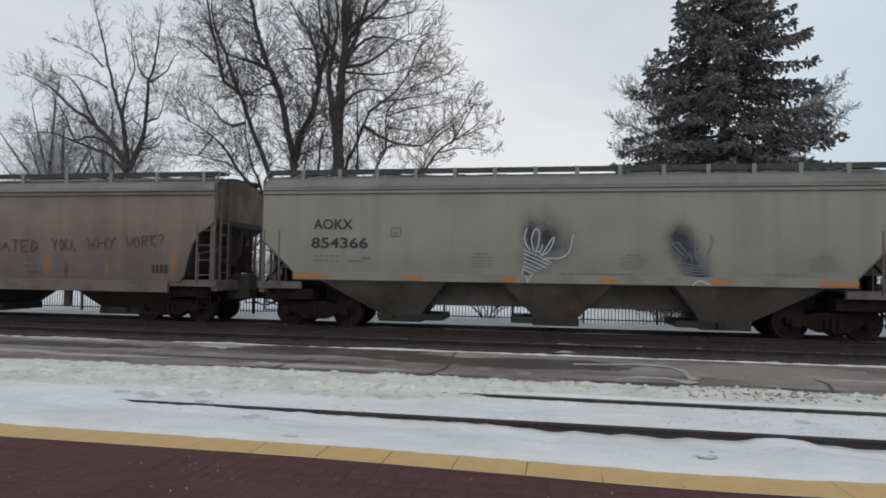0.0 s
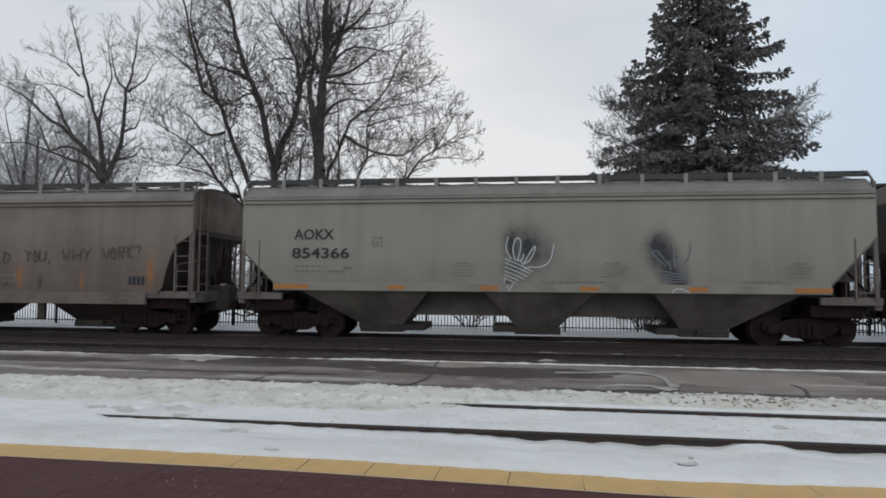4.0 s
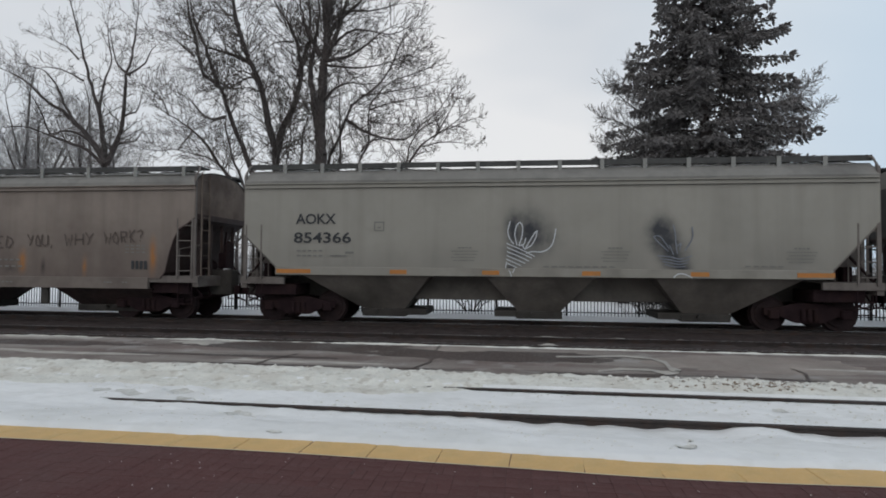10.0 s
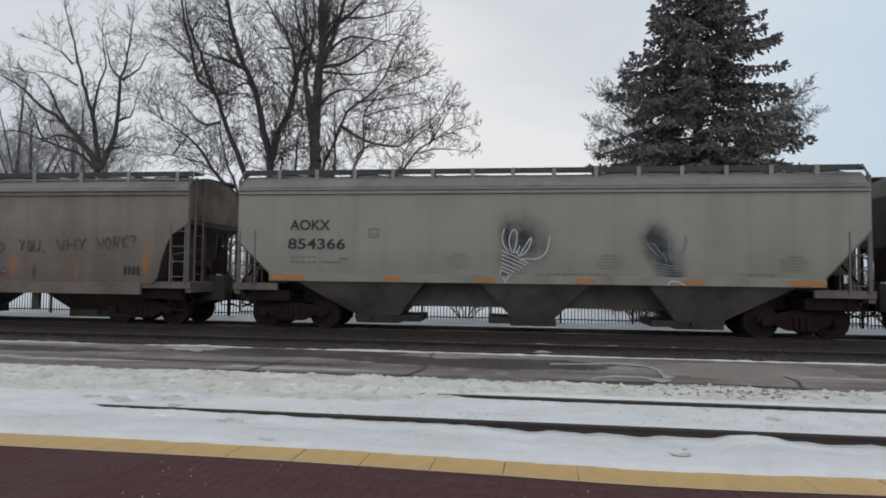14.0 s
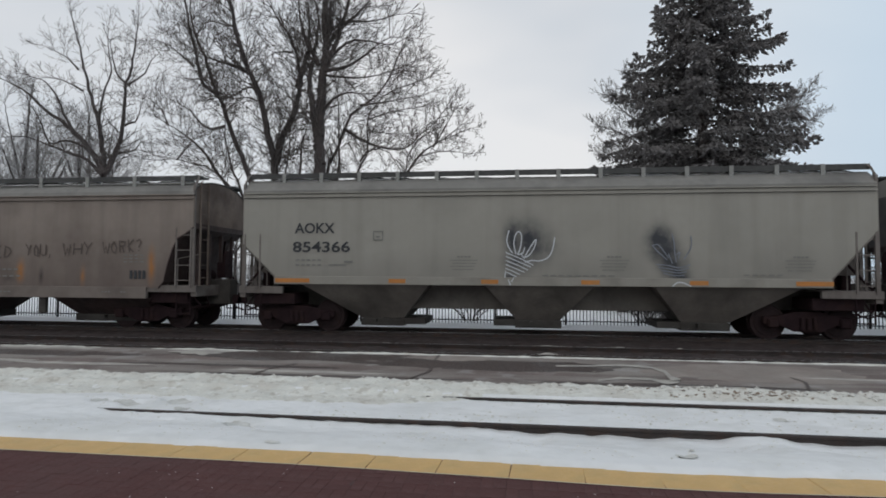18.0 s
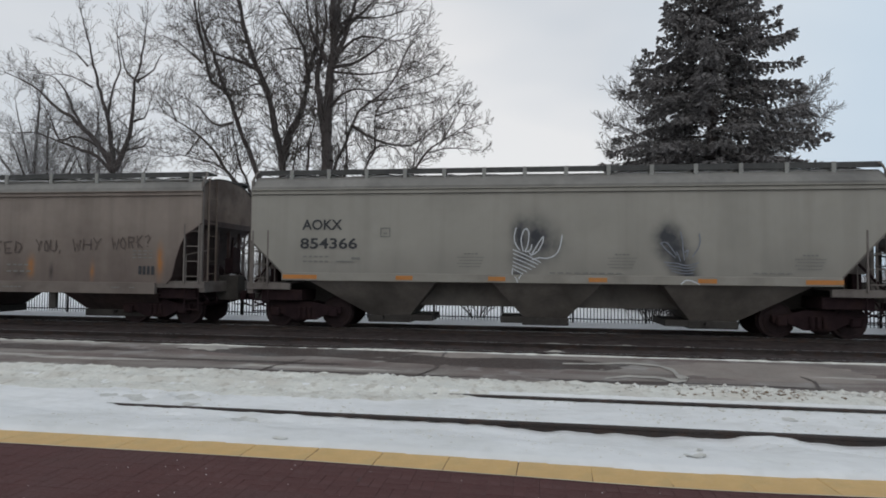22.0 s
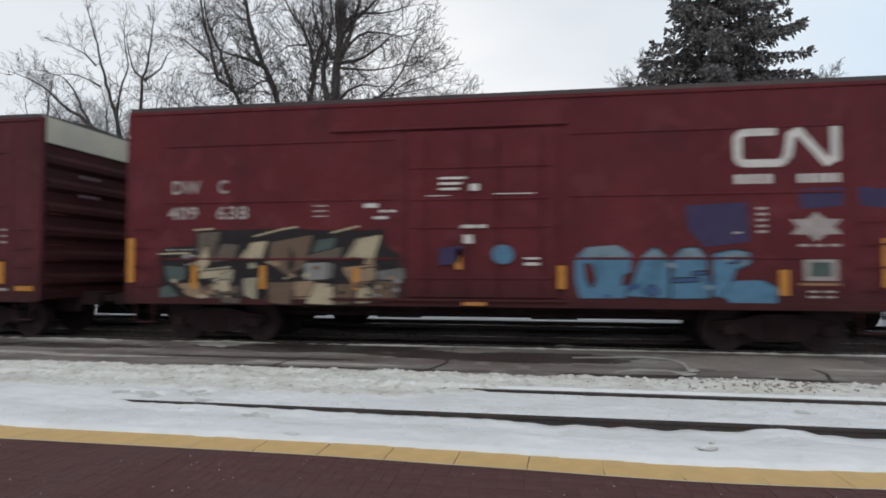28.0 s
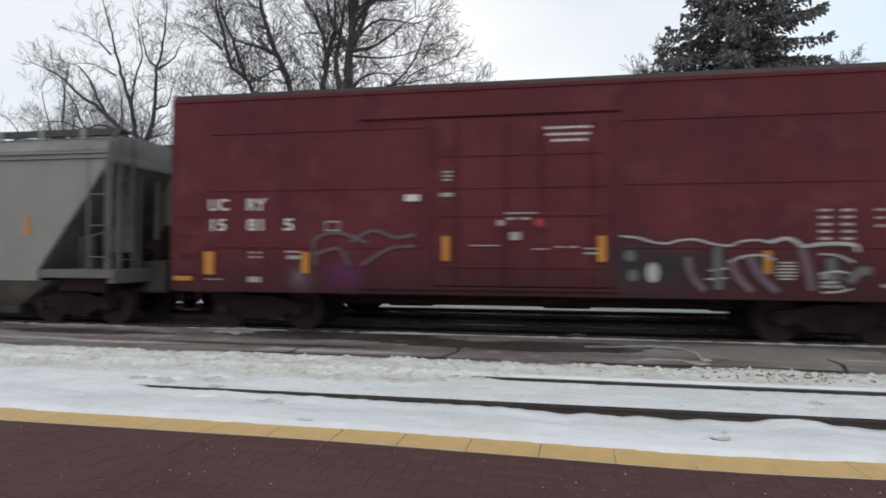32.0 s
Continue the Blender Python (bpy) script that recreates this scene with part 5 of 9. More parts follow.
    for a, b in ((-L - 0.5, L + 0.5),) if ridge else ((-L - 0.5, bays[0]), (bays[-1], L + 0.5)):
        bm = B()
        box(bm, a, b, -0.24, 0.24, 0.72, 1.50, 0.02)
        part("centre_sill", bm, sill_grime, th)
    if ridge:
        bm = B()
        box(bm, bays[0] + 0.4, bays[-1] - 0.4, -0.62, 0.62, sill[0] - 0.70, sill[0], 0.02)
        part("ridge_sheet", bm, chute_m, th)
    # discharge chutes
    for c in bays:
        bm = B()
        ha, hb = (half if c == bays[0] else inner or half), (half if c == bays[-1] else inner or half)
        up = [bm.verts.new((c + (a * ha if a < 0 else a * hb), b * 1.50, sill[0] + 0.01)) for a, b in ((-1, -1), (1, -1), (1, 1), (-1, 1))]
        lo = [bm.verts.new((c + a * foot, b * foot_y, 0.38)) for a, b in ((-1, -1), (1, -1), (1, 1), (-1, 1))]
        for i in range(4):
            bm.faces.new((up[i], up[(i + 1) % 4], lo[(i + 1) % 4], lo[i]))
        bm.faces.new(lo)
        bm.faces.new(up[::-1])
        ch = part("chute", bm, chute_m, th)
        bm = B()
        box(bm, c - foot - 0.07, c + foot + 0.07, -foot_y - 0.08, foot_y + 0.08, 0.19, 0.40, 0.02)
        e = -1 if c >= 0 and ridge else 1
        box(bm, min(c, c + e * (foot + (0.68 if ridge else 0.12))), max(c, c + e * (foot + (0.68 if ridge else 0.12))), -0.78, 0.78, 0.24, 0.42, 0.01)
        rod(bm, (c - 0.2, -1.0, 0.34), (c - 0.2, -0.6, 0.34), 0.05, 8)
        part("gate", bm, sill_grime, ch)
    # end platforms, posts, ladders, rails
    for e, ct in ((-1, cut[0]), (1, cut[1])):
        bm = B()
        for s in (-1, 1):
            box(bm, min(e * (L - ct - 0.2), e * (L + 0.12)), max(e * (L - ct - 0.2), e * (L + 0.12)), min(s * 1.42, s * 1.55), max(s * 1.42, s * 1.55), 1.12, 1.32, 0.01)
        box(bm, min(e * (L - 0.1), e * (L + 0.12)), max(e * (L - 0.1), e * (L + 0.12)), -1.5, 1.5, 1.0, 1.30, 0.01)
        box(bm, min(e * (L - ct - 0.1), e * (L + 0.1)), max(e * (L - ct - 0.1), e * (L + 0.1)), -1.4, 1.4, 1.28, 1.32)
        deck = part("end_platform", bm, end_m or end_grime, th)
        bm = B()
        box(bm, min(e * (L - 1.5), e * (L - 0.25)), max(e * (L - 1.5), e * (L - 0.25)), -1.36, 1.36, 0.80, 1.12, 0.02)
        for q in range(5):
            pipe(bm, [(e * (L - 0.2 + 0.12 * q), -1.2 + 0.5 * q, 1.05), (e * (L + 0.05), -1.15 + 0.5 * q, 0.72), (e * (L - 0.5), -1.1 + 0.45 * q, 0.55)], 0.025, 6)
        part("brake_rigging", bm, gear_m, deck)
        bm = B()
        rod(bm, (e * (L - 0.02), 0.55, 2.15), (e * (L + 0.03), 0.55, 2.15), 0.30, 16, 0.27)
        part("brake_wheel", bm, gear_m, deck)
        for y_ in (-1.05, -0.35, 0.35, 1.05):
            bm = B()
            box(bm, e * (L - 0.16) - 0.045, e * (L - 0.16) + 0.045, y_ - 0.045, y_ + 0.045, 1.3, waist + 0.05 + (lift if e > 0 else 0.0))
            part("end_post", bm, chute_m if face_m else end_m or end_grime, deck)
        for s in (-1, 1):
            bm = B()
            pipe(bm, [(e * (L - 0.05), s * 1.40, 1.32), (e * (L - 0.45), s * 1.0, 2.0), (e * (L - 0.2), s * 0.7, waist)], 0.035, 6)
            part("end_brace", bm, gear_m, deck)
        bm = B()
        box(bm, e * (L - 0.1) - 0.14, e * (L - 0.1) + 0.14, 0.25, 0.80, 1.55, 2.05, 0.03)
        part("brake_housing", bm, gear_m, deck)
        for s in (-1, 1):
            bm = B()
            box(bm, e * L - 0.035, e * L + 0.035, s * 1.52 - 0.035, s * 1.52 + 0.035, 1.3, 4.30)
            pipe(bm, [(e * L, s * 1.52, 4.28), (e * L, s * 1.30, 4.55), (e * (L - 0.1), s * 1.2, 4.63)], 0.03, 6)
            part("corner_post", bm, end_m or end_grime, deck)
            xa, xb = sorted((e * (L - 0.52), e * (L - 0.06)))
            ladder(deck, xa, xb, 1.25, waist + 0.28, s * 1.56, 4, end_m or end_grime)
            bm = B()
            for x_ in (0.18, 0.62, 0.95):
                rod(bm, (e * (L - x_), s * 1.30, 1.3), (e * (L - x_), s * 1.30, 2.28 - 0.25 * x_), 0.017, 6)
            rod(bm, (e * (L + 0.05), s * 1.30, 2.25), (e * (L - 0.95), s * 1.30, 2.05), 0.017, 6)
            part("handrail", bm, end_m or end_grime, deck)
            bm = B()
            for i in range(2):
                box(bm, e * (L - 0.3) - 0.22, e * (L - 0.3) + 0.22, s * 1.50 - 0.03, s * 1.50 + 0.03, 0.48 + 0.32 * i, 0.51 + 0.32 * i)
            for x_ in (-0.22, 0.22):
                box(bm, e * (L - 0.3) + x_ - 0.012, e * (L - 0.3) + x_ + 0.012, s * 1.50 - 0.02, s * 1.50 + 0.02, 0.48, 1.14)
            part("step", bm, gear_m, deck)
        bm = B()
        for y_ in (-1.30, -0.86):
            box(bm, e * (L + 0.08) - 0.02, e * (L + 0.08) + 0.02, y_ - 0.025, y_ + 0.025, 1.3, 4.42)
        for i in range(8):
            rod(bm, (e * (L + 0.08), -1.30, 1.55 + 0.38 * i), (e * (L + 0.08), -0.86, 1.55 + 0.38 * i), 0.014, 6)
        part("end_ladder", bm, face_m or end_m or end_grime, deck)
        bm = B()
        rod(bm, (e * (L - 0.55), -0.55, 1.62), (e * (L - 0.55), 0.45, 1.62), 0.20, 12)
        box(bm, e * (L - 0.35) - 0.12, e * (L - 0.35) + 0.12, -0.75, -0.5, 1.3, 1.75, 0.02)
        part("brake_reservoir", bm, gear_m, deck)
        bm = B()
        xs_, zs_ = e * (L - ct), sill[1]
        wz = waist + (lift if e > 0 else 0.0)
        if stub and e > 0:
            prism(bm, stub + [(x + 0.02, z - 0.02) for x, z in reversed(stub)], -1.575, 1.575)
        else:
            prism(bm, [(e * (L - 0.01), wz - 0.02), (e * (L + 0.02), wz - 0.05), (xs_ + e * 0.03, zs_ - 0.03), (xs_, zs_)], -1.575, 1.575)
        part("slope_sheet", bm, chute_m, deck, "grimy sloping end sheet")
        if not stub:
            for y_ in (-0.75, 0.75):
                bm = B()
                prism(bm, [(e * (L - 0.03), wz - 0.08), (e * (L - 0.03), 1.72), (e * (L - 0.55), 1.72), (e * (L - 0.55), wz - 0.06 - 0.55 * (wz - zs_) / ct)], y_ - 0.012, y_ + 0.012)
                part("gusset_plate", bm, end_m or end_grime, deck)
        if face_m:
            bm = B()
            prism_x(bm, [(y, z) for y, z in prof if z > eave + 0.02] + [(1.56, wz + 0.12), (-1.56, wz + 0.12)], min(e * L, e * (L + 0.012)), max(e * L, e * (L + 0.012)))
            face = part("end_sheet", bm, face_m, deck, "dull brown-grey end sheet")
            bm = B()
            pipe(bm, [(e * (L + 0.02), y, z) for y, z in prof], 0.022, 5)
            part("rim", bm, dark_line_m, face)
            bm = B()
            box(bm, min(e * L, e * (L + 0.03)), max(e * L, e * (L + 0.03)), -1.55, 1.55, wz - 0.02, wz + 0.14)
            part("lower_flange", bm, chute_m, face)
        coupler(th, e * (L + 0.12), e)
        bm = B()
        prism(bm, [(e * (L - ct - 0.4), 1.36), (e * (L - ct - 1.3), 0.95), (e * (L - ct - 1.6), 0.95), (e * (L - ct - 0.9), 1.38)], -0.3, 0.3)
        part("bolster_web", bm, gear_m, th)
        truck(th, e * trucks, spins=spins)
    return th


YS = -1.60
main_hop = hopper("pale grey covered grain hopper with two sprayed bulb drawings", pose(0.55, Y2, ZT), hop_grey, under_grey, inner=1.48, sill_m=sill_light, lift=0.33)
# The pale sides get darker towards the bottom.
grime_tone_band(hop_grey, 1.1, 2.5, (0.14, 0.128, 0.115), 0.5)
spray(hop_grey, [(-0.30, 2.62, 0.80, 1.05, 0.60), (-0.72, 2.72, 0.42, 0.75, 0.75), (0.10, 2.45, 0.85, 0.85, 0.34), (-0.60, 2.05, 0.62, 0.60, 0.50), (-0.79, 1.52, 0.25, 0.35, 0.9), (3.14, 2.58, 0.60, 0.80, 0.90), (3.36, 2.25, 0.62, 0.80, 0.62), (3.55, 1.88, 0.62, 0.80, 0.45), (3.68, 1.55, 0.42, 0.45, 0.6)], (0.028, 0.03, 0.036))
lettering("AOKX", -6.92, -5.73, 2.84, 3.14, YS, black_paint, main_hop, label="black reporting letters")
lettering("854366", -6.97, -5.28, 2.30, 2.61, YS, black_paint, main_hop, label="black wagon number")
bars([(-6.9, -6.1, 1.92, 1.96, 5), (-6.9, -6.1, 2.06, 2.10, 5), (-5.9, -5.4, 1.92, 1.96, 1), (-5.45, -5.2, 2.0, 2.06, 1)], YS, faint_ink, main_hop, label="small faded stencil lines")
bm = B()
ribbon(bm, [(-4.60, 2.65), (-4.34, 2.65), (-4.34, 2.89), (-4.60, 2.89), (-4.60, 2.65)], 0.03, YS)
panel(bm, -4.52, -4.42, 2.72, 2.76, YS)
part("stencil_box", bm, faint_ink, main_hop, "small square stencil outline")
for cx in (-2.05, 1.98, 6.62):
    bars([(cx - 0.20, cx + 0.20, 2.16, 2.20, 4)] + [(cx - 0.38 + 0.06 * (i % 2), cx + 0.38 - 0.04 * i, 2.07 - 0.085 * i, 2.095 - 0.085 * i, 11) for i in range(4)], YS, faint_ink, main_hop, label="faded warning stencil")
bars([(0.05, 2.0, 1.66, 1.69, 9), (5.2, 6.2, 1.70, 1.73, 5)], -1.628, faint_ink, main_hop, label="faded print on the side sill")
for a, b in ((-7.47, -6.45), (-4.15, -3.67), (-1.57, -1.10), (1.11, 1.59), (3.89, 4.35), (6.49, 7.38)):
    bm = B()
    box(bm, a, b, -1.632, -1.622, 1.44, 1.555)
    part("reflector", bm, orange_m, main_hop, "amber reflective strip")


def sprayed(th, strokes, name, mat, w, label):
    for pts in strokes:
        bm = B()
        ribbon(bm, curve(pts), w, YS - 0.004 if max(p[1] for p in pts) > 1.7 else -1.624)
        part(name, bm, mat, th, label)


def curve(pts, k=4):
    """A smooth line through a few points."""
    out, q = [], [Vector(p) for p in pts]
    for i in range(len(q) - 1):
        p0, p1, p2, p3 = q[max(0, i - 1)], q[i], q[i + 1], q[min(len(q) - 1, i + 2)]
        for j in range(k):
            t = j / k
            v = 0.5 * ((2 * p1) + (p2 - p0) * t + (2 * p0 - 5 * p1 + 4 * p2 - p3) * t * t + (3 * p1 - p0 - 3 * p2 + p3) * t ** 3)
            out.append((v.x, v.y))
    return out + [tuple(pts[-1])]


# first bulb: looped rays, a long curl, a coiled neck and a hooked stem
sprayed(main_hop, [[(-0.81, 2.90), (-0.87, 2.64), (-0.82, 2.44), (-0.71, 2.28)], [(-0.62, 2.25), (-0.68, 2.53), (-0.64, 2.76), (-0.55, 2.87), (-0.47, 2.75), (-0.50, 2.44), (-0.58, 2.24)], [(-0.58, 2.24), (-0.44, 2.28), (-0.39, 2.44)],
                   [(-0.47, 2.25), (-0.41, 2.16), (-0.24, 2.25), (-0.11, 2.48), (-0.08, 2.66)], [(-0.41, 2.13), (-0.29, 2.35), (-0.11, 2.64)], [(-0.38, 2.02), (-0.33, 2.05), (-0.18, 2.08), (0.02, 2.07), (0.23, 2.16), (0.35, 2.35), (0.42, 2.70)]], "sprayed_ray", white_stroke, 0.030, "white sprayed looping stroke")
sprayed(main_hop, [[(-0.90, 2.30), (-0.50, 2.13), (-0.15, 1.95)], [(-0.89, 2.19), (-0.56, 2.05), (-0.22, 1.90)], [(-0.90, 2.08), (-0.60, 1.96), (-0.30, 1.82)], [(-0.90, 1.97), (-0.66, 1.87), (-0.40, 1.76)], [(-0.91, 1.87), (-0.72, 1.79), (-0.52, 1.70)], [(-0.88, 1.76), (-0.75, 1.70), (-0.62, 1.64)]], "sprayed_coil", white_stroke, 0.026, "white sprayed coil stroke")
sprayed(main_hop, [[(-0.90, 1.80), (-0.92, 1.62), (-0.84, 1.52)], [(-0.68, 1.62), (-0.74, 1.50)]], "sprayed_stem", white_stroke, 0.028, "white sprayed stem")
sprayed(main_hop, [[(-0.84, 1.56), (-0.80, 1.50), (-0.77, 1.40)]], "sprayed_stem", white_stroke, 0.028, "white sprayed stem")
# second bulb, fainter
sprayed(main_hop, [[(2.96, 2.49), (3.08, 2.34), (3.25, 2.18), (3.33, 2.10)], [(2.96, 2.49), (3.11, 2.50), (3.25, 2.33), (3.36, 2.16)], [(3.36, 2.27), (3.42, 2.12), (3.46, 2.01)], [(3.46, 2.79), (3.51, 2.56), (3.52, 2.34), (3.56, 2.04)],
                   [(3.56, 2.24), (3.65, 2.30), (3.61, 2.12)], [(3.93, 2.74), (3.95, 2.54), (3.90, 2.36), (3.75, 2.12)]], "sprayed_ray", blue_stroke, 0.032, "blue-grey sprayed stroke")
sprayed(main_hop, [[(3.05 + 0.06 * i, 1.98 - 0.075 * i), (3.35 + 0.03 * i, 1.96 - 0.085 * i), (3.62, 1.90 - 0.07 * i), (3.92 - 0.05 * i, 1.98 - 0.09 * i)] for i in range(4)], "sprayed_coil", blue_stroke, 0.028, "blue-grey sprayed stroke")
sprayed(main_hop, [[(3.46, 1.41), (3.56, 1.50), (3.70, 1.51), (3.84, 1.45), (3.93, 1.41)]], "sprayed_stem", white_stroke, 0.030, "pale sprayed stem")

grime_tone_band(hop_tan, 0.9, 3.2, (0.080, 0.055, 0.048), 0.75)
spray(hop_tan, [(2.85, 1.74, 0.24, 0.55, 0.75), (4.94, 1.60, 0.14, 0.50, 0.55), (7.16, 1.90, 0.20, 0.85, 0.70)], (0.30, 0.125, 0.035))
spray(hop_tan, [(3.55, 1.55, 0.14, 0.45, 0.5), (2.45, 1.50, 0.40, 0.25, 0.4), (7.9, 1.7, 0.5, 1.0, 0.3)], (0.05, 0.04, 0.036))
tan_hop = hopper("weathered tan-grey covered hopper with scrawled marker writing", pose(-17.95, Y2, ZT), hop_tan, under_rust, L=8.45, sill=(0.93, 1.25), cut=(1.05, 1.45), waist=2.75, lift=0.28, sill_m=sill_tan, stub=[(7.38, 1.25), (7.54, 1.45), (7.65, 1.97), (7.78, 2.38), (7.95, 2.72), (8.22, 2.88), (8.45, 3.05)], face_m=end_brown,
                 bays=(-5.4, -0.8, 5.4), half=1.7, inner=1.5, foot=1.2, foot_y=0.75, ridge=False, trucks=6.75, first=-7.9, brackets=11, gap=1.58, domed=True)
bm = B()
box(bm, 3.44, 3.68, -1.52, -1.40, 0.46, 0.95, 0.01)
part("drop_bracket", bm, sill_grime, tan_hop)
PEN = {"H": [[(0, 0), (0.05, 1)], [(0.9, 0), (0.95, 1)], [(0, 0.5), (0.95, 0.55)]], "A": [[(0, 0), (0.5, 1), (1, 0)], [(0.2, 0.35), (0.8, 0.35)]], "T": [[(0, 1), (1, 0.95)], [(0.5, 1), (0.5, 0)]],
       "E": [[(0.9, 1), (0.1, 0.95), (0.1, 0), (0.9, 0.05)], [(0.1, 0.5), (0.7, 0.5)]], "D": [[(0.1, 0), (0.1, 1), (0.7, 0.85), (0.9, 0.45), (0.6, 0.05), (0.1, 0)]], "Y": [[(0, 1), (0.5, 0.5), (1, 1)], [(0.5, 0.5), (0.4, 0)]],
       "O": [[(0.5, 1), (0.1, 0.6), (0.2, 0.1), (0.7, 0), (0.95, 0.5), (0.5, 1)]], "U": [[(0, 1), (0.1, 0.2), (0.5, 0), (0.9, 0.2), (0.95, 1)]], ",": [[(0.4, 0.1), (0.3, -0.2)]], "W": [[(0, 1), (0.25, 0), (0.5, 0.7), (0.75, 0), (1, 1)]],
       "R": [[(0.1, 0), (0.1, 1), (0.8, 0.9), (0.8, 0.55), (0.1, 0.5)], [(0.4, 0.5), (0.95, 0)]], "K": [[(0.1, 0), (0.1, 1)], [(0.9, 1), (0.15, 0.5), (0.95, 0)]], "?": [[(0.1, 0.8), (0.5, 1), (0.85, 0.75), (0.5, 0.45), (0.45, 0.25)], [(0.45, 0.05), (0.45, 0.0)]], " ": []}
pen = random.Random(2)
for word, xa, xb, za, zb in (("HATED", 0.85, 2.62, 2.12, 2.15), ("YOU,", 3.02, 4.00, 2.19, 2.21), ("WHY", 4.25, 5.28, 2.19, 2.28), ("WORK?", 5.56, 6.92, 2.26, 2.36)):
    step_pen = (xb - xa) / len(word)
    for n_, ch in enumerate(word):
        bm = B()
        for st in PEN[ch]:
            ribbon(bm, [(xa + (n_ + 0.06 + 0.78 * a) * step_pen + pen.gauss(0, 0.014), za + (zb - za) * n_ / len(word) + 0.34 * b + pen.gauss(0, 0.016)) for a, b in st], 0.046, YS)
        part("lettering", bm, marker_m, tan_hop, "brown scrawled marker writing")
bars([(6.46, 7.01, 1.51, 1.76, 4)], YS, black_paint, tan_hop, label="dark data plate")
bars([(6.25, 6.95, 2.2 - 0.1 * i, 2.23 - 0.1 * i, 4) for i in range(3)] + [(2.0, 2.8, 1.75, 1.80, 4), (2.0, 2.9, 1.55, 1.60, 4)], YS, faint_ink, tan_hop, label="faded stencil lines")
bars([(1.9, 2.6, 1.08, 1.12, 5), (5.6, 5.9, 1.10, 1.14, 3), (6.2, 6.4, 1.10, 1.14, 2)], -1.628, faint_ink, tan_hop, label="faded print on the side sill")
hopper("dark grey covered hopper standing behind the pale one", pose(18.95, Y2, ZT), hop_dark, under_rust, waist=2.6, end_m=hop_dark)


# ---- the passing train: boxcars ----
TRAIN = []           # (thing, place along the train at 28 s, turned about?)
SPEED = 17.78
PROUD = -1.604


def boxcar_paint(name, c, streak=0.25):
    m = material(name, c, 0.65, spec=0.12, var=0.20, scale=0.6, fine=7, streak=(tuple(v * 0.55 for v in c), streak), stain=(tuple(v * 0.55 + 0.006 for v in c), 0.6, 0.9), grit=(tuple(v * 1.25 + 0.012 for v in c), 0.35, 1.7))
    return grime_tone_band(m, 0.75, 1.9, (0.02, 0.013, 0.012), 0.75)


paint_dwc = boxcar_paint("oxide_red_paint", (0.110, 0.0205, 0.0245))
paint_coer = boxcar_paint("brown_red_paint", (0.089, 0.0222, 0.0262))
paint_cn = boxcar_paint("bright_oxide_paint", (0.134, 0.0222, 0.0232))
paint_wc = boxcar_paint("faded_maroon_paint", (0.106, 0.0315, 0.040))
paint_uc = boxcar_paint("dark_oxide_paint", (0.104, 0.0235, 0.028))
white_paint = material("white_stencil", (0.56, 0.53, 0.50), 0.6, var=0.15, scale=4, fine=30, stain=((0.35, 0.28, 0.26), 0.4, 5))
dim_white = material("worn_white_stencil", (0.31, 0.265, 0.25), 0.6, var=0.25, scale=5, fine=30)
gold_paint = material("worn_gold_stencil", (0.24, 0.135, 0.06), 0.6, var=0.2, scale=5, fine=30, stain=((0.12, 0.05, 0.04), 0.7, 6))
# Darker than the sides: soot, plus the end's shade put into the colour.
end_soot_shade = material("sooty_shaded_boxcar_end", (0.052, 0.0165, 0.0175), 0.75, spec=0.1, var=0.2, scale=0.8, fine=8, streak=((0.028, 0.014, 0.014), 0.4), stain=((0.03, 0.016, 0.015), 0.6, 0.9))
white_end = material("white_roof_panel", (0.50, 0.44, 0.345), 0.6, var=0.12, scale=1.2, fine=12, stain=((0.36, 0.34, 0.31), 0.5, 1.5))
roof_galv = material("galvanised_roof", (0.055, 0.040, 0.040), 0.5, 0.4, var=0.15, scale=1, fine=12)


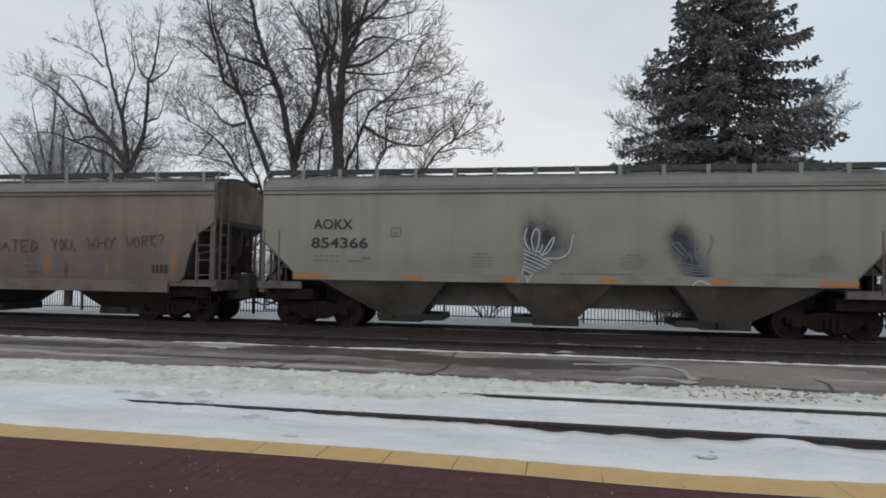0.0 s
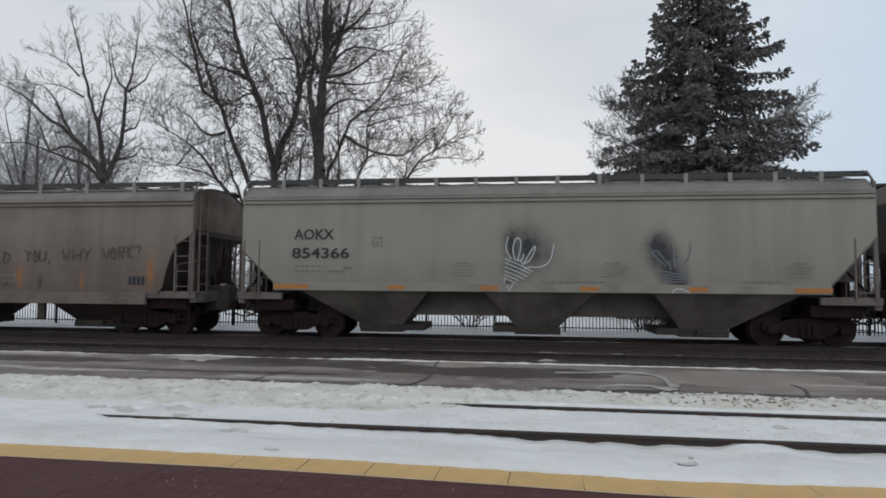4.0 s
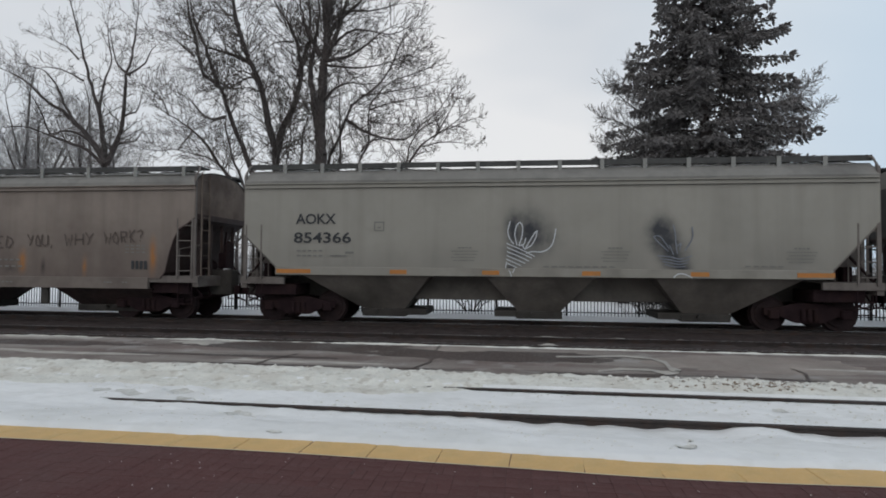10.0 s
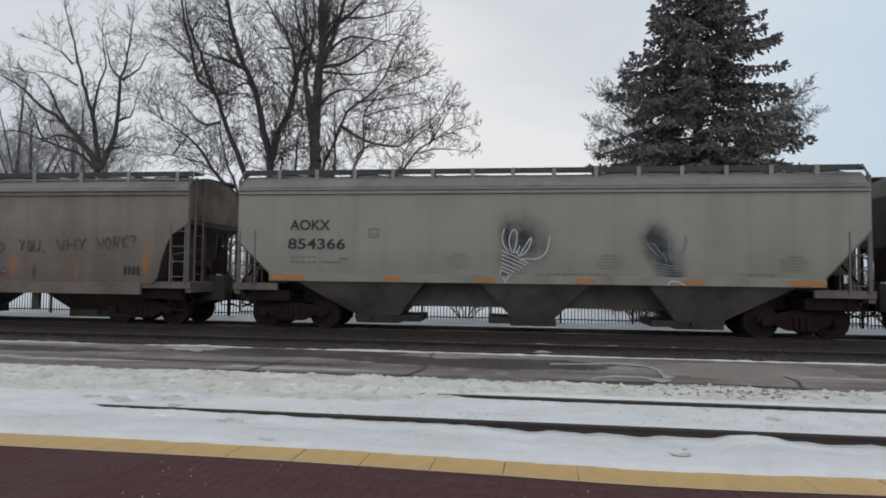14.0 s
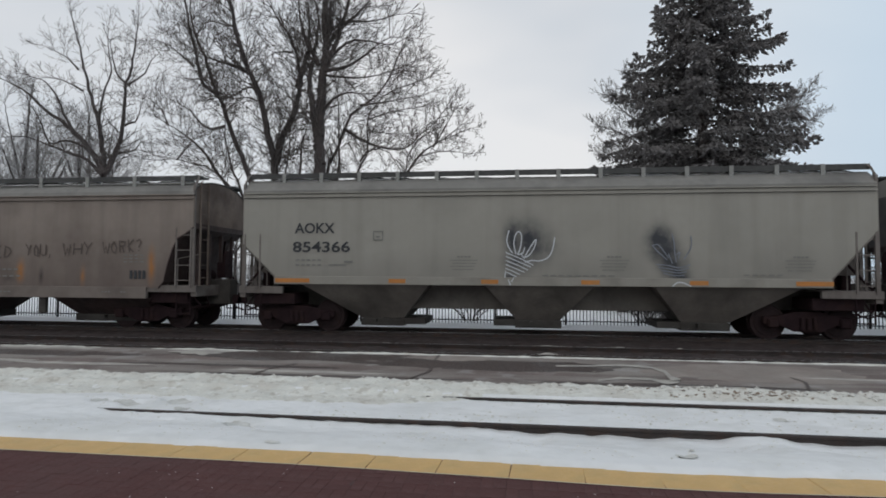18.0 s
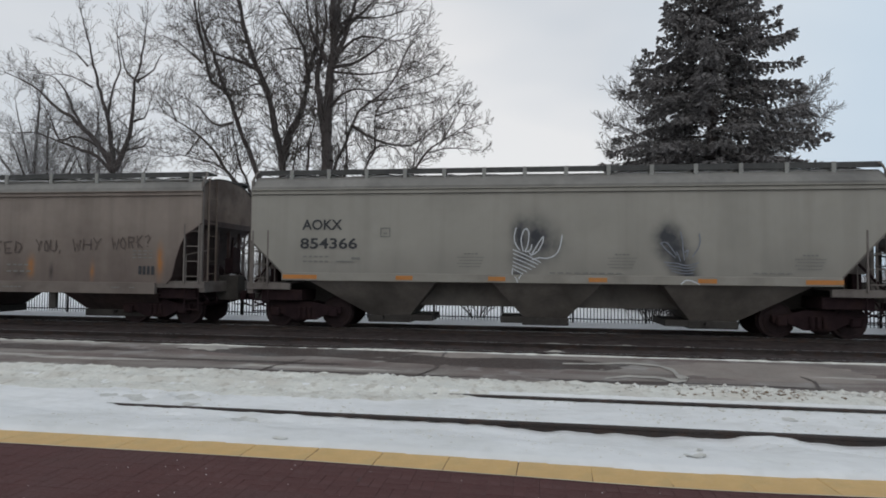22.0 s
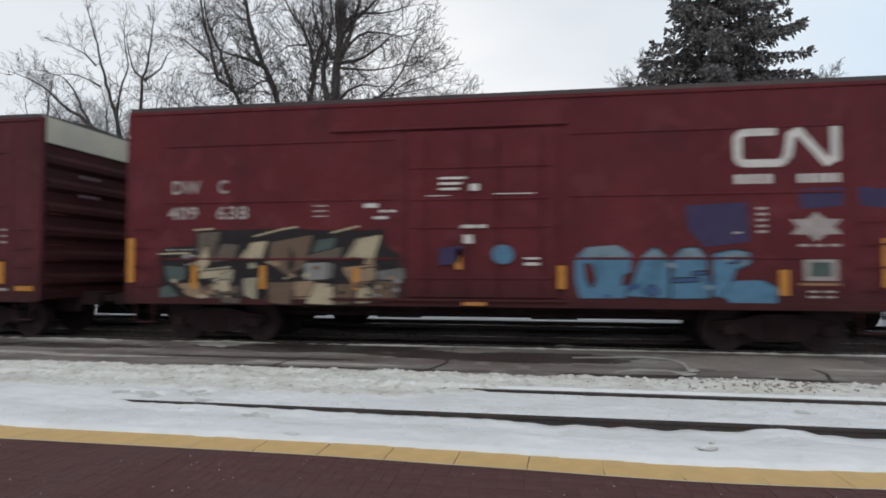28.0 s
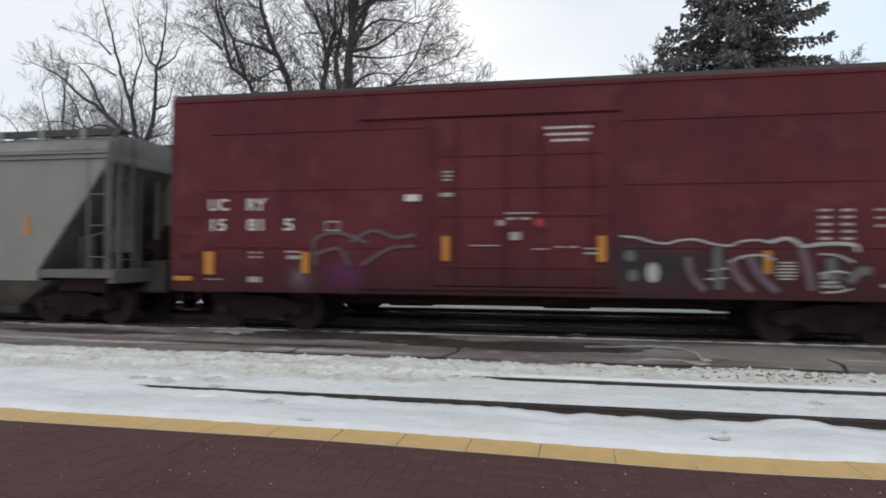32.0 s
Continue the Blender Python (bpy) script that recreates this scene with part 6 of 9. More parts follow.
def boxcar(label, u_left, paint, end_white=True, posts=False, door=(6.1, 9.35, 3.75), length=15.4):
    """A fifty-foot boxcar. Things on its near side are given by distance from the left end."""
    th = thing("boxcar", label, "freight wagon", "passing boxcars")
    H = length / 2
    TRAIN.append((th, u_left + H, 0.0))
    Y = 1.60
    bm = B()
    prism_x(bm, [(-Y, 0.92), (-Y, 5.10), (Y, 5.10), (Y, 0.92)], -H + 0.03, H - 0.03)
    body = part("body", bm, paint, th)
    bm = B()
    prism_x(bm, [(-Y - 0.03, 5.10), (-Y - 0.03, 5.18), (0, 5.26), (Y + 0.03, 5.18), (Y + 0.03, 5.10)], -H, H)
    for i in range(1, 13):
        x = -H + length * i / 13
        prism_x(bm, [(-Y, 5.18), (0, 5.29), (Y, 5.18), (0, 5.25)], x - 0.03, x + 0.03)
    roof = part("roof", bm, roof_galv, th)
    xs_ = span(-H + 0.1, H - 0.1, 0.1)
    verts, kx = [], len(xs_)
    for v in range(4):
        for x in xs_:
            w = max(0.0, 0.16 + 0.9 * nz(x * 1.3, u_left, 2.0) + 0.6 * nz(x * 5, u_left))
            verts.append((x, -1.60 + 0.16 * v, 5.178 + 0.008 * v + 0.05 * w * math.sin(math.pi * v / 3)))
    data_part("roof_snow", verts, [(j * kx + i, j * kx + i + 1, (j + 1) * kx + i + 1, (j + 1) * kx + i) for j in range(3) for i in range(kx - 1)], snow_dirty, roof, "thin crust of old snow along the roof edge", smooth=True)
    for s in (-1, 1):
        bm = B()
        box(bm, -H + 0.04, H - 0.04, min(s * 1.56, s * 1.63), max(s * 1.56, s * 1.63), 5.02, 5.11, 0.01)
        part("top_chord", bm, paint, body)
        bm = B()
        box(bm, -H + 0.04, H - 0.04, min(s * 1.50, s * 1.615), max(s * 1.50, s * 1.615), 0.86, 1.00, 0.01)
        part("side_sill", bm, paint, body)
        for e in (-1, 1):
            bm = B()
            box(bm, e * H - 0.05, e * H + 0.05, min(s * 1.5, s * 1.62), max(s * 1.5, s * 1.62), 0.88, 5.12, 0.01)
            part("corner_post", bm, paint, body)
    # side posts or pressed seams
    if posts:
        for i in range(1, 17):
            x = -H + length * i / 17
            if door[0] - 0.2 < x + H < door[1] + 0.2:
                continue
            for s in (-1, 1):
                bm = B()
                prism_x(bm, [(s * 1.60, 1.0), (s * 1.622, 1.02), (s * 1.622, 4.93), (s * 1.60, 4.96)], x - 0.055, x + 0.055)
                part("side_post", bm, paint, body)
    else:
        for a, b in ((0.9, door[0] - 0.25), (door[1] + 0.25, length - 0.9)):
            for z in (1.84, 3.07, 4.31):
                bm = B()
                box(bm, a - H, b - H, -1.622, -1.58, z - 0.022, z + 0.022, 0.008)
                part("pressed_seam", bm, paint, body)
            for x in (a - 0.15, b + 0.15):
                bm = B()
                box(bm, x - H - 0.04, x - H + 0.04, -1.612, -1.58, 1.0, 4.95, 0.005)
                part("panel_joint", bm, paint, body)
    # sliding plug doors, near and far side
    d0, d1, dz = door
    for s in (-1, 1):
        bm = B()
        box(bm, d0 - H, d1 - H, min(s * 1.58, s * 1.648), max(s * 1.58, s * 1.648), 1.05, dz + 0.75, 0.015)
        dr = part("sliding_door", bm, paint, th)
        for z in (1.45, 2.48, 3.05, 3.70):
            bm = B()
            box(bm, d0 - H + 0.12, d1 - H - 0.12, min(s * 1.64, s * 1.672), max(s * 1.64, s * 1.672), z - 0.03, z + 0.03, 0.008)
            part("door_rib", bm, paint, dr)
        for f in (0.14, 0.42, 0.62, 0.90):
            x = d0 - H + (d1 - d0) * f
            bm = B()
            rod(bm, (x, s * 1.685, 1.10), (x, s * 1.685, dz + 0.6), 0.018, 6)
            for z in (1.3, 2.2, 3.2, dz):
                box(bm, x - 0.03, x + 0.03, s * 1.66 - 0.03, s * 1.66 + 0.03, z - 0.025, z + 0.025)
            part("locking_rod", bm, paint, dr)
        for z in (1.0, dz + 0.82):
            bm = B()
            box(bm, d0 - H - 1.6, d1 - H + 0.2, min(s * 1.6, s * 1.675), max(s * 1.6, s * 1.675), z - 0.03, z + 0.03, 0.008)
            part("door_track", bm, paint, body)
    # corrugated ends
    for e in (-1, 1):
        bm = B()
        box(bm, min(e * (H - 0.06), e * (H - 0.025)), max(e * (H - 0.06), e * (H - 0.025)), -1.48, 1.48, 1.02, 4.9)
        end = part("corrugated_end", bm, end_soot_shade, th, "corrugated end darkened by soot and painted shade")
        for i in range(6):
            z = 1.35 + 0.56 * i
            bm = B()
            prism(bm, [(e * (H - 0.03), z - 0.17), (e * (H + 0.07), z - 0.06), (e * (H + 0.07), z + 0.06), (e * (H - 0.03), z + 0.17)], -1.45, 1.45)
            part("end_rib", bm, end_soot_shade, end)
        if end_white:
            bm = B()
            box(bm, e * H - 0.02, e * H + 0.02, -1.55, 1.55, 4.56, 5.15)
            part("end_panel", bm, white_end, end, "off-white panel across the end top")
        for i in range(6):
            bm = B()
            rod(bm, (e * (H + 0.09), -1.40, 1.1 + 0.36 * i), (e * (H + 0.09), -0.98, 1.1 + 0.36 * i), 0.014, 6)
            part("end_grab_iron", bm, paint, end)
        bm = B()
        for x_ in (0.18, 0.62):
            rod(bm, (e * (H - x_), -1.57, 0.46), (e * (H - x_), -1.57, 1.0), 0.016, 6)
        rod(bm, (e * (H - 0.18), -1.57, 0.46), (e * (H - 0.62), -1.57, 0.46), 0.02, 6)
        part("stirrup", bm, paint, th)
        for i in range(4):
            bm = B()
            rod(bm, (e * (H - 0.16), -1.66, 1.25 + 0.42 * i), (e * (H - 0.62), -1.66, 1.25 + 0.42 * i), 0.013, 6)
            part("grab_iron", bm, paint, th)
        box_c = B()
        box(box_c, min(e * (H - 0.2), e * (H + 0.45)), max(e * (H - 0.2), e * (H + 0.45)), -0.25, 0.25, 0.72, 1.05, 0.02)
        part("draft_gear", box_c, gear_m, th)
        coupler(th, e * (H + 0.40), e)
        truck(th, e * 5.85, spins=True)
    bm = B()
    box(bm, -H + 0.1, H - 0.1, -0.26, 0.26, 0.55, 1.0, 0.02)
    under = part("centre_sill", bm, gear_m, th)
    for x in (-3.6, -1.2, 1.2, 3.6):
        bm = B()
        box(bm, x - 0.06, x + 0.06, -1.5, 1.5, 0.80, 0.915)
        part("crossbearer", bm, gear_m, under)
    bm = B()
    rod(bm, (-1.5, 0.55, 0.72), (-0.5, 0.55, 0.72), 0.16, 10)
    rod(bm, (0.4, -0.6, 0.74), (1.0, -0.6, 0.74), 0.12, 10)
    pipe(bm, [(-4.5, -0.5, 0.66), (4.5, -0.5, 0.66)], 0.02, 6)
    part("brake_gear", bm, gear_m, th)
    if end_white:
        bars([(-0.55, 0.2, 3.85, 3.93, 4), (-0.55, 0.2, 3.38, 3.46, 4)], 0, sp_mauve, th, label="faint bars on the end", name="end_print", m=pose(H + 0.075, 0, 0, 0, 0, 90))
    return th, H


def reflect(th, H, items, mat=None):
    for s, z0, z1, w in items:
        bm = B()
        box(bm, s - w / 2 - H, s + w / 2 - H, -1.70 if 5.9 < s < 9.5 else -1.632, -1.60, z0, z1)
        part("reflector", bm, mat or yellow_m, th, "yellow reflective strip")


def print_bars(th, H, rows, mat, y=PROUD, label="white stencil bars"):
    bars([(a - H, b - H, z0, z1, k) for a, b, z0, z1, k in rows], y, mat, th, label=label)


def wordmark(th, H, x0, x1, z0, z1):
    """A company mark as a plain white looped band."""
    h, w = z1 - z0, x1 - x0
    t = h * 0.2
    bm = B()
    r = h * 0.2
    ring = arc(x0 + t / 2 + r, z0 + t / 2 + r, r, r, 270, 180, 4) + arc(x0 + t / 2 + r, z1 - t / 2 - r, r, r, 180, 90, 4)
    ribbon(bm, [(x - H, z) for x, z in [(x0 + w * 0.46, z0 + t / 2)] + ring + [(x0 + w * 0.41, z1 - t / 2)]], t, PROUD)
    ribbon(bm, [(x - H, z) for x, z in [(x0 + w * 0.46, z0 + t / 2), (x0 + w * 0.52, z0 + h * 0.3), (x0 + w * 0.55, z1 - t), (x0 + w * 0.62, z1 - t / 2), (x0 + w * 0.88, z0 + t / 2), (x0 + w * 0.96, z0 + t), (x1 - t / 2, z1)]], t, PROUD)
    part("company_mark", bm, white_paint, th, "white looped company mark")


def rounded(pts):
    """Corners cut once, as a spray can leaves them."""
    out = []
    for (xa, za), (xb, zb) in zip(pts, pts[1:] + pts[:1]):
        f = min(0.25, 0.03 / max(0.01, math.hypot(xb - xa, zb - za)))
        out += [(xa + (xb - xa) * f, za + (zb - za) * f), (xb + (xa - xb) * f, zb + (za - zb) * f)]
    return out


def mural(th, H, y, shapes):
    """Sprayed colour fields, one over the other, each with a thin dark edge."""
    for n, (mat, pts) in enumerate(shapes):
        line = [(x - H, max(0.99 if y > -1.617 else 0.88, z)) for x, z in rounded(pts)]
        if mat not in (sp_dark, sp_ash) and len(pts) < 9:
            bm = B()
            ribbon(bm, line + line[:1], 0.045, y - 0.0004 * n + 0.0002, lift=False)
            part("sprayed_edge", bm, sp_dark if mat is not sp_mist else mat, th)
        bm = B()
        flat(bm, line, y - 0.0004 * n)
        bmesh.ops.triangulate(bm, faces=bm.faces[:])
        part("sprayed_field", bm, mat, th)


def shards(th, H, y, x0, x1, z0, z1, n, mats, seed, size=0.13):
    """Small loose flecks and wedges of paint over a mural."""
    rng = random.Random(seed)
    for i in range(n):
        cx, cz, r, a = rng.uniform(x0, x1) - H, rng.uniform(z0, z1), size * rng.uniform(0.5, 1.5), rng.uniform(0, 3.14)
        k = rng.choice((3, 4, 4, 5))
        pts = [(cx + r * rng.uniform(0.6, 1.5) * math.cos(a + 6.28318 * j / k), max(1.0, cz + r * rng.uniform(0.4, 0.9) * math.sin(a + 6.28318 * j / k))) for j in range(k)]
        bm = B()
        flat(bm, pts, y - 0.0002 * i)
        part("sprayed_fleck", bm, mats[i % len(mats)], th)


def sprayed_line(th, H, strokes, w, mat):
    for pts in strokes:
        bm = B()
        ribbon(bm, curve([(x - H, z) for x, z in pts]), w, PROUD - 0.036)
        part("sprayed_stroke", bm, mat, th)


def aero(name, c):
    return material(name, c, 0.65, spec=0.2, var=0.32, scale=1.9, fine=14, stain=(tuple(v * 0.55 + 0.006 for v in c), 0.6, 1.9))


sp_dark, sp_tan, sp_cream, sp_brown = aero("dark_aerosol", (0.020, 0.016, 0.017)), aero("tan_aerosol", (0.28, 0.19, 0.125)), aero("cream_aerosol", (0.42, 0.345, 0.235)), aero("brown_aerosol", (0.115, 0.09, 0.072))
sp_teal, sp_blue, sp_sky, sp_cyan = aero("teal_aerosol", (0.075, 0.10, 0.09)), aero("blue_aerosol", (0.05, 0.095, 0.21)), aero("sky_blue_aerosol", (0.085, 0.19, 0.29)), aero("cyan_aerosol", (0.055, 0.185, 0.23))
sp_green, sp_orange, sp_silver, sp_grey = aero("lime_aerosol", (0.17, 0.17, 0.075)), aero("rust_orange_aerosol", (0.25, 0.085, 0.04)), aero("silver_aerosol", (0.24, 0.23, 0.22)), aero("grey_aerosol", (0.15, 0.145, 0.14))
sp_umber, sp_pale, sp_mist = aero("umber_aerosol", (0.14, 0.092, 0.064)), aero("pale_aerosol", (0.32, 0.29, 0.21)), aero("mist_blue_aerosol", (0.17, 0.24, 0.28))
sp_mauve, sp_slate, sp_ash = aero("mauve_aerosol", (0.20, 0.13, 0.14)), aero("slate_aerosol", (0.12, 0.15, 0.19)), aero("ash_aerosol", (0.085, 0.08, 0.08))
sp_stale = aero("stale_dark_aerosol", (0.058, 0.026, 0.030))
sp_purple, sp_olive, sp_navy = aero("purple_aerosol", (0.10, 0.03, 0.085)), aero("olive_aerosol", (0.23, 0.205, 0.10)), aero("navy_aerosol", (0.046, 0.034, 0.085))

# first boxcar
car, H = boxcar("oxide red boxcar sprayed with tan and blue graffiti", -8.9, paint_dwc, True, False, (6.3, 9.35, 3.7))
lettering("DW", 1.05 - H, 1.72 - H, 3.25, 3.55, PROUD, dim_white, car)
lettering("C", 2.13 - H, 2.36 - H, 3.25, 3.55, PROUD, dim_white, car)
lettering("409", 0.94 - H, 1.66 - H, 2.69, 2.98, PROUD, dim_white, car)
lettering("638", 2.10 - H, 2.82 - H, 2.69, 2.98, PROUD, dim_white, car)
wordmark(car, H, 12.63, 14.47, 3.55, 4.29)
print_bars(car, H, [(12.62, 13.33, 3.24, 3.42, 4), (13.73, 14.49, 3.24, 3.41, 5), (5.4, 5.7, 2.90, 2.99, 1), (5.7, 6.1, 2.80, 2.85, 2), (5.6, 5.9, 2.66, 2.72, 1), (0.9, 1.7, 2.02, 2.06, 1), (1.3, 1.7, 1.88, 1.94, 1)], white_paint)
print_bars(car, H, [(4.3, 4.6, 2.72, 2.75, 1), (4.3, 4.6, 2.83, 2.86, 1), (4.3, 4.6, 2.94, 2.97, 1), (12.6, 12.75, 2.3, 2.34, 1)] + [(13.02, 13.2, 2.75 - 0.11 * i, 2.80 - 0.11 * i, 1) for i in range(5)] + [(13.7, 14.5, 2.05, 2.10, 3), (13.85, 14.4, 1.2, 1.24, 2), (13.85, 14.4, 1.1, 1.14, 2)], dim_white)
print_bars(car, H, [(7.0, 7.55, 3.44, 3.49, 1), (7.0, 7.45, 3.33, 3.38, 1), (7.0, 7.4, 3.22, 3.27, 1), (7.62, 7.80, 3.20, 3.34, 1), (6.75, 7.2, 3.10, 3.12, 1), (8.1, 8.9, 3.12, 3.14, 1), (7.45, 7.75, 2.45, 2.52, 1), (7.8, 7.95, 2.45, 2.52, 1), (7.5, 7.68, 2.14, 2.32, 1), (8.7, 9.0, 1.7, 1.76, 1), (8.7, 9.0, 1.82, 1.86, 1)], white_paint, -1.70)
print_bars(car, H, [(13.83, 14.4, 1.42, 1.84, 1)], dim_white)
print_bars(car, H, [(13.93, 14.3, 1.50, 1.76, 1)], sp_teal, PROUD - 0.004)
print_bars(car, H, [(13.75, 14.45, 1.33, 1.38, 1)], gold_paint)
bm = B()
flat(bm, [(13.55 - H + 0.5 + 0.5 * math.cos(0.5236 * i) * (1.0 if i % 2 else 0.62), 2.42 + 0.28 * math.sin(0.5236 * i) * (1.0 if i % 2 else 0.6)) for i in range(12)], PROUD)
part("emblem", bm, dim_white, car, "worn pale leaf-shaped emblem")
bm = B()
flat(bm, [(8.28 - H + 0.22 * math.cos(0.4488 * i), 1.92 + 0.2 * math.sin(0.4488 * i)) for i in range(14)], -1.70)
part("sprayed_disc", bm, sp_sky, car, "faded blue sprayed disc")
for pts in ([(11.75, 2.85), (12.85, 2.9), (12.9, 2.15), (12.1, 2.05), (11.8, 2.4)], [(13.75, 3.12), (14.55, 3.15), (14.5, 2.8), (13.8, 2.75)], [(14.75, 3.15), (15.3, 3.1), (15.3, 2.75), (14.8, 2.8)], [(7.0, 2.05), (7.5, 2.1), (7.4, 1.75), (7.0, 1.7)]):
    bm = B()
    flat(bm, [(x - H, z) for x, z in pts], -1.70 if pts[0][0] == 7.0 else PROUD + 0.002)
    part("sprayed_patch", bm, sp_navy, car, "dull blue sprayed patch")
mural(car, H, PROUD - 0.0000, [(sp_dark, [(0.65, 1.81), (0.88, 2.09), (1.61, 2.13), (1.64, 2.45), (2.25, 2.47), (2.23, 2.24), (2.67, 2.22), (2.81, 2.35), (3.39, 2.35), (4.05, 2.48), (4.38, 2.43), (4.98, 2.34), (5.82, 2.46), (5.85, 2.11), (6.29, 1.85), (6.51, 1.54), (6.56, 0.98), (6.43, 0.85), (2.1, 0.8), (1.25, 1.03), (0.75, 0.97), (0.94, 1.53)]),
                   (sp_brown, [(1.68, 2.41), (2.2, 2.43), (1.99, 1.76), (1.79, 1.67), (1.66, 1.95)]),
                   (sp_brown, [(2.23, 2.17), (2.62, 2.15), (2.52, 1.84), (2.01, 1.76)]),
                   (sp_cream, [(2.74, 1.99), (2.96, 2.22), (3.22, 2.21), (3.15, 1.84), (2.65, 1.83)]),
                   (sp_umber, [(3.35, 2.19), (4.29, 2.35), (4.1, 1.67), (3.73, 1.49), (3.31, 1.76)]),
                   (sp_umber, [(3.3, 1.35), (3.85, 1.35), (3.89, 0.86), (3.27, 0.87)])])
mural(car, H, PROUD - 0.0024, [(sp_dark, [(3.73, 1.72), (3.83, 2.08), (3.89, 1.67), (3.79, 1.54)]),
                   (sp_teal, [(4.39, 2.24), (4.8, 2.28), (4.71, 2.0), (4.28, 1.96)]),
                   (sp_brown, [(4.21, 1.92), (4.94, 2.1), (4.89, 1.84), (4.13, 1.82)]),
                   (sp_cream, [(5.26, 2.27), (5.69, 2.31), (5.73, 2.11), (5.58, 1.83), (4.98, 1.82)]),
                   (sp_grey, [(4.14, 1.73), (4.76, 1.75), (4.72, 1.43), (4.19, 1.4)]),
                   (sp_teal, [(0.88, 1.7), (1.4, 1.66), (1.37, 1.4), (1.0, 1.34)]),
                   (sp_teal, [(0.78, 1.2), (0.99, 1.28), (1.23, 1.03), (0.77, 0.99)]),
                   (sp_tan, [(1.26, 1.29), (1.64, 1.32), (1.98, 1.07), (1.98, 0.96), (1.36, 1.08)]),
                   (sp_pale, [(1.8, 1.62), (2.52, 1.7), (2.47, 1.33), (2.15, 1.23), (1.95, 1.48)]),
                   (sp_brown, [(2.1, 1.2), (2.66, 1.28), (2.62, 0.92), (2.06, 0.9)])])
mural(car, H, PROUD - 0.0064, [(sp_tan, [(2.7, 1.21), (3.09, 1.43), (3.06, 1.06), (2.79, 1.05)]),
                   (sp_tan, [(3.88, 1.32), (4.14, 1.34), (4.25, 1.17), (4.66, 1.21), (4.77, 1.05), (4.71, 0.89), (3.93, 0.92)]),
                   (sp_umber, [(4.78, 1.27), (5.2, 1.39), (5.25, 0.99), (4.99, 0.9), (4.8, 0.93)]),
                   (sp_tan, [(4.95, 1.66), (5.66, 1.73), (5.61, 1.38), (5.23, 1.25), (5.0, 1.53)]),
                   (sp_pale, [(5.36, 1.14), (5.66, 1.26), (5.62, 0.95), (5.36, 0.98)]),
                   (sp_grey, [(5.68, 1.58), (6.24, 1.66), (6.28, 1.43), (5.72, 1.4)]),
                   (sp_brown, [(5.68, 1.35), (6.15, 1.35), (6.11, 1.0), (5.72, 0.98)]),
                   (sp_cream, [(6.35, 1.88), (6.63, 1.9), (6.51, 1.67)])])
mural(car, H, PROUD - 0.0000, [(sp_sky, [(9.69, 1.83), (9.91, 2.06), (10.49, 2.1), (10.75, 1.92), (10.74, 1.56), (10.57, 1.38), (10.65, 1.07), (9.77, 1.06), (9.68, 1.42)]),
                   (sp_sky, [(10.66, 1.11), (10.96, 1.88), (11.18, 2.06), (11.43, 1.83), (11.45, 1.08)]),
                   (sp_sky, [(11.48, 1.07), (11.52, 1.87), (11.69, 2.03), (11.95, 2.05), (12.11, 1.87), (12.17, 1.08)]),
                   (sp_sky, [(12.24, 1.92), (12.62, 2.00), (12.90, 1.94), (12.90, 1.73), (12.62, 1.62), (12.59, 1.39), (12.51, 1.09), (12.23, 1.12)]),
                   (sp_sky, [(12.41, 1.12), (12.61, 1.44), (12.81, 1.18), (13.06, 1.44), (13.38, 1.28), (13.35, 0.99), (12.55, 0.99)]),
                   (sp_mist, [(9.84, 1.9), (9.91, 2.03), (10.48, 2.08), (10.69, 1.92), (10.53, 1.85)]),
                   (sp_mist, [(10.96, 1.85), (11.18, 2.01), (11.39, 1.84)]),
                   (sp_mist, [(11.58, 1.87), (11.71, 1.99), (11.92, 2.01), (12.07, 1.87)])])
mural(car, H, PROUD - 0.0028, [(sp_mist, [(12.4, 1.92), (12.82, 1.95), (12.82, 1.74), (12.53, 1.74)]),
                   (paint_dwc, [(9.87, 1.74), (9.99, 1.72), (10.08, 1.42), (9.99, 1.26), (9.9, 1.47)]),
                   (paint_dwc, [(10.62, 1.52), (10.74, 1.55), (10.72, 1.34), (10.58, 1.32)]),
                   (sp_blue, [(11.86, 1.57), (12.11, 1.6), (12.13, 1.54), (11.88, 1.52)]),
                   (sp_blue, [(11.5, 1.45), (11.98, 1.47), (11.99, 1.4), (11.5, 1.38)]),
                   (sp_blue, [(12.49, 1.83), (12.73, 1.85), (12.73, 1.76), (12.51, 1.74)]),
                   (sp_blue, [(10.96, 1.2), (11.13, 1.34), (11.26, 1.2), (11.13, 1.11)])])
mural(car, H, -1.6190, [(sp_cream, [(1.64, 1.74), (1.88, 2.15), (1.96, 1.74), (1.73, 1.54)]),
                   (sp_cream, [(1.73, 1.56), (2.4, 1.62), (2.12, 1.44), (1.73, 1.41)]),
                   (sp_tan, [(1.2, 1.3), (1.73, 1.34), (1.8, 0.97), (1.43, 1.05)]),
                   (sp_cream, [(2.13, 1.36), (2.39, 1.4), (2.46, 1.16), (2.22, 1.12)]),
                   (sp_cream, [(2.89, 2.18), (3.28, 2.23), (3.15, 1.82), (2.79, 1.86)]),
                   (sp_pale, [(2.73, 1.42), (3.07, 1.45), (3.04, 0.97), (2.77, 1.06)]),
                   (sp_tan, [(3.85, 1.35), (4.33, 1.39), (4.35, 1.07), (3.92, 1.04)]),
                   (sp_cream, [(4.38, 1.34), (4.74, 1.31), (4.76, 0.88), (4.15, 0.9)]),
                   (sp_cream, [(5.08, 1.88), (5.32, 2.26), (5.78, 2.34), (5.62, 1.84)])])
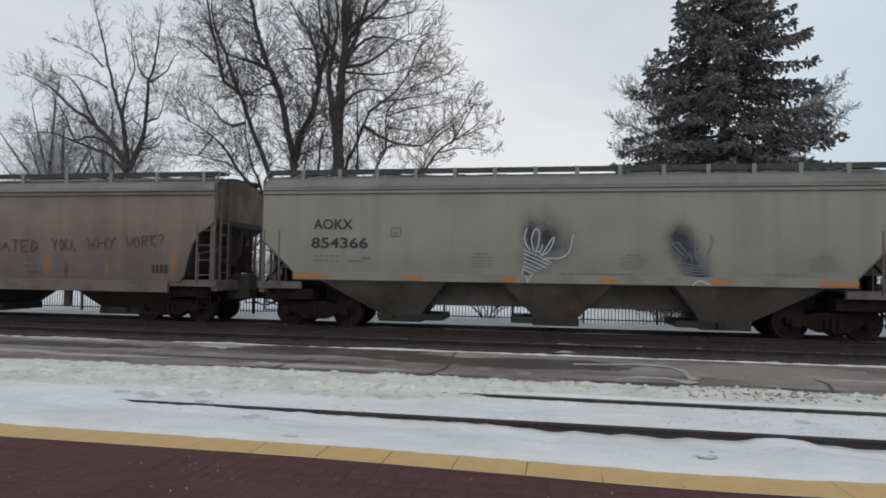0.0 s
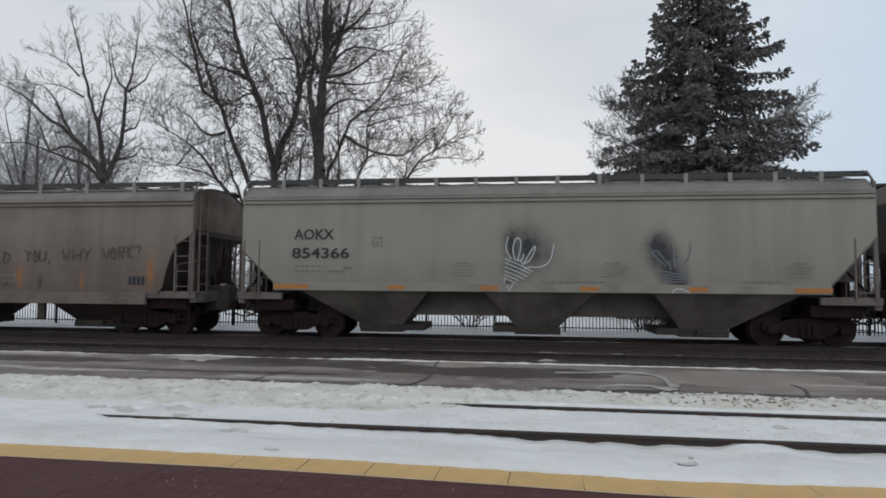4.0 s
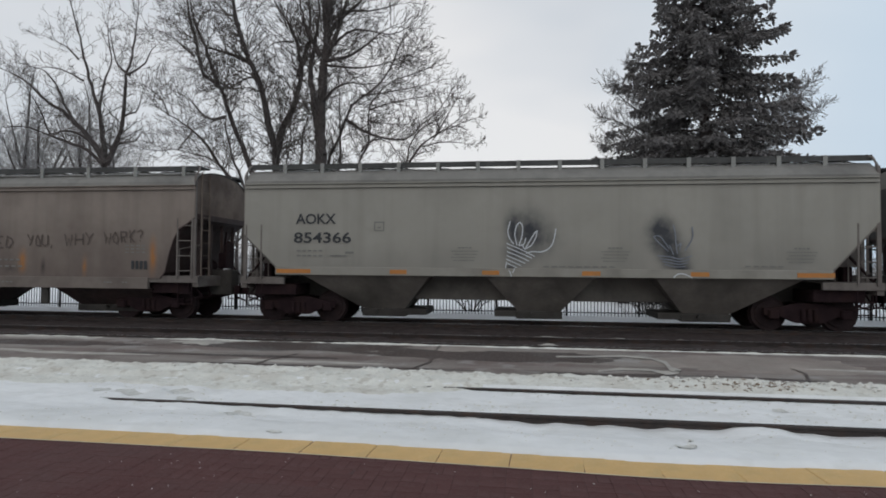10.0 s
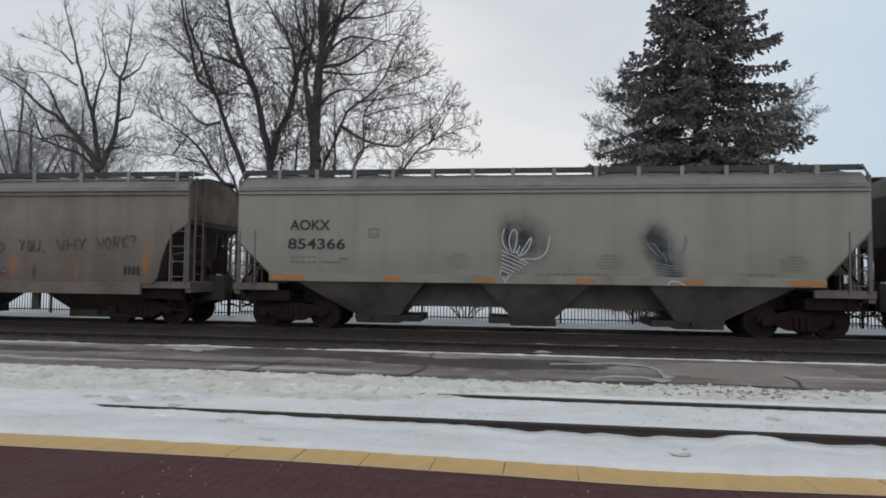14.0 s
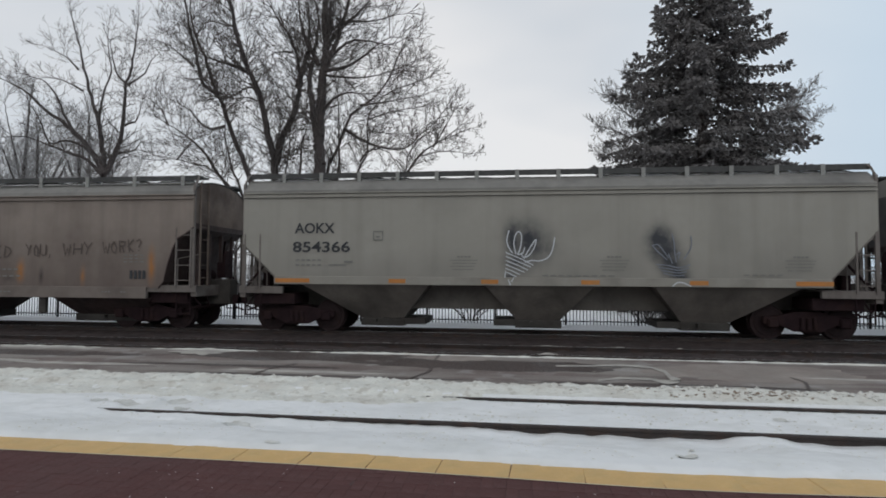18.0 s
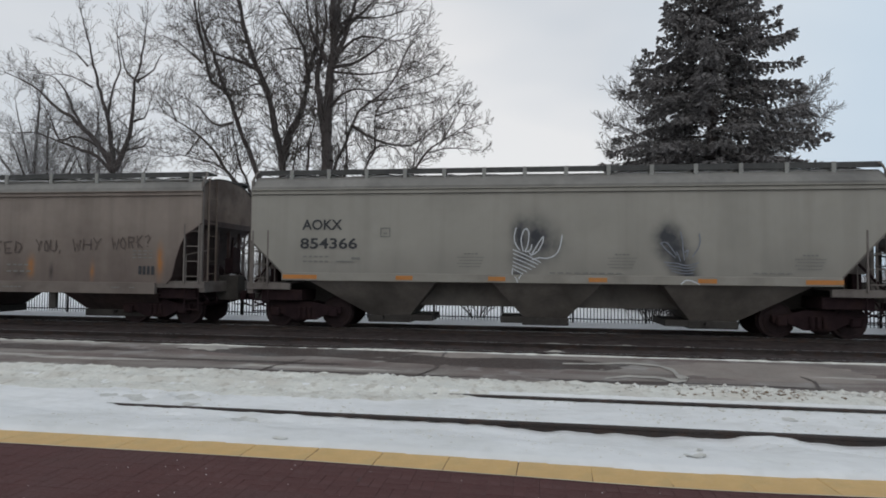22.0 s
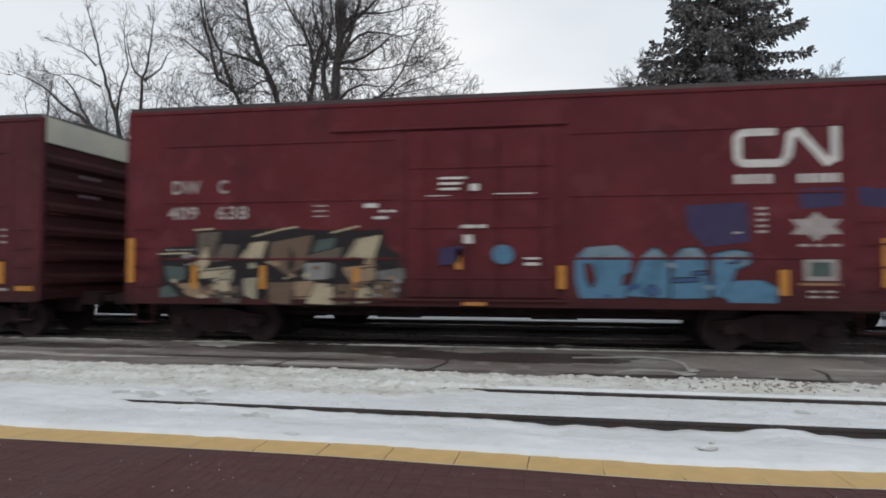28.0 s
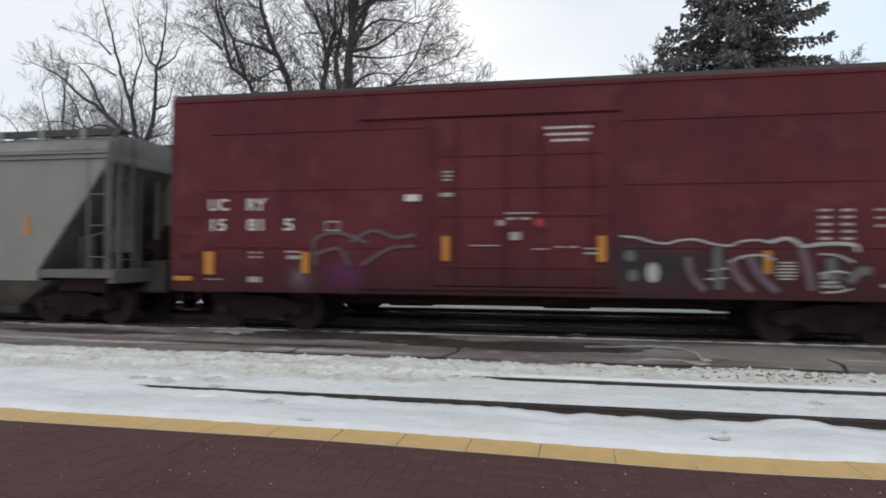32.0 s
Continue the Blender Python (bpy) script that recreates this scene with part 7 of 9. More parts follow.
mural(car, H, -1.6230, [(sp_tan, [(5.14, 1.59), (5.64, 1.67), (5.66, 1.4), (5.22, 1.35)]),
                   (sp_cream, [(5.3, 1.3), (5.5, 1.28), (5.55, 0.93), (5.23, 0.91)]),
                   (sp_umber, [(3.29, 1.34), (3.88, 1.35), (3.8, 0.88), (3.33, 0.91)]),
                   (sp_umber, [(4.8, 1.31), (5.21, 1.32), (5.15, 0.91), (4.78, 0.88)]),
                   (sp_brown, [(2.22, 1.06), (2.67, 1.09), (2.65, 0.89), (2.25, 0.91)]),
                   (sp_silver, [(4.12, 1.75), (4.65, 1.77), (4.62, 1.41), (4.12, 1.4)]),
                   (sp_umber, [(5.62, 1.38), (6.02, 1.38), (6.02, 0.97), (5.63, 0.95)]),
                   (sp_tan, [(1.87, 1.3), (2.09, 1.32), (2.08, 1.06), (1.87, 1.09)])])
shards(car, H, -1.6265, 0.95, 6.3, 0.98, 1.9, 40, [sp_cream, sp_tan, sp_dark, sp_silver, sp_umber, sp_pale, sp_dark], 3, 0.09)
sprayed_line(car, H, [[(1.6, 2.47), (2.05, 2.49)], [(3.0, 2.32), (3.5, 2.44), (3.95, 2.52)], [(4.7, 2.38), (5.3, 2.52)], [(0.75, 1.95), (1.5, 1.97)]], 0.04, sp_cream)
shards(car, H, -1.618, 9.8, 12.6, 1.05, 1.9, 10, [sp_mist, sp_blue, sp_sky], 5, 0.10)
reflect(car, H, [(0.08, 1.33, 2.3, 0.16), (1.6, 1.2, 1.7, 0.12), (3.18, 1.2, 1.7, 0.13), (5.24, 1.2, 1.66, 0.13), (7.39, 1.62, 2.04, 0.12), (9.42, 1.24, 1.70, 0.14), (13.48, 1.14, 1.62, 0.16), (15.2, 1.3, 2.2, 0.10)])
reflect(car, H, [(7.71, 0.90, 0.97, 0.45)], orange_m)


def plain_car(label, u_left, paint, left_words, door):
    car, H = boxcar(label, u_left, paint, True, False, door)
    for text, a, b, z0, z1 in left_words:
        lettering(text, a - H, b - H, z0, z1, PROUD, white_paint, car)
    print_bars(car, H, [(3.55, 3.88, 2.18, 2.21, 1), (3.55, 3.88, 2.36, 2.39, 1), (3.55, 3.58, 2.18, 2.39, 1), (3.85, 3.88, 2.18, 2.39, 1), (1.8, 2.15, 1.70, 1.74, 2), (1.8, 2.15, 1.60, 1.64, 2), (1.8, 2.1, 1.08, 1.20, 1), (2.65, 3.0, 1.72, 1.76, 1),
                        (2.7, 3.0, 1.58, 1.66, 1), (0.75, 1.2, 1.12, 1.15, 3), (14.1, 14.6, 1.12, 1.18, 1), (13.1, 13.45, 1.10, 1.16, 1), (13.1, 13.4, 1.26, 1.36, 1)], dim_white)
    print_bars(car, H, [(a, a + 0.2, 2.50 - 0.13 * i, 2.55 - 0.13 * i, 1) for a in (13.08, 13.45) for i in range(5)] + [(13.98, 14.58, 2.50, 2.55, 3), (13.98, 14.58, 2.36, 2.40, 3), (13.98, 14.58, 2.21, 2.26, 3)], dim_white)
    print_bars(car, H, [(8.1, 9.08, 4.17, 4.22, 7), (8.15, 9.02, 4.04, 4.09, 6), (8.25, 8.95, 3.92, 3.97, 5), (5.3, 5.6, 2.78, 2.92, 1)], white_paint, -1.652)
    print_bars(car, H, [(6.05, 6.3, 2.86, 2.94, 1), (6.1, 6.28, 3.34, 3.38, 1), (6.1, 6.28, 3.26, 3.30, 1), (6.1, 6.25, 3.18, 3.22, 1), (7.2, 7.34, 2.27, 2.38, 1), (7.35, 8.0, 2.50, 2.53, 1), (7.45, 7.66, 1.98, 2.14, 1), (7.4, 7.55, 2.38, 2.43, 1), (7.65, 7.85, 2.38, 2.43, 1),
                        (6.65, 7.25, 1.86, 1.885, 1), (7.9, 8.2, 1.79, 1.815, 1), (8.3, 8.8, 1.83, 1.86, 2), (8.9, 9.15, 1.70, 1.74, 1), (8.9, 9.15, 1.80, 1.83, 1)], dim_white, -1.70)
    bm = B()
    flat(bm, [(8.03 - H + 0.1 * math.cos(0.6283 * i), 2.32 + 0.09 * math.sin(0.6283 * i)) for i in range(10)], -1.70)
    part("red_dot", bm, material("red_sticker", (0.35, 0.02, 0.02), 0.5), car, "small red dot")
    reflect(car, H, [(0.89, 1.24, 1.74, 0.22), (3.12, 1.28, 1.74, 0.14), (6.16, 1.56, 2.06, 0.13), (9.22, 1.56, 2.06, 0.14), (12.25, 1.30, 1.76, 0.13) if "brown" in label else (12.2, 1.35, 1.78, 0.10), (14.39, 1.28, 1.78, 0.24)])
    reflect(car, H, [(0.25, 1.10, 1.20, 0.42), (15.05, 1.12, 1.24, 0.45)])
    return car, H


# second boxcar, plain
plain_car("plain brown-red boxcar with small white stencils", -26.56, paint_coer,
          [("CO", 0.80, 1.32, 2.60, 2.84), ("ER", 1.75, 2.19, 2.60, 2.84), ("17", 0.88, 1.28, 2.13, 2.38), ("33", 1.77, 2.21, 2.13, 2.38), ("50", 2.66, 3.10, 2.13, 2.38)], (5.9, 9.40, 3.7))

# third boxcar
car, H = boxcar("bright oxide red boxcar with turquoise graffiti letters", -44.05, paint_cn, True, True, (6.3, 9.05, 3.75), 15.3)
for a, b in ((0.7, 1.28), (1.6, 2.15), (2.28, 2.85)):
    print_bars(car, H, [(a, b, 1.40, 2.52, 1)], sp_stale, -1.628, "dull dark paint patch")
print_bars(car, H, [(0.68, 1.22, 2.80, 3.24, 1)], sp_stale, -1.628, "dull dark paint patch")
print_bars(car, H, [(0.74, 1.14, 2.88, 3.16, 2), (0.25, 0.62, 2.85, 3.15, 2)], dim_white, -1.632)
for text, a, b in (("40", 0.77, 1.20), ("57", 1.66, 2.10), ("95", 2.33, 2.78)):
    lettering(text, a - H, b - H, 2.23, 2.43, -1.632, white_paint, car)
print_bars(car, H, [(0.75, 1.2, 1.82, 1.87, 1), (1.65, 2.1, 1.82, 1.87, 1), (0.75, 1.2, 1.68, 1.72, 1), (1.65, 2.1, 1.60, 1.64, 1)], white_paint, -1.632)
bm = B()
ribbon(bm, [(x - H, z) for x, z in arc(3.34, 2.54, 0.17, 0.17, 0, 360, 16)], 0.035, -1.628)
part("stencil_ring", bm, dim_white, car, "small pale ring stencil")
print_bars(car, H, [(3.24, 3.44, 2.56, 2.59, 1), (3.24, 3.44, 2.48, 2.51, 1)], dim_white, -1.628)
wordmark(car, H, 11.64, 13.3, 3.15, 3.87)
print_bars(car, H, [(11.13, 11.4, 2.92, 3.03, 1), (11.62, 12.15, 2.92, 3.03, 2), (12.32, 12.85, 2.92, 3.02, 3), (13.08, 13.5, 2.92, 3.03, 2)], white_paint, -1.628)
print_bars(car, H, [(7.92, 8.58, 3.22, 3.26, 1), (8.0, 8.5, 3.10, 3.13, 1), (7.95, 8.5, 2.88, 2.91, 1), (7.92, 8.58, 2.76, 2.79, 1), (7.9, 8.6, 2.64, 2.67, 1), (8.06, 8.5, 1.92, 1.95, 1), (8.1, 8.5, 1.80, 1.83, 1), (8.06, 8.55, 1.66, 1.70, 1), (6.75, 7.3, 2.64, 2.67, 1), (7.1, 7.3, 1.9, 2.1, 1), (7.3, 7.55, 2.15, 2.35, 1), (7.35, 7.6, 2.42, 2.48, 1), (6.75, 7.2, 1.42, 1.45, 1), (7.1, 7.3, 1.72, 1.80, 1)], dim_white, -1.70)
mural(car, H, -1.6325, [(sp_stale, [(2.15, 2.10), (3.1, 1.92), (3.4, 2.2), (4.4, 2.2), (4.6, 1.78), (5.35, 1.62), (5.2, 1.2), (4.6, 0.9), (2.2, 0.92)]),
                   (sp_stale, [(5.45, 2.15), (5.95, 2.15), (5.95, 1.78), (5.45, 1.75)])])
mural(car, H, -1.6336, [(sp_olive, [(2.21, 2.09), (2.45, 2.14), (2.86, 1.14), (2.54, 1.14), (2.32, 1.46)]),
                   (sp_olive, [(2.17, 1.41), (2.41, 1.46), (2.86, 1.06), (2.76, 0.95), (2.24, 0.96)]),
                   (sp_cream, [(3.2, 1.46), (3.48, 1.38), (3.91, 0.88), (3.56, 0.88), (3.18, 1.22)]),
                   (sp_cream, [(3.18, 1.82), (3.47, 2.14), (3.75, 2.06), (3.39, 1.89), (3.36, 1.64)]),
                   (sp_pale, [(3.36, 1.64), (3.64, 1.5), (4.02, 1.5), (4.2, 1.66), (4.34, 1.62), (4.22, 1.39), (3.53, 1.35)]),
                   (sp_olive, [(3.72, 2.26), (4.38, 2.25), (4.56, 1.86), (4.38, 1.73), (4.09, 1.92), (4.01, 2.18)])])
mural(car, H, -1.6362, [(sp_green, [(4.28, 1.82), (4.44, 1.74), (4.47, 1.39), (4.26, 1.37)]),
                   (sp_olive, [(4.71, 1.67), (5.22, 1.55), (5.09, 1.28), (4.9, 1.38), (4.67, 1.5)]),
                   (sp_cream, [(4.9, 1.38), (5.09, 1.28), (4.69, 0.88), (4.39, 0.88)]),
                   (sp_pale, [(3.67, 1.13), (4.1, 1.2), (4.44, 1.34), (4.48, 1.14), (4.1, 0.93), (3.81, 0.98)]),
                   (sp_dark, [(3.7, 1.13), (3.89, 1.17), (4.08, 1.1), (3.9, 1.01)]),
                   (sp_cream, [(1.36, 1.28), (1.63, 1.33), (1.68, 1.01), (1.32, 0.97)])])
mural(car, H, -1.6270, [(sp_cyan, [(9.29, 2.39), (10.48, 2.46), (10.49, 2.2), (9.28, 2.06)]),
                   (sp_cyan, [(9.96, 2.1), (10.49, 2.21), (10.08, 1.39), (9.56, 1.2), (9.32, 1.22)]),
                   (sp_cyan, [(9.32, 1.23), (10.07, 1.4), (10.64, 1.38), (10.6, 0.98), (9.35, 0.93)]),
                   (sp_blue, [(9.37, 2.27), (9.89, 2.29), (9.79, 2.08), (9.37, 2.08)]),
                   (sp_slate, [(9.96, 2.21), (10.24, 2.21), (10.2, 1.95), (9.95, 1.83)]),
                   (sp_blue, [(9.36, 1.22), (9.89, 1.26), (9.84, 1.01), (9.38, 1.01)]),
                   (sp_blue, [(10.26, 1.27), (10.61, 1.26), (10.59, 1.02), (10.26, 1.01)]),
                   (sp_orange, [(9.46, 1.73), (9.85, 1.85), (9.74, 1.49), (9.56, 1.44)]),
                   (sp_green, [(10.42, 1.92), (10.65, 1.88), (10.62, 1.36), (10.26, 1.36)]),
                   (sp_green, [(8.83, 1.53), (9.28, 1.66), (9.32, 1.37), (8.92, 1.18)]),
                   (sp_mauve, [(10.68, 2.28), (10.86, 2.39), (10.81, 1.42), (10.69, 1.12)])])
mural(car, H, -1.6306, [(sp_cyan, [(10.99, 2.39), (11.47, 2.42), (12.26, 1.15), (12.22, 0.9), (11.81, 0.92), (11.7, 1.27), (11.28, 1.27), (11.19, 0.95), (10.67, 0.95), (10.89, 1.85)]),
                   (sp_slate, [(11.19, 1.81), (11.4, 1.92), (11.53, 1.49), (11.19, 1.45)]),
                   (sp_blue, [(11.08, 1.83), (11.19, 2.06), (11.4, 2.1), (11.33, 1.98), (11.2, 1.85), (11.17, 1.46), (11.07, 1.45)]),
                   (sp_blue, [(11.12, 1.39), (11.66, 1.41), (11.62, 1.28), (11.15, 1.21)]),
                   (sp_purple, [(11.15, 1.14), (11.59, 1.17), (11.59, 0.96), (11.15, 0.95)]),
                   (sp_green, [(11.6, 2.59), (12.05, 2.62), (11.99, 1.57), (11.71, 2.12)]),
                   (sp_orange, [(11.94, 2.37), (12.16, 2.41), (12.12, 1.55), (11.96, 1.69)])])
mural(car, H, -1.6336, [(sp_cyan, [(12.26, 2.37), (12.75, 2.43), (13.08, 2.33), (13.07, 1.62), (12.73, 1.42), (12.48, 1.15), (12.4, 0.93), (12.21, 0.97)]),
                   (sp_blue, [(12.36, 2.18), (12.63, 2.29), (12.56, 2.01), (12.41, 1.67), (12.3, 1.69)]),
                   (sp_slate, [(12.58, 2.12), (12.85, 2.17), (12.88, 1.87), (12.65, 1.8)]),
                   (sp_mauve, [(12.6, 1.25), (13.0, 1.29), (12.99, 0.93), (12.57, 0.93)]),
                   (sp_cyan, [(12.9, 1.85), (13.07, 1.85), (13.06, 1.02), (12.91, 1.03)])])
mural(car, H, -1.627 - 0.0060, [(sp_cyan, [(13.64, 2.34), (13.89, 2.38), (13.94, 1.06), (13.65, 1.05)]),
                   (sp_blue, [(13.67, 1.7), (13.92, 1.74), (13.94, 1.31), (13.66, 1.3)]),
                   (sp_orange, [(14.38, 2.21), (14.57, 2.24), (14.41, 1.36)]),
                   (sp_green, [(14.04, 1.18), (14.58, 1.8), (14.59, 0.98), (14.01, 0.97)])])
shards(car, H, -1.640, 2.1, 4.9, 1.0, 2.0, 14, [sp_cream, sp_dark, sp_stale, sp_olive, sp_dark], 15, 0.07)
shards(car, H, -1.637, 9.2, 12.9, 1.0, 2.1, 26, [sp_blue, sp_cyan, sp_green, sp_slate, sp_dark, sp_mauve, sp_mist], 21, 0.08)
sprayed_line(car, H, [[(9.27, 2.41), (9.78, 2.43), (10.48, 2.48)], [(11.01, 2.41), (11.47, 2.43)], [(12.29, 2.38), (12.75, 2.45), (13.08, 2.34)]], 0.05, sp_mist)
for a, b, z0, z1 in ((12.25, 12.75, 1.35, 1.75), (13.15, 13.55, 1.25, 2.5), (13.75, 14.1, 1.30, 2.50)):
    print_bars(car, H, [(a, b, z0, z1, 1)], sp_dark, -1.642)
print_bars(car, H, [(13.2, 13.5, 2.42 - 0.14 * i, 2.47 - 0.14 * i, 2) for i in range(6)] + [(13.8, 14.08, 2.35, 2.42, 1), (13.8, 14.08, 1.75, 2.0, 1), (13.75, 14.1, 1.20, 1.26, 1), (12.3, 12.7, 1.62, 1.66, 1), (12.3, 12.7, 1.52, 1.55, 1)], dim_white, -1.646)
for a in (14.1, 14.38, 14.62, 14.86):
    bm = B()
    ribbon(bm, [(a - H, 2.62), (a + 0.08 - H, 2.9), (a + 0.2 - H, 2.68)], 0.04, -1.628)
    part("scrawl", bm, dim_white, car, "pale scrawled tag")
reflect(car, H, [(0.47, 1.45, 2.0, 0.14), (3.13, 1.45, 1.95, 0.15), (5.7, 1.35, 1.85, 0.12), (6.74, 1.6, 2.05, 0.16)])
reflect(car, H, [(0.3, 1.36, 1.44, 0.45), (13.35, 1.38, 1.50, 0.40)])

# fourth boxcar, faded maroon with a shield
car, H = boxcar("faded maroon boxcar with gold lettering bars and silver graffiti", -61.7, paint_wc, False, True, (6.0, 9.5, 3.7))
for a, b in ((9.84, 10.2), (10.55, 10.68), (10.75, 11.0), (11.32, 11.58), (12.0, 12.25), (12.62, 12.9), (13.35, 13.62), (13.68, 13.76), (14.08, 14.36)):
    print_bars(car, H, [(a, b, 3.97, 4.31, 2 if b - a > 0.2 else 1)], gold_paint, -1.628, "worn gold lettering bar")
for a in (10.04, 10.65, 11.3, 12.0, 12.68, 13.45, 14.07):
    print_bars(car, H, [(a, a + 0.27, 3.42, 3.76, 2)], gold_paint, -1.628, "worn gold lettering bar")
bm = B()
shield = [(1.52, 4.40), (1.80, 4.33), (2.10, 4.42), (2.42, 4.33), (2.72, 4.38), (2.70, 3.75), (2.55, 3.40), (2.11, 3.20), (1.68, 3.40), (1.53, 3.75), (1.52, 4.40)]
ribbon(bm, [(x - H, z) for x, z in shield], 0.07, -1.628)
part("shield_outline", bm, gold_paint, car, "worn gold shield outline")
bm = B()
flat(bm, [(x - H, z) for x, z in shield[:-1]], -1.626)
part("shield", bm, material("shield_brown", (0.12, 0.045, 0.04), 0.6, var=0.15), car, "brown shield emblem")
bm = B()
flat(bm, [(x - H, z) for x, z in [(0.68, 0.92), (0.83, 2.14), (2.92, 2.36), (3.57, 2.14), (4.31, 2.34), (5.21, 2.32), (6.60, 2.34), (6.75, 1.64), (6.60, 0.92), (2.02, 0.92)]], -1.6262)
part("sprayed_field", bm, sp_ash, car)
patchy = material("patchy_silver_aerosol", (0.19, 0.18, 0.165), 0.65, spec=0.2, var=0.3, scale=3.0, fine=10, stain=((0.06, 0.055, 0.05), 0.85, 1.6))
gleam = material("pale_edge_aerosol", (0.33, 0.33, 0.31), 0.65, var=0.3, scale=4, fine=20, stain=((0.10, 0.09, 0.085), 0.8, 2.2))
FAT = [[(2.07, 1.12), (2.20, 1.12), (2.52, 1.32), (2.84, 1.12), (3.10, 1.12)],
       [(3.14, 2.09), (3.12, 1.54), (3.30, 1.12), (3.24, 1.12)],
       [(3.07, 2.09), (3.60, 1.92), (4.09, 2.08), (4.19, 1.52)],
       [(3.74, 1.12), (3.58, 1.14), (3.75, 1.44), (4.09, 1.42), (4.23, 1.12), (4.05, 1.12), (3.74, 1.12)],
       [(5.06, 2.12), (4.51, 2.12), (4.45, 1.80), (4.96, 1.72), (5.27, 1.44), (5.06, 1.14), (4.69, 1.12)],
       [(5.61, 2.12), (6.20, 2.12), (6.22, 1.86)],
       [(5.88, 2.04), (5.92, 1.44), (5.88, 1.12)],
       [(5.21, 1.12), (5.43, 1.12), (5.73, 1.12)],
       [(1.75, 1.69), (1.69, 1.12), (1.98, 1.12)],
       [(2.20, 1.74), (2.12, 1.28)],
       [(1.23, 2.44), (1.48, 2.29)],
       [(1.97, 2.39), (2.24, 2.40)],
       [(1.13, 1.84), (1.03, 1.49)],
       [(6.50, 2.04), (6.36, 1.49), (6.60, 1.12)]]
GLEAM = [[(1.98, 1.02), (2.20, 1.26), (2.52, 1.46), (2.72, 1.38)],
         [(3.00, 2.22), (3.04, 1.74)],
         [(3.14, 2.24), (3.60, 2.06), (4.06, 2.22)],
         [(3.50, 1.24), (3.72, 1.58), (4.06, 1.58)],
         [(5.09, 2.26), (4.41, 2.26), (4.35, 1.89)],
         [(4.47, 1.58), (5.01, 1.60), (5.21, 1.42)],
         [(5.57, 2.26), (6.15, 2.28)],
         [(5.73, 1.99), (5.76, 1.39)],
         [(5.26, 1.08), (5.46, 1.26)],
         [(3.34, 1.72), (3.72, 1.70), (3.85, 1.78)],
         [(1.63, 1.68), (1.59, 1.14)],
         [(4.61, 1.84), (5.21, 1.96), (5.33, 1.84)],
         [(6.20, 1.49), (6.00, 1.04)],
         [(6.48, 1.26), (6.60, 1.02)]]
for n, pts in enumerate(FAT):
    w = 0.26 if n < 8 else 0.17
    for wide, mat in ((w + 0.12, sp_dark), (w, (patchy, patchy, sp_mauve, patchy)[n % 4])):
        bm = B()
        ribbon(bm, curve([(x - H, z) for x, z in pts]), wide, -1.628 - 0.0013 * n - 0.0004 * (mat is not sp_dark), lift=False)
        part("sprayed_stroke", bm, mat, car)
for pts in GLEAM:
    bm = B()
    ribbon(bm, curve([(x - H, z) for x, z in pts]), 0.045, -1.648, lift=False)
    part("sprayed_gleam", bm, gleam, car)
mural(car, H, -1.649, [(sp_blue, [(2.46, 1.79), (2.68, 1.79), (2.64, 1.42), (2.44, 1.38)]), (sp_blue, [(4.31, 1.96), (4.49, 1.96), (4.47, 1.64), (4.29, 1.60)]), (sp_teal, [(4.41, 1.74), (4.61, 1.74), (4.59, 1.49), (4.43, 1.52)])])
mural(car, H, -1.627 - 0.0068, [(sp_navy, [(6.19, 1.31), (7.01, 1.68), (7.19, 0.89), (6.02, 0.87)]),
                   (sp_navy, [(0.91, 1.64), (1.32, 1.69), (1.39, 0.97), (0.61, 0.96)])])
shards(car, H, -1.6505, 1.2, 6.4, 1.02, 2.2, 26, [sp_silver, sp_ash, sp_dark, sp_grey], 33, 0.07)
print_bars(car, H, [(0.84, 2.72, 1.78, 2.12, 1)], sp_dark, -1.658, "dark number panel")
for text, a, b in (("21", 0.93, 1.26), ("53", 1.56, 1.96), ("5", 2.40, 2.60)):
    lettering(text, a - H, b - H, 1.84, 2.06, -1.662, white_paint, car)
print_bars(car, H, [(2.0, 2.3, 2.18, 2.36, 1), (1.0, 1.25, 2.25, 2.42, 1), (4.75, 4.92, 2.9, 2.98, 1), (14.05, 14.6, 1.66, 2.0, 1), (13.4, 14.5, 2.10, 2.13, 4)], dim_white, -1.628)
print_bars(car, H, [(14.12, 14.52, 1.74, 1.94, 1)], sp_dark, -1.632)
print_bars(car, H, [(8.07, 8.83, 4.36, 4.45, 5), (8.12, 8.8, 4.22, 4.30, 4)], white_paint, -1.652)
print_bars(car, H, [(7.55, 7.75, 1.85, 2.1, 1), (7.5, 7.95, 2.15, 2.35, 3), (8.1, 8.6, 1.7, 1.95, 1), (8.05, 8.5, 2.0, 2.1, 2), (6.95, 7.1, 1.72, 1.78, 1), (6.3, 6.5, 3.1, 3.22, 1)], dim_white, -1.70)
for i in range(6):
    a = 13.35 + 0.2 * i
    bm = B()
    ribbon(bm, [(x - H, z) for x, z in arc(a + 0.1, 2.38 + 0.05 * math.sin(i * 2), 0.11, 0.13, 200 - 30 * i, 520, 8)], 0.05, -1.628)
    part("scrawl", bm, dim_white, car, "pale looping tag")
spray(paint_wc, [(x - H, z, 0.8, 0.85, 0.6) for x, z in ((10.1, 1.5), (10.8, 1.85), (11.3, 1.4), (11.9, 1.9), (12.5, 1.5), (13.0, 1.8))], (0.115, 0.104, 0.096))
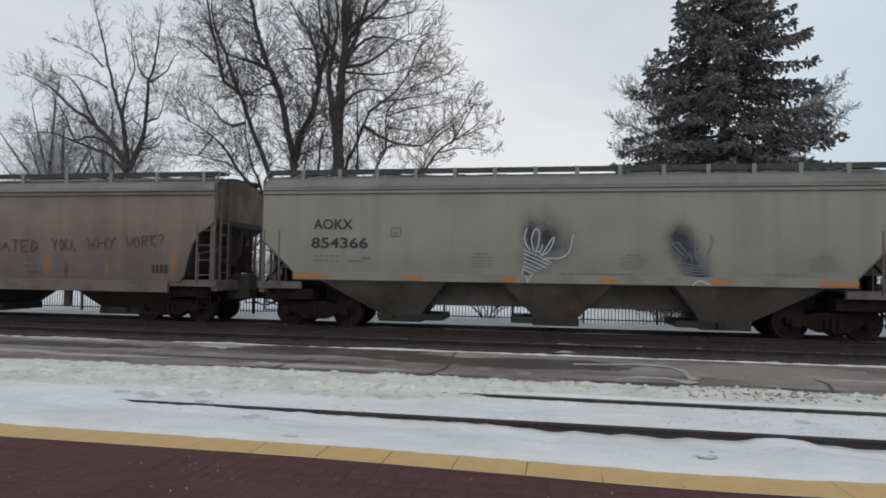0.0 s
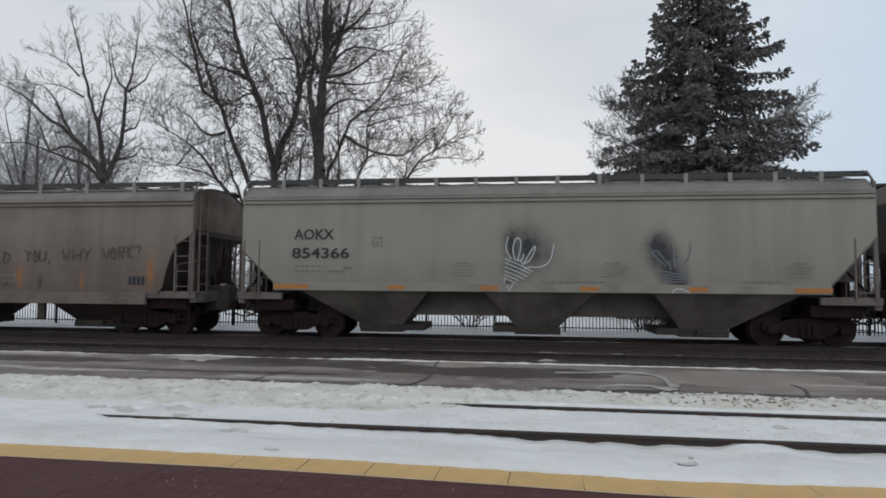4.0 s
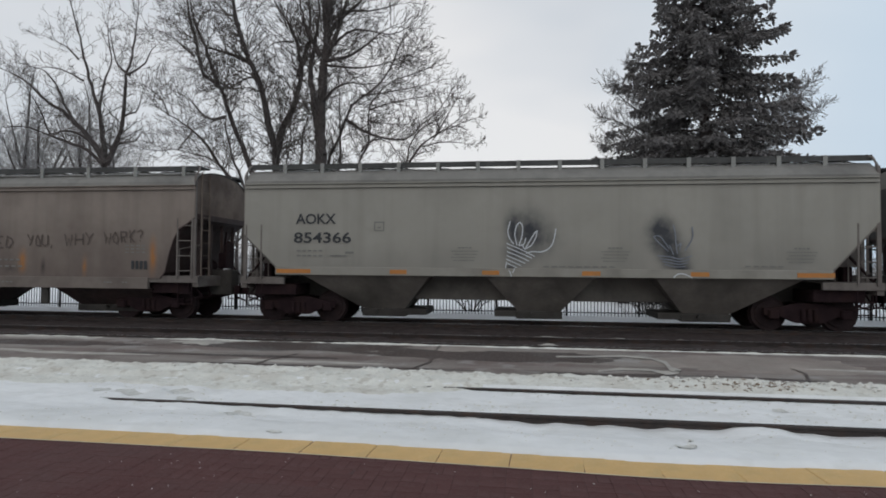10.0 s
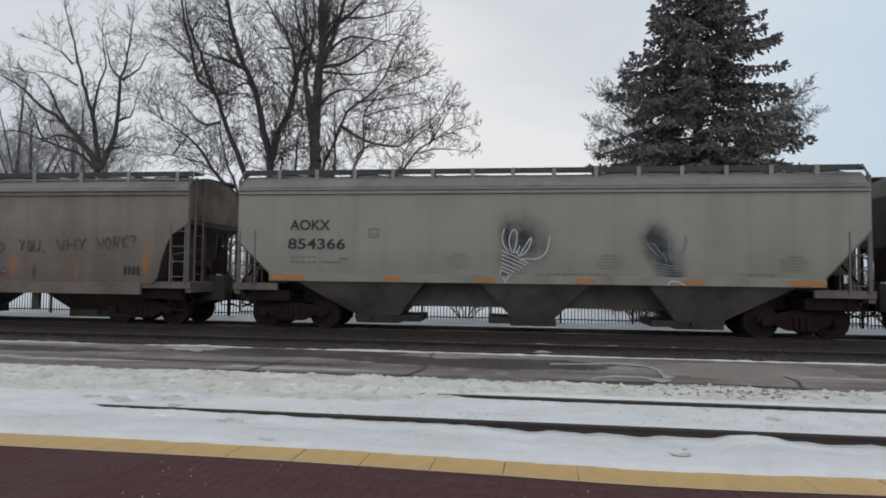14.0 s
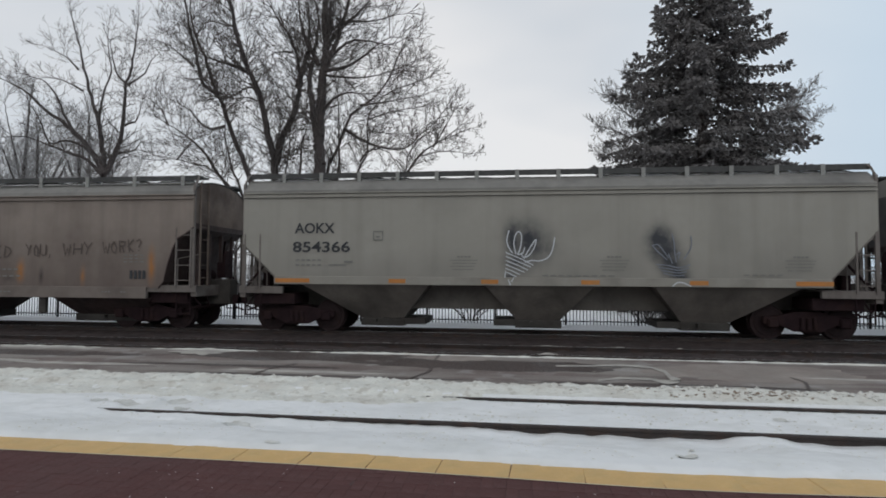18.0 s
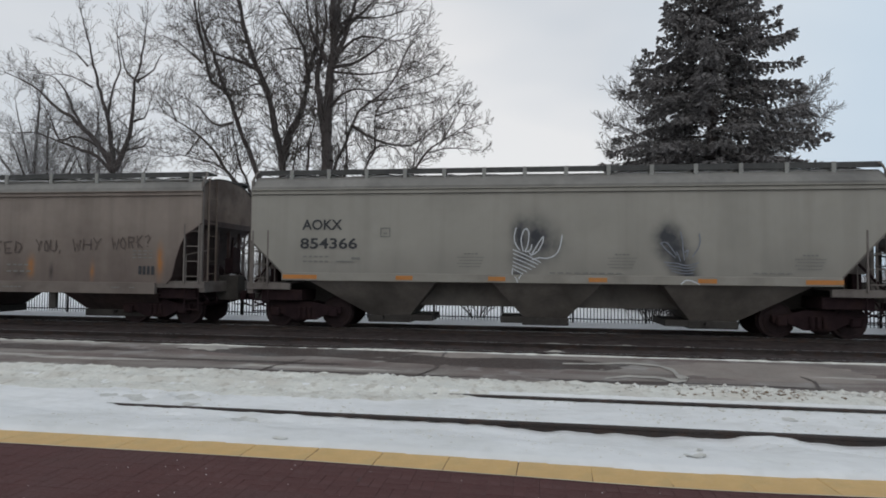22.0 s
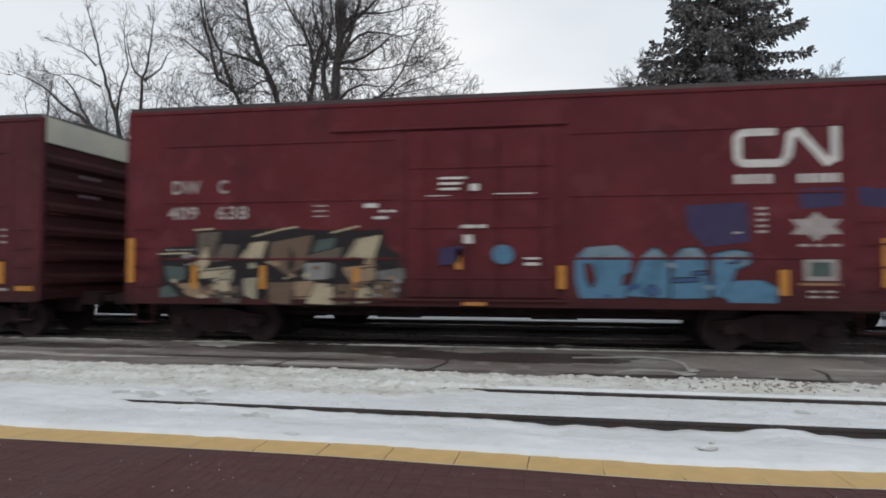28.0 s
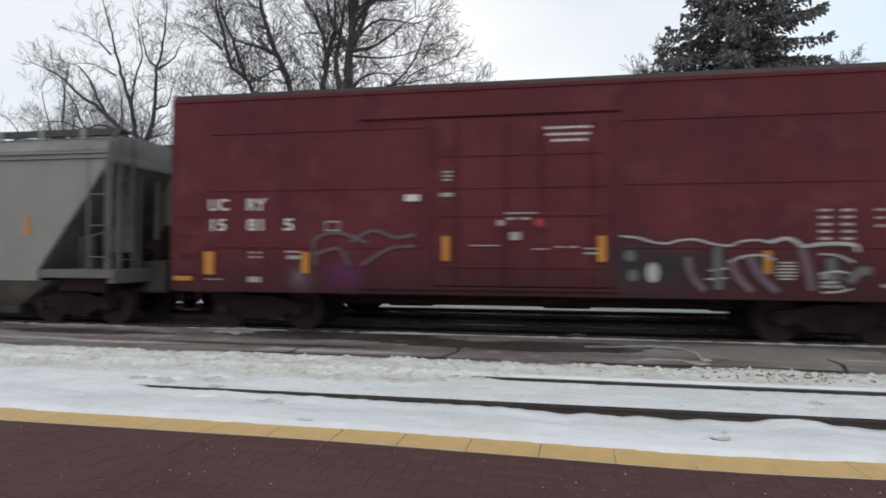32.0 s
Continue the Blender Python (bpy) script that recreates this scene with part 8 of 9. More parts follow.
reflect(car, H, [(0.31, 1.18, 2.08, 0.14), (1.30, 1.38, 1.95, 0.13), (2.77, 1.40, 2.02, 0.14), (13.28, 1.56, 2.04, 0.17), (15.22, 1.06, 2.0, 0.14)])
reflect(car, H, [(7.03, 1.40, 1.50, 0.42), (8.38, 1.40, 1.50, 0.46), (10.1, 1.16, 1.26, 0.40), (11.53, 1.17, 1.26, 0.40), (12.26, 1.14, 1.27, 0.46), (14.31, 1.12, 1.26, 0.5), (4.3, 1.2, 1.32, 0.4)], yellow_m)

# fifth boxcar
car, H = plain_car("dark oxide red boxcar with black and white graffiti", -79.3, paint_uc,
                   [("UC", 0.86, 1.33, 2.63, 2.89), ("RY", 1.77, 2.22, 2.63, 2.89), ("15", 0.92, 1.27, 2.19, 2.45), ("81", 1.77, 2.14, 2.19, 2.45), ("5", 2.62, 2.84, 2.19, 2.45)], (5.9, 9.40, 3.7))
spray(paint_uc, [(9.8 - H, 1.5, 0.75, 0.95, 1.0), (10.5 - H, 1.45, 0.95, 0.9, 0.9), (11.2 - H, 1.45, 0.8, 0.8, 0.55), (12.2 - H, 1.5, 0.9, 0.7, 0.35), (13.4 - H, 1.4, 0.7, 0.65, 0.5)], (0.032, 0.027, 0.030))
tag_white = aero("thin_white_aerosol", (0.40, 0.38, 0.37))
tag_mauve, tag_grey = aero("mauve_grey_aerosol", (0.15, 0.105, 0.125)), aero("cloudy_grey_aerosol", (0.13, 0.125, 0.13))
sprayed_line(car, H, [[(9.57, 2.06), (9.91, 2.02), (10.12, 1.95), (10.42, 1.91), (10.63, 1.97), (10.93, 1.99), (11.23, 1.91), (11.53, 1.87), (11.73, 1.95), (12.02, 1.98), (12.22, 1.93)], [(11.53, 1.56), (11.73, 1.66), (12.07, 1.70), (12.31, 1.61)],
                      [(13.07, 1.72), (13.35, 1.70), (13.63, 1.57)], [(13.07, 1.36), (13.35, 1.41), (13.54, 1.37)], [(13.09, 1.20), (13.35, 1.21)], [(13.12, 1.02), (13.40, 1.04), (13.58, 1.10)], [(11.13, 1.24), (11.48, 1.27)], [(11.18, 1.40), (11.48, 1.45)]], 0.038, tag_white)
sprayed_line(car, H, [[(12.22, 1.93), (12.51, 2.01), (12.70, 1.93), (12.79, 1.86), (13.17, 1.91), (13.63, 1.89), (13.69, 1.76)]], 0.07, tag_white)
sprayed_line(car, H, [[(10.80, 1.66), (10.85, 1.34), (11.10, 1.02)], [(11.55, 1.59), (11.68, 1.29), (11.92, 1.02)], [(11.89, 1.66), (12.07, 1.30), (12.36, 1.02)], [(12.77, 1.82), (12.88, 1.41), (12.94, 1.05)]], 0.12, tag_mauve)
sprayed_line(car, H, [[(11.33, 1.85), (11.32, 1.55), (11.35, 1.05)], [(13.54, 1.21), (13.75, 1.42), (13.91, 1.40)], [(13.25, 1.65), (13.30, 1.15)]], 0.15, tag_grey)
for z in (1.26, 1.32, 1.38, 1.44, 1.50, 1.56):
    w = 0.17 * math.sqrt(max(0.05, 1 - ((z - 1.42) / 0.24) ** 2))
    print_bars(car, H, [(12.52 - w, 12.52 + w, z - 0.014, z + 0.014, 1)], tag_white, PROUD - 0.03, "round striped stencil")
for cx, cz, rx, rz, mt in ((10.17, 1.36, 0.12, 0.20, tag_white), (9.75, 1.68, 0.10, 0.12, tag_grey), (9.80, 1.30, 0.10, 0.12, tag_grey)):
    bm = B()
    flat(bm, [(cx - H + rx * math.cos(0.5236 * i), cz + rz * math.sin(0.5236 * i)) for i in range(12)], PROUD - 0.016)
    part("sprayed_disc", bm, mt, car, "pale sprayed oval")
sprayed_line(car, H, [[(3.37, 1.45), (3.34, 1.99), (3.87, 2.14), (4.49, 1.93)], [(4.12, 1.93), (4.61, 2.19), (5.09, 2.04), (5.51, 2.1)], [(4.37, 1.46), (4.97, 1.81), (5.51, 1.86)], [(3.37, 1.69), (3.87, 1.81), (4.12, 1.45)]], 0.07, aero("faded_grey_tag", (0.12, 0.085, 0.09)))
spray(paint_uc, [(3.95 - H, 1.3, 0.75, 0.6, 0.5)], (0.10, 0.025, 0.08))
spray(paint_uc, [(3.0 - H, 1.2, 0.5, 0.45, 0.4)], (0.12, 0.10, 0.11))

# sixth wagon, the pale hopper that closes the view
six = hopper("pale grey covered hopper coupled behind the boxcars", None, hop_pale, under_grey, L=8.3, end_m=end_mid, sill=(1.05, 1.32), cut=(1.85, 1.85), waist=3.85, group="passing grain wagon", spins=True)
TRAIN.append((six, -80.96 - 8.3, 0.0))
for a, z0, z1 in ((6.1, 2.1, 2.6),):
    bm = B()
    flat(bm, [(a, z0), (a + 0.15, z0), (a + 0.12, z1), (a + 0.02, z1)], YS)
    part("reflector", bm, orange_m, six, "amber reflective strip")


# ---- the passing train: three locomotives ----
def loco_paint(name, c, z_grime, amount):
    m = material(name, c, 0.6, spec=0.15, var=0.12, scale=0.6, fine=6, streak=(tuple(v * 0.5 for v in c), 0.42), stain=(tuple(v * 0.66 for v in c), 0.45, 0.9), grit=(tuple(v * 1.15 + 0.022 for v in c), 0.5, 1.1))
    return grime_tone_band(m, z_grime, z_grime + 0.55, (0.034, 0.021, 0.017), amount)


red_old = loco_paint("faded_engine_red", (0.125, 0.0235, 0.031), 1.95, 0.7)
sill_yellow = material("worn_yellow_stripe", (0.30, 0.16, 0.075), 0.65, var=0.3, scale=3, fine=20, stain=((0.07, 0.022, 0.018), 1.0, 0.55), spec=0.15)
spray(red_old, [(4.9, 2.05, 1.9, 0.72, 1.0), (3.9, 1.95, 1.1, 0.5, 0.7), (6.7, 2.0, 1.5, 0.62, 0.9), (8.3, 1.95, 1.3, 0.55, 0.85), (-0.6, 1.85, 2.2, 0.22, 0.5)], (0.036, 0.025, 0.021))
spray(sill_yellow, [(4.6, 1.75, 1.5, 0.5, 1.0), (6.82, 1.75, 0.30, 0.3, 0.9)], (0.036, 0.025, 0.021))
red_mid = loco_paint("dulled_engine_red", (0.112, 0.011, 0.017), 1.8, 0.7)
red_new = material("bright_engine_red", (0.196, 0.0045, 0.0135), 0.5, spec=0.15, var=0.09, scale=0.6, fine=6, streak=((0.12, 0.006, 0.01), 0.38), stain=((0.135, 0.006, 0.011), 0.45, 0.8), grit=((0.24, 0.02, 0.03), 0.4, 1.2))
# The red gets darker towards the sill.
grime_tone_band(red_new, 1.55, 2.1, (0.05, 0.012, 0.012), 0.6)
dark_panel = material("black_louvre", (0.018, 0.012, 0.013), 0.7, spec=0.2, var=0.3, scale=3, fine=30)
seam_m = material("panel_gap", (0.035, 0.009, 0.010), 0.8, var=0.2, scale=3, fine=20)
rail_dull = material("grimy_handrail", (0.25, 0.17, 0.16), 0.6, var=0.2, scale=4, fine=30)
worn_white = material("worn_number_white", (0.42, 0.36, 0.35), 0.6, var=0.25, scale=3, fine=20, stain=((0.16, 0.03, 0.035), 0.7, 2.5))
pane_m = glass("cab_window_glass", (0.02, 0.024, 0.02))
frame_m = material("window_frame_grey", (0.34, 0.34, 0.32), 0.5, 0.3, var=0.1, scale=4, fine=30)
rail_white = material("white_handrail", (0.40, 0.37, 0.36), 0.5, var=0.15, scale=4, fine=30)
frame_black = material("engine_frame_black", (0.026, 0.0175, 0.0168), 0.75, spec=0.15, var=0.3, scale=2, fine=20, stain=((0.03, 0.022, 0.019), 0.5, 1.6))
truck_black = material("sooty_truck_casting", (0.017, 0.0122, 0.0125), 0.85, spec=0.08, var=0.3, scale=2.5, fine=20, stain=((0.024, 0.018, 0.016), 0.5, 2.0))
pale_mark = material("frame_mark_white", (0.60, 0.55, 0.50), 0.5, var=0.12, scale=4, fine=30)
lamp_glow = glow("headlamp_glow", (1.0, 0.55, 0.24), 3.5)
lens_m = material("unlit_lens", (0.30, 0.30, 0.30), 0.15, 0.2, var=0.1, scale=5, fine=20)


def word_bars(x0, x1, z0, z1, k):
    """A word as plain upright bars, two for each letter; the first pair is taller."""
    w, rows = (x1 - x0) / k, []
    for i in range(k):
        a, b, top = x0 + (i + 0.10) * w, x0 + (i + 0.88) * w, z1 if i == 0 else z1 - 0.05
        rows += [(a, a + 0.40 * (b - a), z0, top, 1), (b - 0.40 * (b - a), b, z0, top, 1)]
    return rows


def louvres(parent, x0, x1, z0, z1, y, n, upright=False, name="grille"):
    """A dark recessed screen with proud slats, on one side."""
    bm = B()
    d = -1 if y < 0 else 1
    box(bm, x0, x1, min(y, y + d * 0.006), max(y, y + d * 0.006), z0, z1)
    for i in range(n):
        if upright:
            x = x0 + (x1 - x0) * (i + 0.5) / n
            box(bm, x - 0.012, x + 0.012, min(y, y + d * 0.03), max(y, y + d * 0.03), z0, z1)
        else:
            z = z0 + (z1 - z0) * (i + 0.5) / n
            box(bm, x0, x1, min(y, y + d * 0.025), max(y, y + d * 0.025), z - 0.010, z + 0.010)
    for a, b, c, e in ((x0 - 0.03, x0, z0 - 0.03, z1 + 0.03), (x1, x1 + 0.03, z0 - 0.03, z1 + 0.03), (x0, x1, z0 - 0.03, z0), (x0, x1, z1, z1 + 0.03)):
        box(bm, a, b, min(y, y + d * 0.03), max(y, y + d * 0.03), c, e)
    return part(name, bm, dark_panel, parent)


def seams(parent, xs, z0, z1, y, mat, name="door_seam"):
    for x in xs:
        bm = B()
        d = -1 if y < 0 else 1
        box(bm, x - 0.010, x + 0.010, min(y, y + d * 0.012), max(y, y + d * 0.012), z0, z1)
        part(name, bm, mat, parent)


def side_window(parent, x0, x1, z0, z1, y, split=True, rim=None):
    d = -1 if y < 0 else 1
    bm = B()
    t = 0.037
    for a, b, c, e in ((x0 - t, x0 + t, z0 - t, z1 + t), (x1 - t, x1 + t, z0 - t, z1 + t), (x0, x1, z0 - t, z0 + t), (x0, x1, z1 - t, z1 + t)):
        box(bm, a, b, min(y, y + d * 0.035), max(y, y + d * 0.035), c, e)
    if split:
        xm = (x0 + x1) / 2
        box(bm, xm - 0.035, xm + 0.035, min(y, y + d * 0.04), max(y, y + d * 0.04), z0, z1)
    w = part("side_window", bm, rim or frame_m, parent)
    bm = B()
    box(bm, x0, x1, min(y, y + d * 0.012), max(y, y + d * 0.012), z0, z1)
    part("pane", bm, pane_m, w)
    return w


def stairs(parent, x0, x1, y, mat, top=1.55, n=4, rails=True):
    """Corner steps with side plates and tall grab rails."""
    d = -1 if y < 0 else 1
    bm = B()
    for x in (x0, x1):
        box(bm, x - 0.02, x + 0.02, min(y, y - d * 0.35), max(y, y - d * 0.35), 0.38, top, 0.005)
    well = part("step_well", bm, frame_black, parent)
    for i in range(n):
        z = 0.42 + (top - 0.42) * i / n
        bm = B()
        box(bm, x0, x1, min(y, y - d * 0.28), max(y, y - d * 0.28), z, z + 0.03)
        st = part("step", bm, frame_black, well)
        bm = B()
        box(bm, x0 + 0.02, x1 - 0.02, min(y, y + d * 0.008), max(y, y + d * 0.008), z + 0.002, z + 0.028)
        part("step_edge", bm, mat, st, "pale step edge")
    if rails:
        for x in (x0, x1):
            bm = B()
            pipe(bm, [(x, y, 0.95), (x, y, 1.75), (x + (0.30 if x1 > 0 else -0.30) * 0.9, y, 2.35), (x + (0.30 if x1 > 0 else -0.30) * 0.9, y, 2.72)], 0.017, 6)
            part("grab_rail", bm, rail_white, parent, "white grab rail")


def walkway_rail(parent, x0, x1, y, mat, z=2.78, every=1.55):
    bm = B()
    rod(bm, (x0, y, z), (x1, y, z), 0.013, 6)
    k = round((x1 - x0) / every)
    for i in range(k + 1):
        x = x0 + (x1 - x0) * i / k
        rod(bm, (x, y, 1.72), (x, y, z), 0.014, 6)
    return part("handrail", bm, mat, parent)


def loco_trucks(th, xs, r=0.53):
    for x in xs:
        tr = truck(th, x, (-1.75, 0.0, 1.75), r, True)
        bm = B()
        for s in (-1, 1):
            prism(bm, [(-2.5, 0.62), (-2.35, 0.98), (-0.9, 1.02), (-0.6, 0.86), (0.6, 0.86), (0.9, 1.02), (2.35, 0.98), (2.5, 0.62), (1.2, 0.50), (0.6, 0.62), (-0.6, 0.62), (-1.2, 0.50)], s * 1.14, s * 1.24)
            for a in (-1.75, 0.0, 1.75):
                rod(bm, (a, s * 1.20, r), (a, s * 1.36, r), 0.15, 12)
                rod(bm, (a + 0.45, s * 1.22, 0.45), (a + 0.45, s * 1.22, 1.0), 0.06, 8)
        part("side_frame", bm, truck_black, tr)
        for a in (-0.9, 0.9):
            bm = B()
            rod(bm, (a - 0.2, -1.30, 0.86), (a + 0.2, -1.30, 0.86), 0.13, 10)
            part("brake_cylinder", bm, frame_black, tr)


def road_engine(label, paint, number, lit):
    """A wide-cab six-axle road engine; x points to its cab end."""
    th = thing("locomotive", label, "locomotive", "passing locomotives")
    bm = B()
    box(bm, -10.5, 9.75, -1.55, 1.55, 1.50, 1.70, 0.02)
    box(bm, -9.9, 9.4, -0.55, 0.55, 0.85, 1.50, 0.02)
    frame_ob = part("frame", bm, frame_black, th)
    for s in (-1, 1):
        bm = B()
        box(bm, -10.45, 9.65, min(s * 1.545, s * 1.575), max(s * 1.545, s * 1.575), 1.70, 1.79, 0.006)
        part("sill_stripe", bm, sill_yellow, frame_ob, "worn yellow stripe along the sill")
    bm = B()
    box(bm, -3.4, 3.6, -1.30, 1.30, 0.50, 1.50, 0.18)
    tank = part("fuel_tank", bm, frame_black, th)
    for a, b in ((3.62, 4.45), (-4.4, -3.42)):
        bm = B()
        box(bm, a, b, -1.28, 1.28, 0.36, 1.50, 0.03)
        part("equipment_box", bm, frame_black, th)
    for s in (-1, 1):
        for a, b in ((-2.9, -0.7), (0.0, 2.4)):
            bm = B()
            rod(bm, (a, s * 1.28, 1.24), (b, s * 1.28, 1.24), 0.20, 12)
            part("air_tank", bm, frame_black, tank)
    # cab and wide nose
    bm = B()
    prism(bm, [(6.0, 1.70), (9.22, 1.70), (9.34, 2.2), (9.34, 3.42), (9.25, 3.50), (8.60, 3.77), (8.50, 4.22), (8.36, 4.48), (8.22, 4.62), (6.0, 4.62)], -1.50, 1.50)
    es = [e for e in bm.edges if abs(e.verts[0].co.y) == abs(e.verts[1].co.y) and e.verts[0].co.y * e.verts[1].co.y > 0 and min(v.co.x for v in e.verts) > 6.01 and min(v.co.z for v in e.verts) > 1.75]
    bmesh.ops.bevel(bm, geom=es, offset=0.05, segments=3, affect="EDGES", profile=0.5)
    cab = part("cab", bm, paint, th)
    bm = B()
    prism(bm, [(9.0, 1.72), (9.70, 1.72), (9.78, 2.2), (9.76, 3.28), (9.62, 3.44), (9.0, 3.62)], -1.14, 1.14)
    es = [e for e in bm.edges if max(v.co.z for v in e.verts) > 1.8 and min(v.co.x for v in e.verts) > 9.1]
    bmesh.ops.bevel(bm, geom=es, offset=0.11, segments=3, affect="EDGES", profile=0.5)
    part("nose", bm, paint, cab)
    bm = B()
    prism_x(bm, [(-1.52, 4.60), (-1.36, 4.66), (1.36, 4.66), (1.52, 4.60)], 5.97, 8.24)
    prism_x(bm, [(-1.38, 4.65), (-1.32, 4.78), (1.32, 4.78), (1.38, 4.65)], 6.55, 7.98)
    part("cab_roof", bm, material("roof_dust_" + number, (0.27, 0.225, 0.215), 0.8, var=0.15, scale=1, fine=10), cab, "dusty flat cab roof")
    for s in (-1, 1):
        side_window(cab, 6.25, 7.52, 3.68, 4.28, s * 1.50)
        bm = B()
        box(bm, 7.66, 8.0, min(s * 1.5, s * 1.515), max(s * 1.5, s * 1.515), 3.72, 4.24)
        part("quarter_window", bm, pane_m, cab)
        for w0, w1 in ((0.12, 0.62), (0.68, 1.30)):
            bm = B()
            a, b = (w0, w1) if s > 0 else (-w1, -w0)
            vs = [bm.verts.new(p) for p in ((8.602, a, 3.84), (8.602, b, 3.84), (8.514, b, 4.21), (8.514, a, 4.21))]
            bm.faces.new(vs)
            part("windscreen", bm, pane_m, cab)
        seams(cab, (6.05,), 1.85, 4.5, s * 1.50, seam_m, "cab_seam")
        bm = B()
        box(bm, 6.1, 7.9, min(s * 1.5, s * 1.512), max(s * 1.5, s * 1.512), 2.70, 2.72)
        part("belt_seam", bm, seam_m, cab)
        bm = B()
        prism(bm, [(8.33, 4.45), (8.17, 4.45), (8.20, 4.05), (8.36, 3.88), (8.55, 3.85), (8.48, 4.2)], s * 1.485, s * 1.512)
        part("corner_window", bm, pane_m, cab)
    for i in range(2):
        bm = B()
        rod(bm, (9.66, -0.06, 2.98 + 0.2 * i), (9.81, -0.06, 2.98 + 0.2 * i), 0.075, 14)
        part("headlamp", bm, lamp_glow if lit else lens_m, cab, "glowing headlamp" if lit else "")
    bm = B()
    box(bm, 9.72, 9.80, -0.42, -0.12, 2.52, 2.84, 0.01)
    part("nose_mark", bm, rail_white, cab, "pale mark on the nose")
    bm = B()
    box(bm, 9.72, 9.79, 0.15, 0.65, 1.9, 3.1, 0.01)
    part("nose_door", bm, paint, cab)
    # equipment cabs and engine hood
    bm = B()
    prism_x(bm, [(-1.42, 1.70), (-1.42, 4.48), (-1.15, 4.67), (1.15, 4.67), (1.42, 4.48), (1.42, 1.70)], 0.45, 6.0)
    aux = part("equipment_cab", bm, paint, th)
    for s in (-1, 1):
        for a, b in ((0.75, 1.95), (2.75, 3.42), (3.65, 4.32)):
            louvres(aux, a, b, 3.90, 4.36, s * 1.42, 7)
        seams(aux, (0.62, 2.3, 3.55, 4.75), 1.85, 3.46, s * 1.42, seam_m)
        if s < 0:
            bars([(0.83, 0.98, 3.38, 3.42, 1), (1.77, 1.98, 3.42, 3.46, 1), (2.62, 2.82, 3.70, 3.74, 1), (3.38, 3.54, 3.72, 3.755, 1)], -1.425, worn_white, aux, s, "small worn white labels")
        bm = B()
        box(bm, 2.3, 5.9, min(s * 1.42, s * 1.432), max(s * 1.42, s * 1.432), 3.44, 3.465)
        part("belt_seam", bm, seam_m, aux)
    bm = B()
    prism_x(bm, [(-0.98, 1.70), (-0.98, 4.40), (-0.72, 4.55), (0.72, 4.55), (0.98, 4.40), (0.98, 1.70)], -9.4, 0.45)
    hood = part("engine_hood", bm, paint, th)
    for s in (-1, 1):
        seams(hood, (-4.15, -2.55, -0.95, 0.38), 1.85, 3.03, s * 0.98, seam_m)
        bm = B()
        box(bm, -4.4, 0.4, min(s * 0.98, s * 0.992), max(s * 0.98, s * 0.992), 3.02, 3.045)
        part("belt_seam", bm, seam_m, hood)
        louvres(hood, -9.2, -5.9, 2.00, 3.15, s * 0.98, 26, True)
        louvres(hood, -9.3, -4.6, 3.45, 3.95, s * 0.98, 6)
        bars(word_bars(-3.95, 0.18, 3.46, 3.90, 8) if s < 0 else word_bars(-0.18, 3.95, 3.46, 3.90, 8), s * 0.985 if s > 0 else -0.985, white_paint, hood, s, "white block lettering bars")
        bars(word_bars(-3.95, -1.0, 2.72, 3.14, 7) if s < 0 else word_bars(-0.18, 2.77, 2.72, 3.14, 7), s * 0.985 if s > 0 else -0.985, white_paint, hood, s, "white block lettering bars")
        if number[-1] == "x":
            lettering("88", (6.35 if s < 0 else -7.55), (6.95 if s < 0 else -6.95), 3.06, 3.34, s * 1.506, white_paint, cab, s)
            bars([((7.05 if s < 0 else -6.85), (7.65 if s < 0 else -6.25), 3.06, 3.34, 2)], s * 1.506, white_paint, cab, s)
        else:
            lettering(number, (6.30 if s < 0 else -7.64), (7.64 if s < 0 else -6.30), 3.13, 3.42, s * 1.506, worn_white, cab, s, "white engine number")
    # flared radiator section
    bm = B()
    prism_x(bm, [(-0.98, 3.80), (-1.52, 4.02), (-1.52, 4.58), (-1.35, 4.66), (1.35, 4.66), (1.52, 4.58), (1.52, 4.02), (0.98, 3.80)], -10.15, -4.2)
    rad = part("radiator_wing", bm, paint, th)
    bm = B()
    box(bm, -8.8, -4.6, -1.1, 1.1, 4.66, 4.73, 0.02)
    part("radiator_top", bm, dark_panel, rad)
    bm = B()
    box(bm, -3.2, -2.3, -0.35, 0.35, 4.53, 4.72, 0.04)
    part("exhaust_stack", bm, dark_panel, hood)
    bm = B()
    rod(bm, (-0.9, -0.3, 4.72), (-0.3, -0.3, 4.72), 0.06, 8)
    rod(bm, (-0.9, 0.0, 4.78), (-0.2, 0.0, 4.78), 0.06, 8)
    box(bm, -0.65, -0.5, -0.35, 0.1, 4.5, 4.74)
    part("horn", bm, dark_panel, hood)
    for i in range(2):
        bm = B()
        rod(bm, (-9.42, -0.16 + 0.32 * i, 3.75), (-9.36, -0.16 + 0.32 * i, 3.75), 0.09, 12)
        part("tail_lamp", bm, lens_m, hood)
    # ends
    for e in (-1, 1):
        bm = B()
        x0, x1 = sorted((e * (9.75 if e > 0 else 10.5), e * (10.05 if e > 0 else 10.65)))
        box(bm, x0, x1, -1.35, 1.35, 0.45, 1.70, 0.03)
        prism(bm, [(x1 if e > 0 else x0, 0.9), ((x1 if e > 0 else x0) + e * 0.55, 0.20), ((x1 if e > 0 else x0) + e * 0.45, 0.16), ((x1 if e > 0 else x0) - e * 0.1, 0.25)], -1.45, 1.45)
        pilot = part("pilot", bm, frame_black, th)
